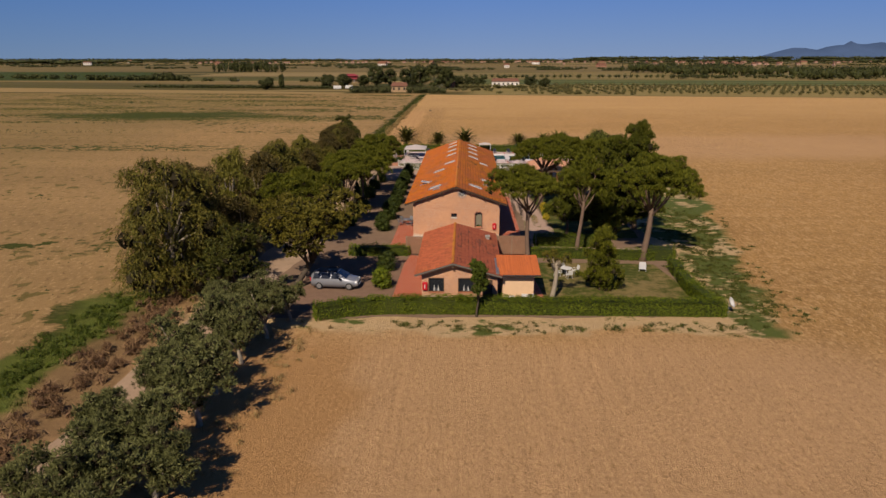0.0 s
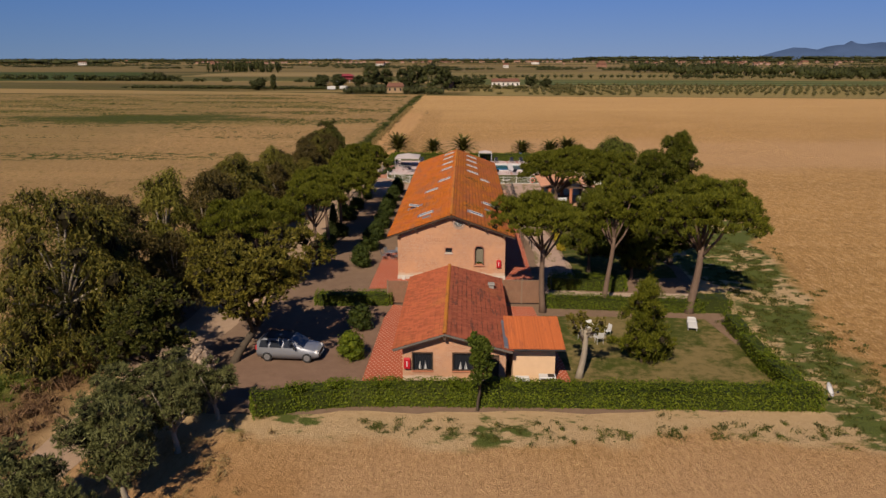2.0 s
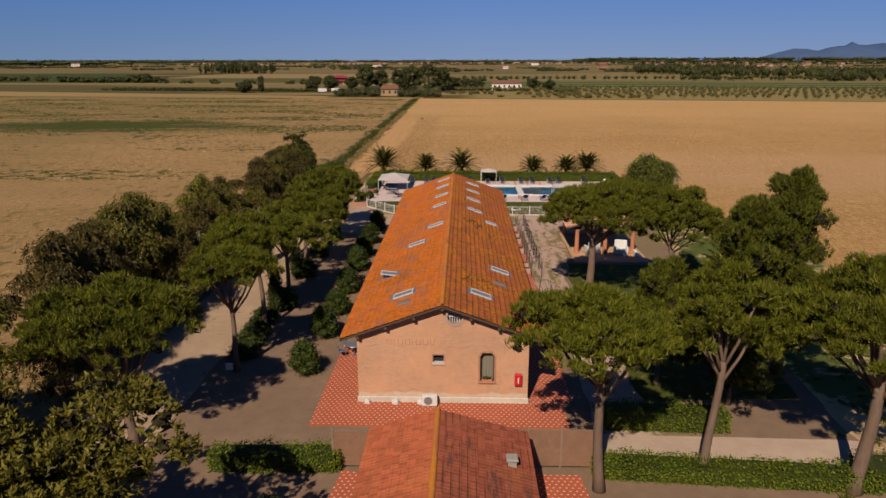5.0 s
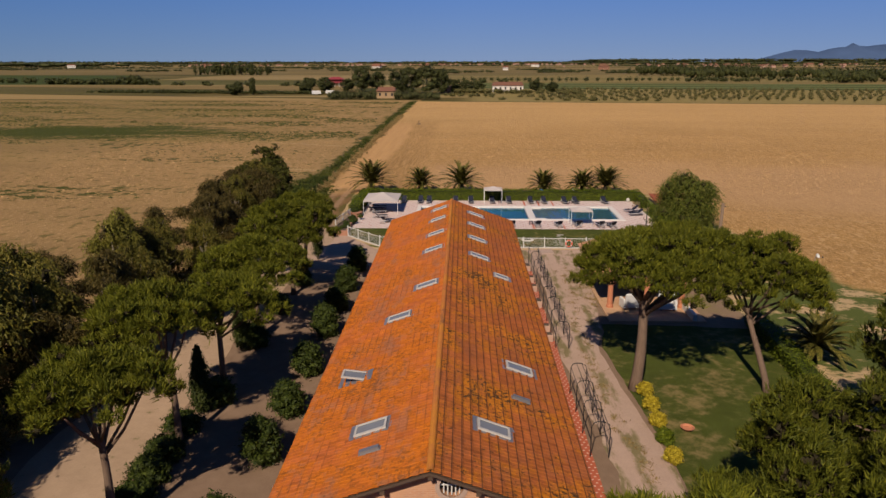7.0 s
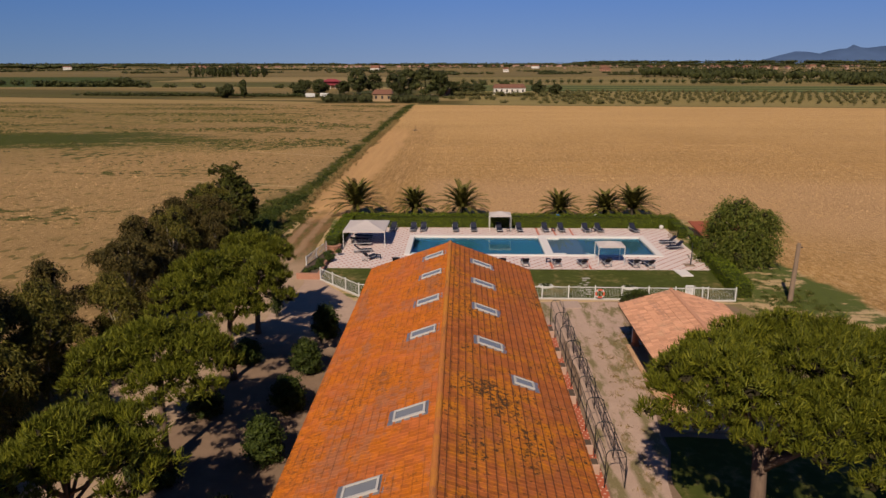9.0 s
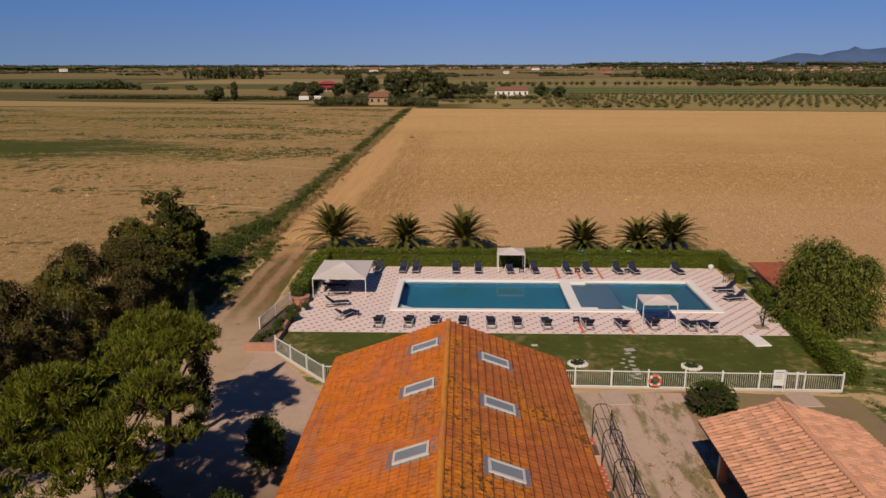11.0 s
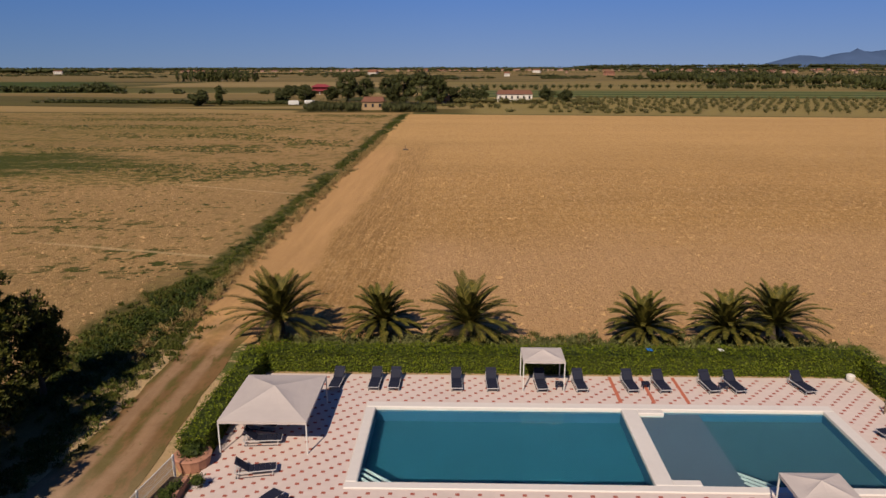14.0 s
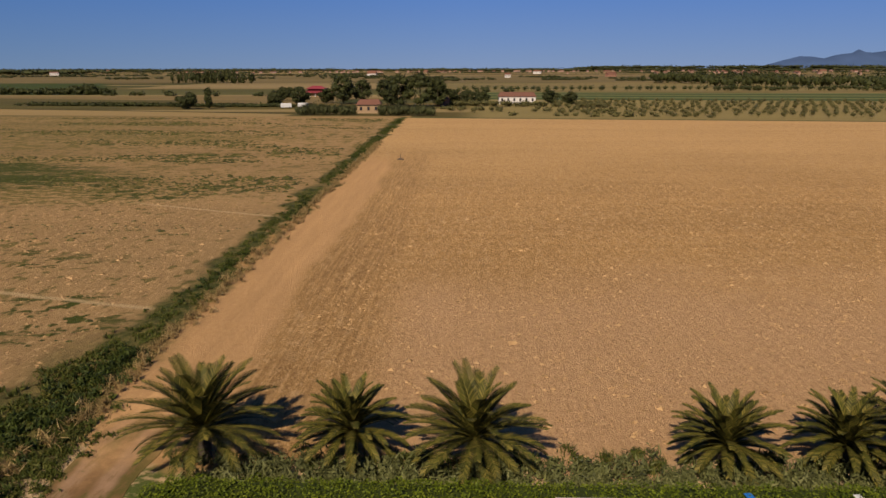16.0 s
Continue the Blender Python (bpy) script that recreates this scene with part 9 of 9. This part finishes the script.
growth("far_wood", line_of(46, -325, -235, 930, 926, 7, 3), (3.2, 3.2, 7.5), 50, 2.2, LEAF_FAR, "dark cypress clump on the plain", "wood", 8, -0.8)
bits = []
for k in range(70):
    y = 980 * math.exp(g.uniform(0.05, 1.25))
    x = g.uniform(-0.72, 0.75) * y
    length = g.uniform(40, 260) * (y / 1500)
    bits.append(line_of(int(8 + length / 7), x, x + length, y, y + g.normal() * 20, g.uniform(1.0, 2.4), 2.0))
growth("far_wood", np.concatenate(bits), (7.0, 5.0, 2.2), 9, 2.4, LEAF_FAR, "scattered hedgerows and woods on the far plain", "wood", 9)
growth("far_wood", np.concatenate([line_of(420, -2600, 2700, 3300, 3300, 5, 60), line_of(260, -2300, -900, 2700, 3000, 5, 40), line_of(130, -1900, -900, 1860, 1830, 7, 40), line_of(90, -300, 2000, 2600, 2500, 6, 60), line_of(170, 500, 2100, 3050, 2900, 13, 40)]), (40, 16, 6), 14, 7, LEAF_FAR, "long dark woods on the horizon", "wood", 10)


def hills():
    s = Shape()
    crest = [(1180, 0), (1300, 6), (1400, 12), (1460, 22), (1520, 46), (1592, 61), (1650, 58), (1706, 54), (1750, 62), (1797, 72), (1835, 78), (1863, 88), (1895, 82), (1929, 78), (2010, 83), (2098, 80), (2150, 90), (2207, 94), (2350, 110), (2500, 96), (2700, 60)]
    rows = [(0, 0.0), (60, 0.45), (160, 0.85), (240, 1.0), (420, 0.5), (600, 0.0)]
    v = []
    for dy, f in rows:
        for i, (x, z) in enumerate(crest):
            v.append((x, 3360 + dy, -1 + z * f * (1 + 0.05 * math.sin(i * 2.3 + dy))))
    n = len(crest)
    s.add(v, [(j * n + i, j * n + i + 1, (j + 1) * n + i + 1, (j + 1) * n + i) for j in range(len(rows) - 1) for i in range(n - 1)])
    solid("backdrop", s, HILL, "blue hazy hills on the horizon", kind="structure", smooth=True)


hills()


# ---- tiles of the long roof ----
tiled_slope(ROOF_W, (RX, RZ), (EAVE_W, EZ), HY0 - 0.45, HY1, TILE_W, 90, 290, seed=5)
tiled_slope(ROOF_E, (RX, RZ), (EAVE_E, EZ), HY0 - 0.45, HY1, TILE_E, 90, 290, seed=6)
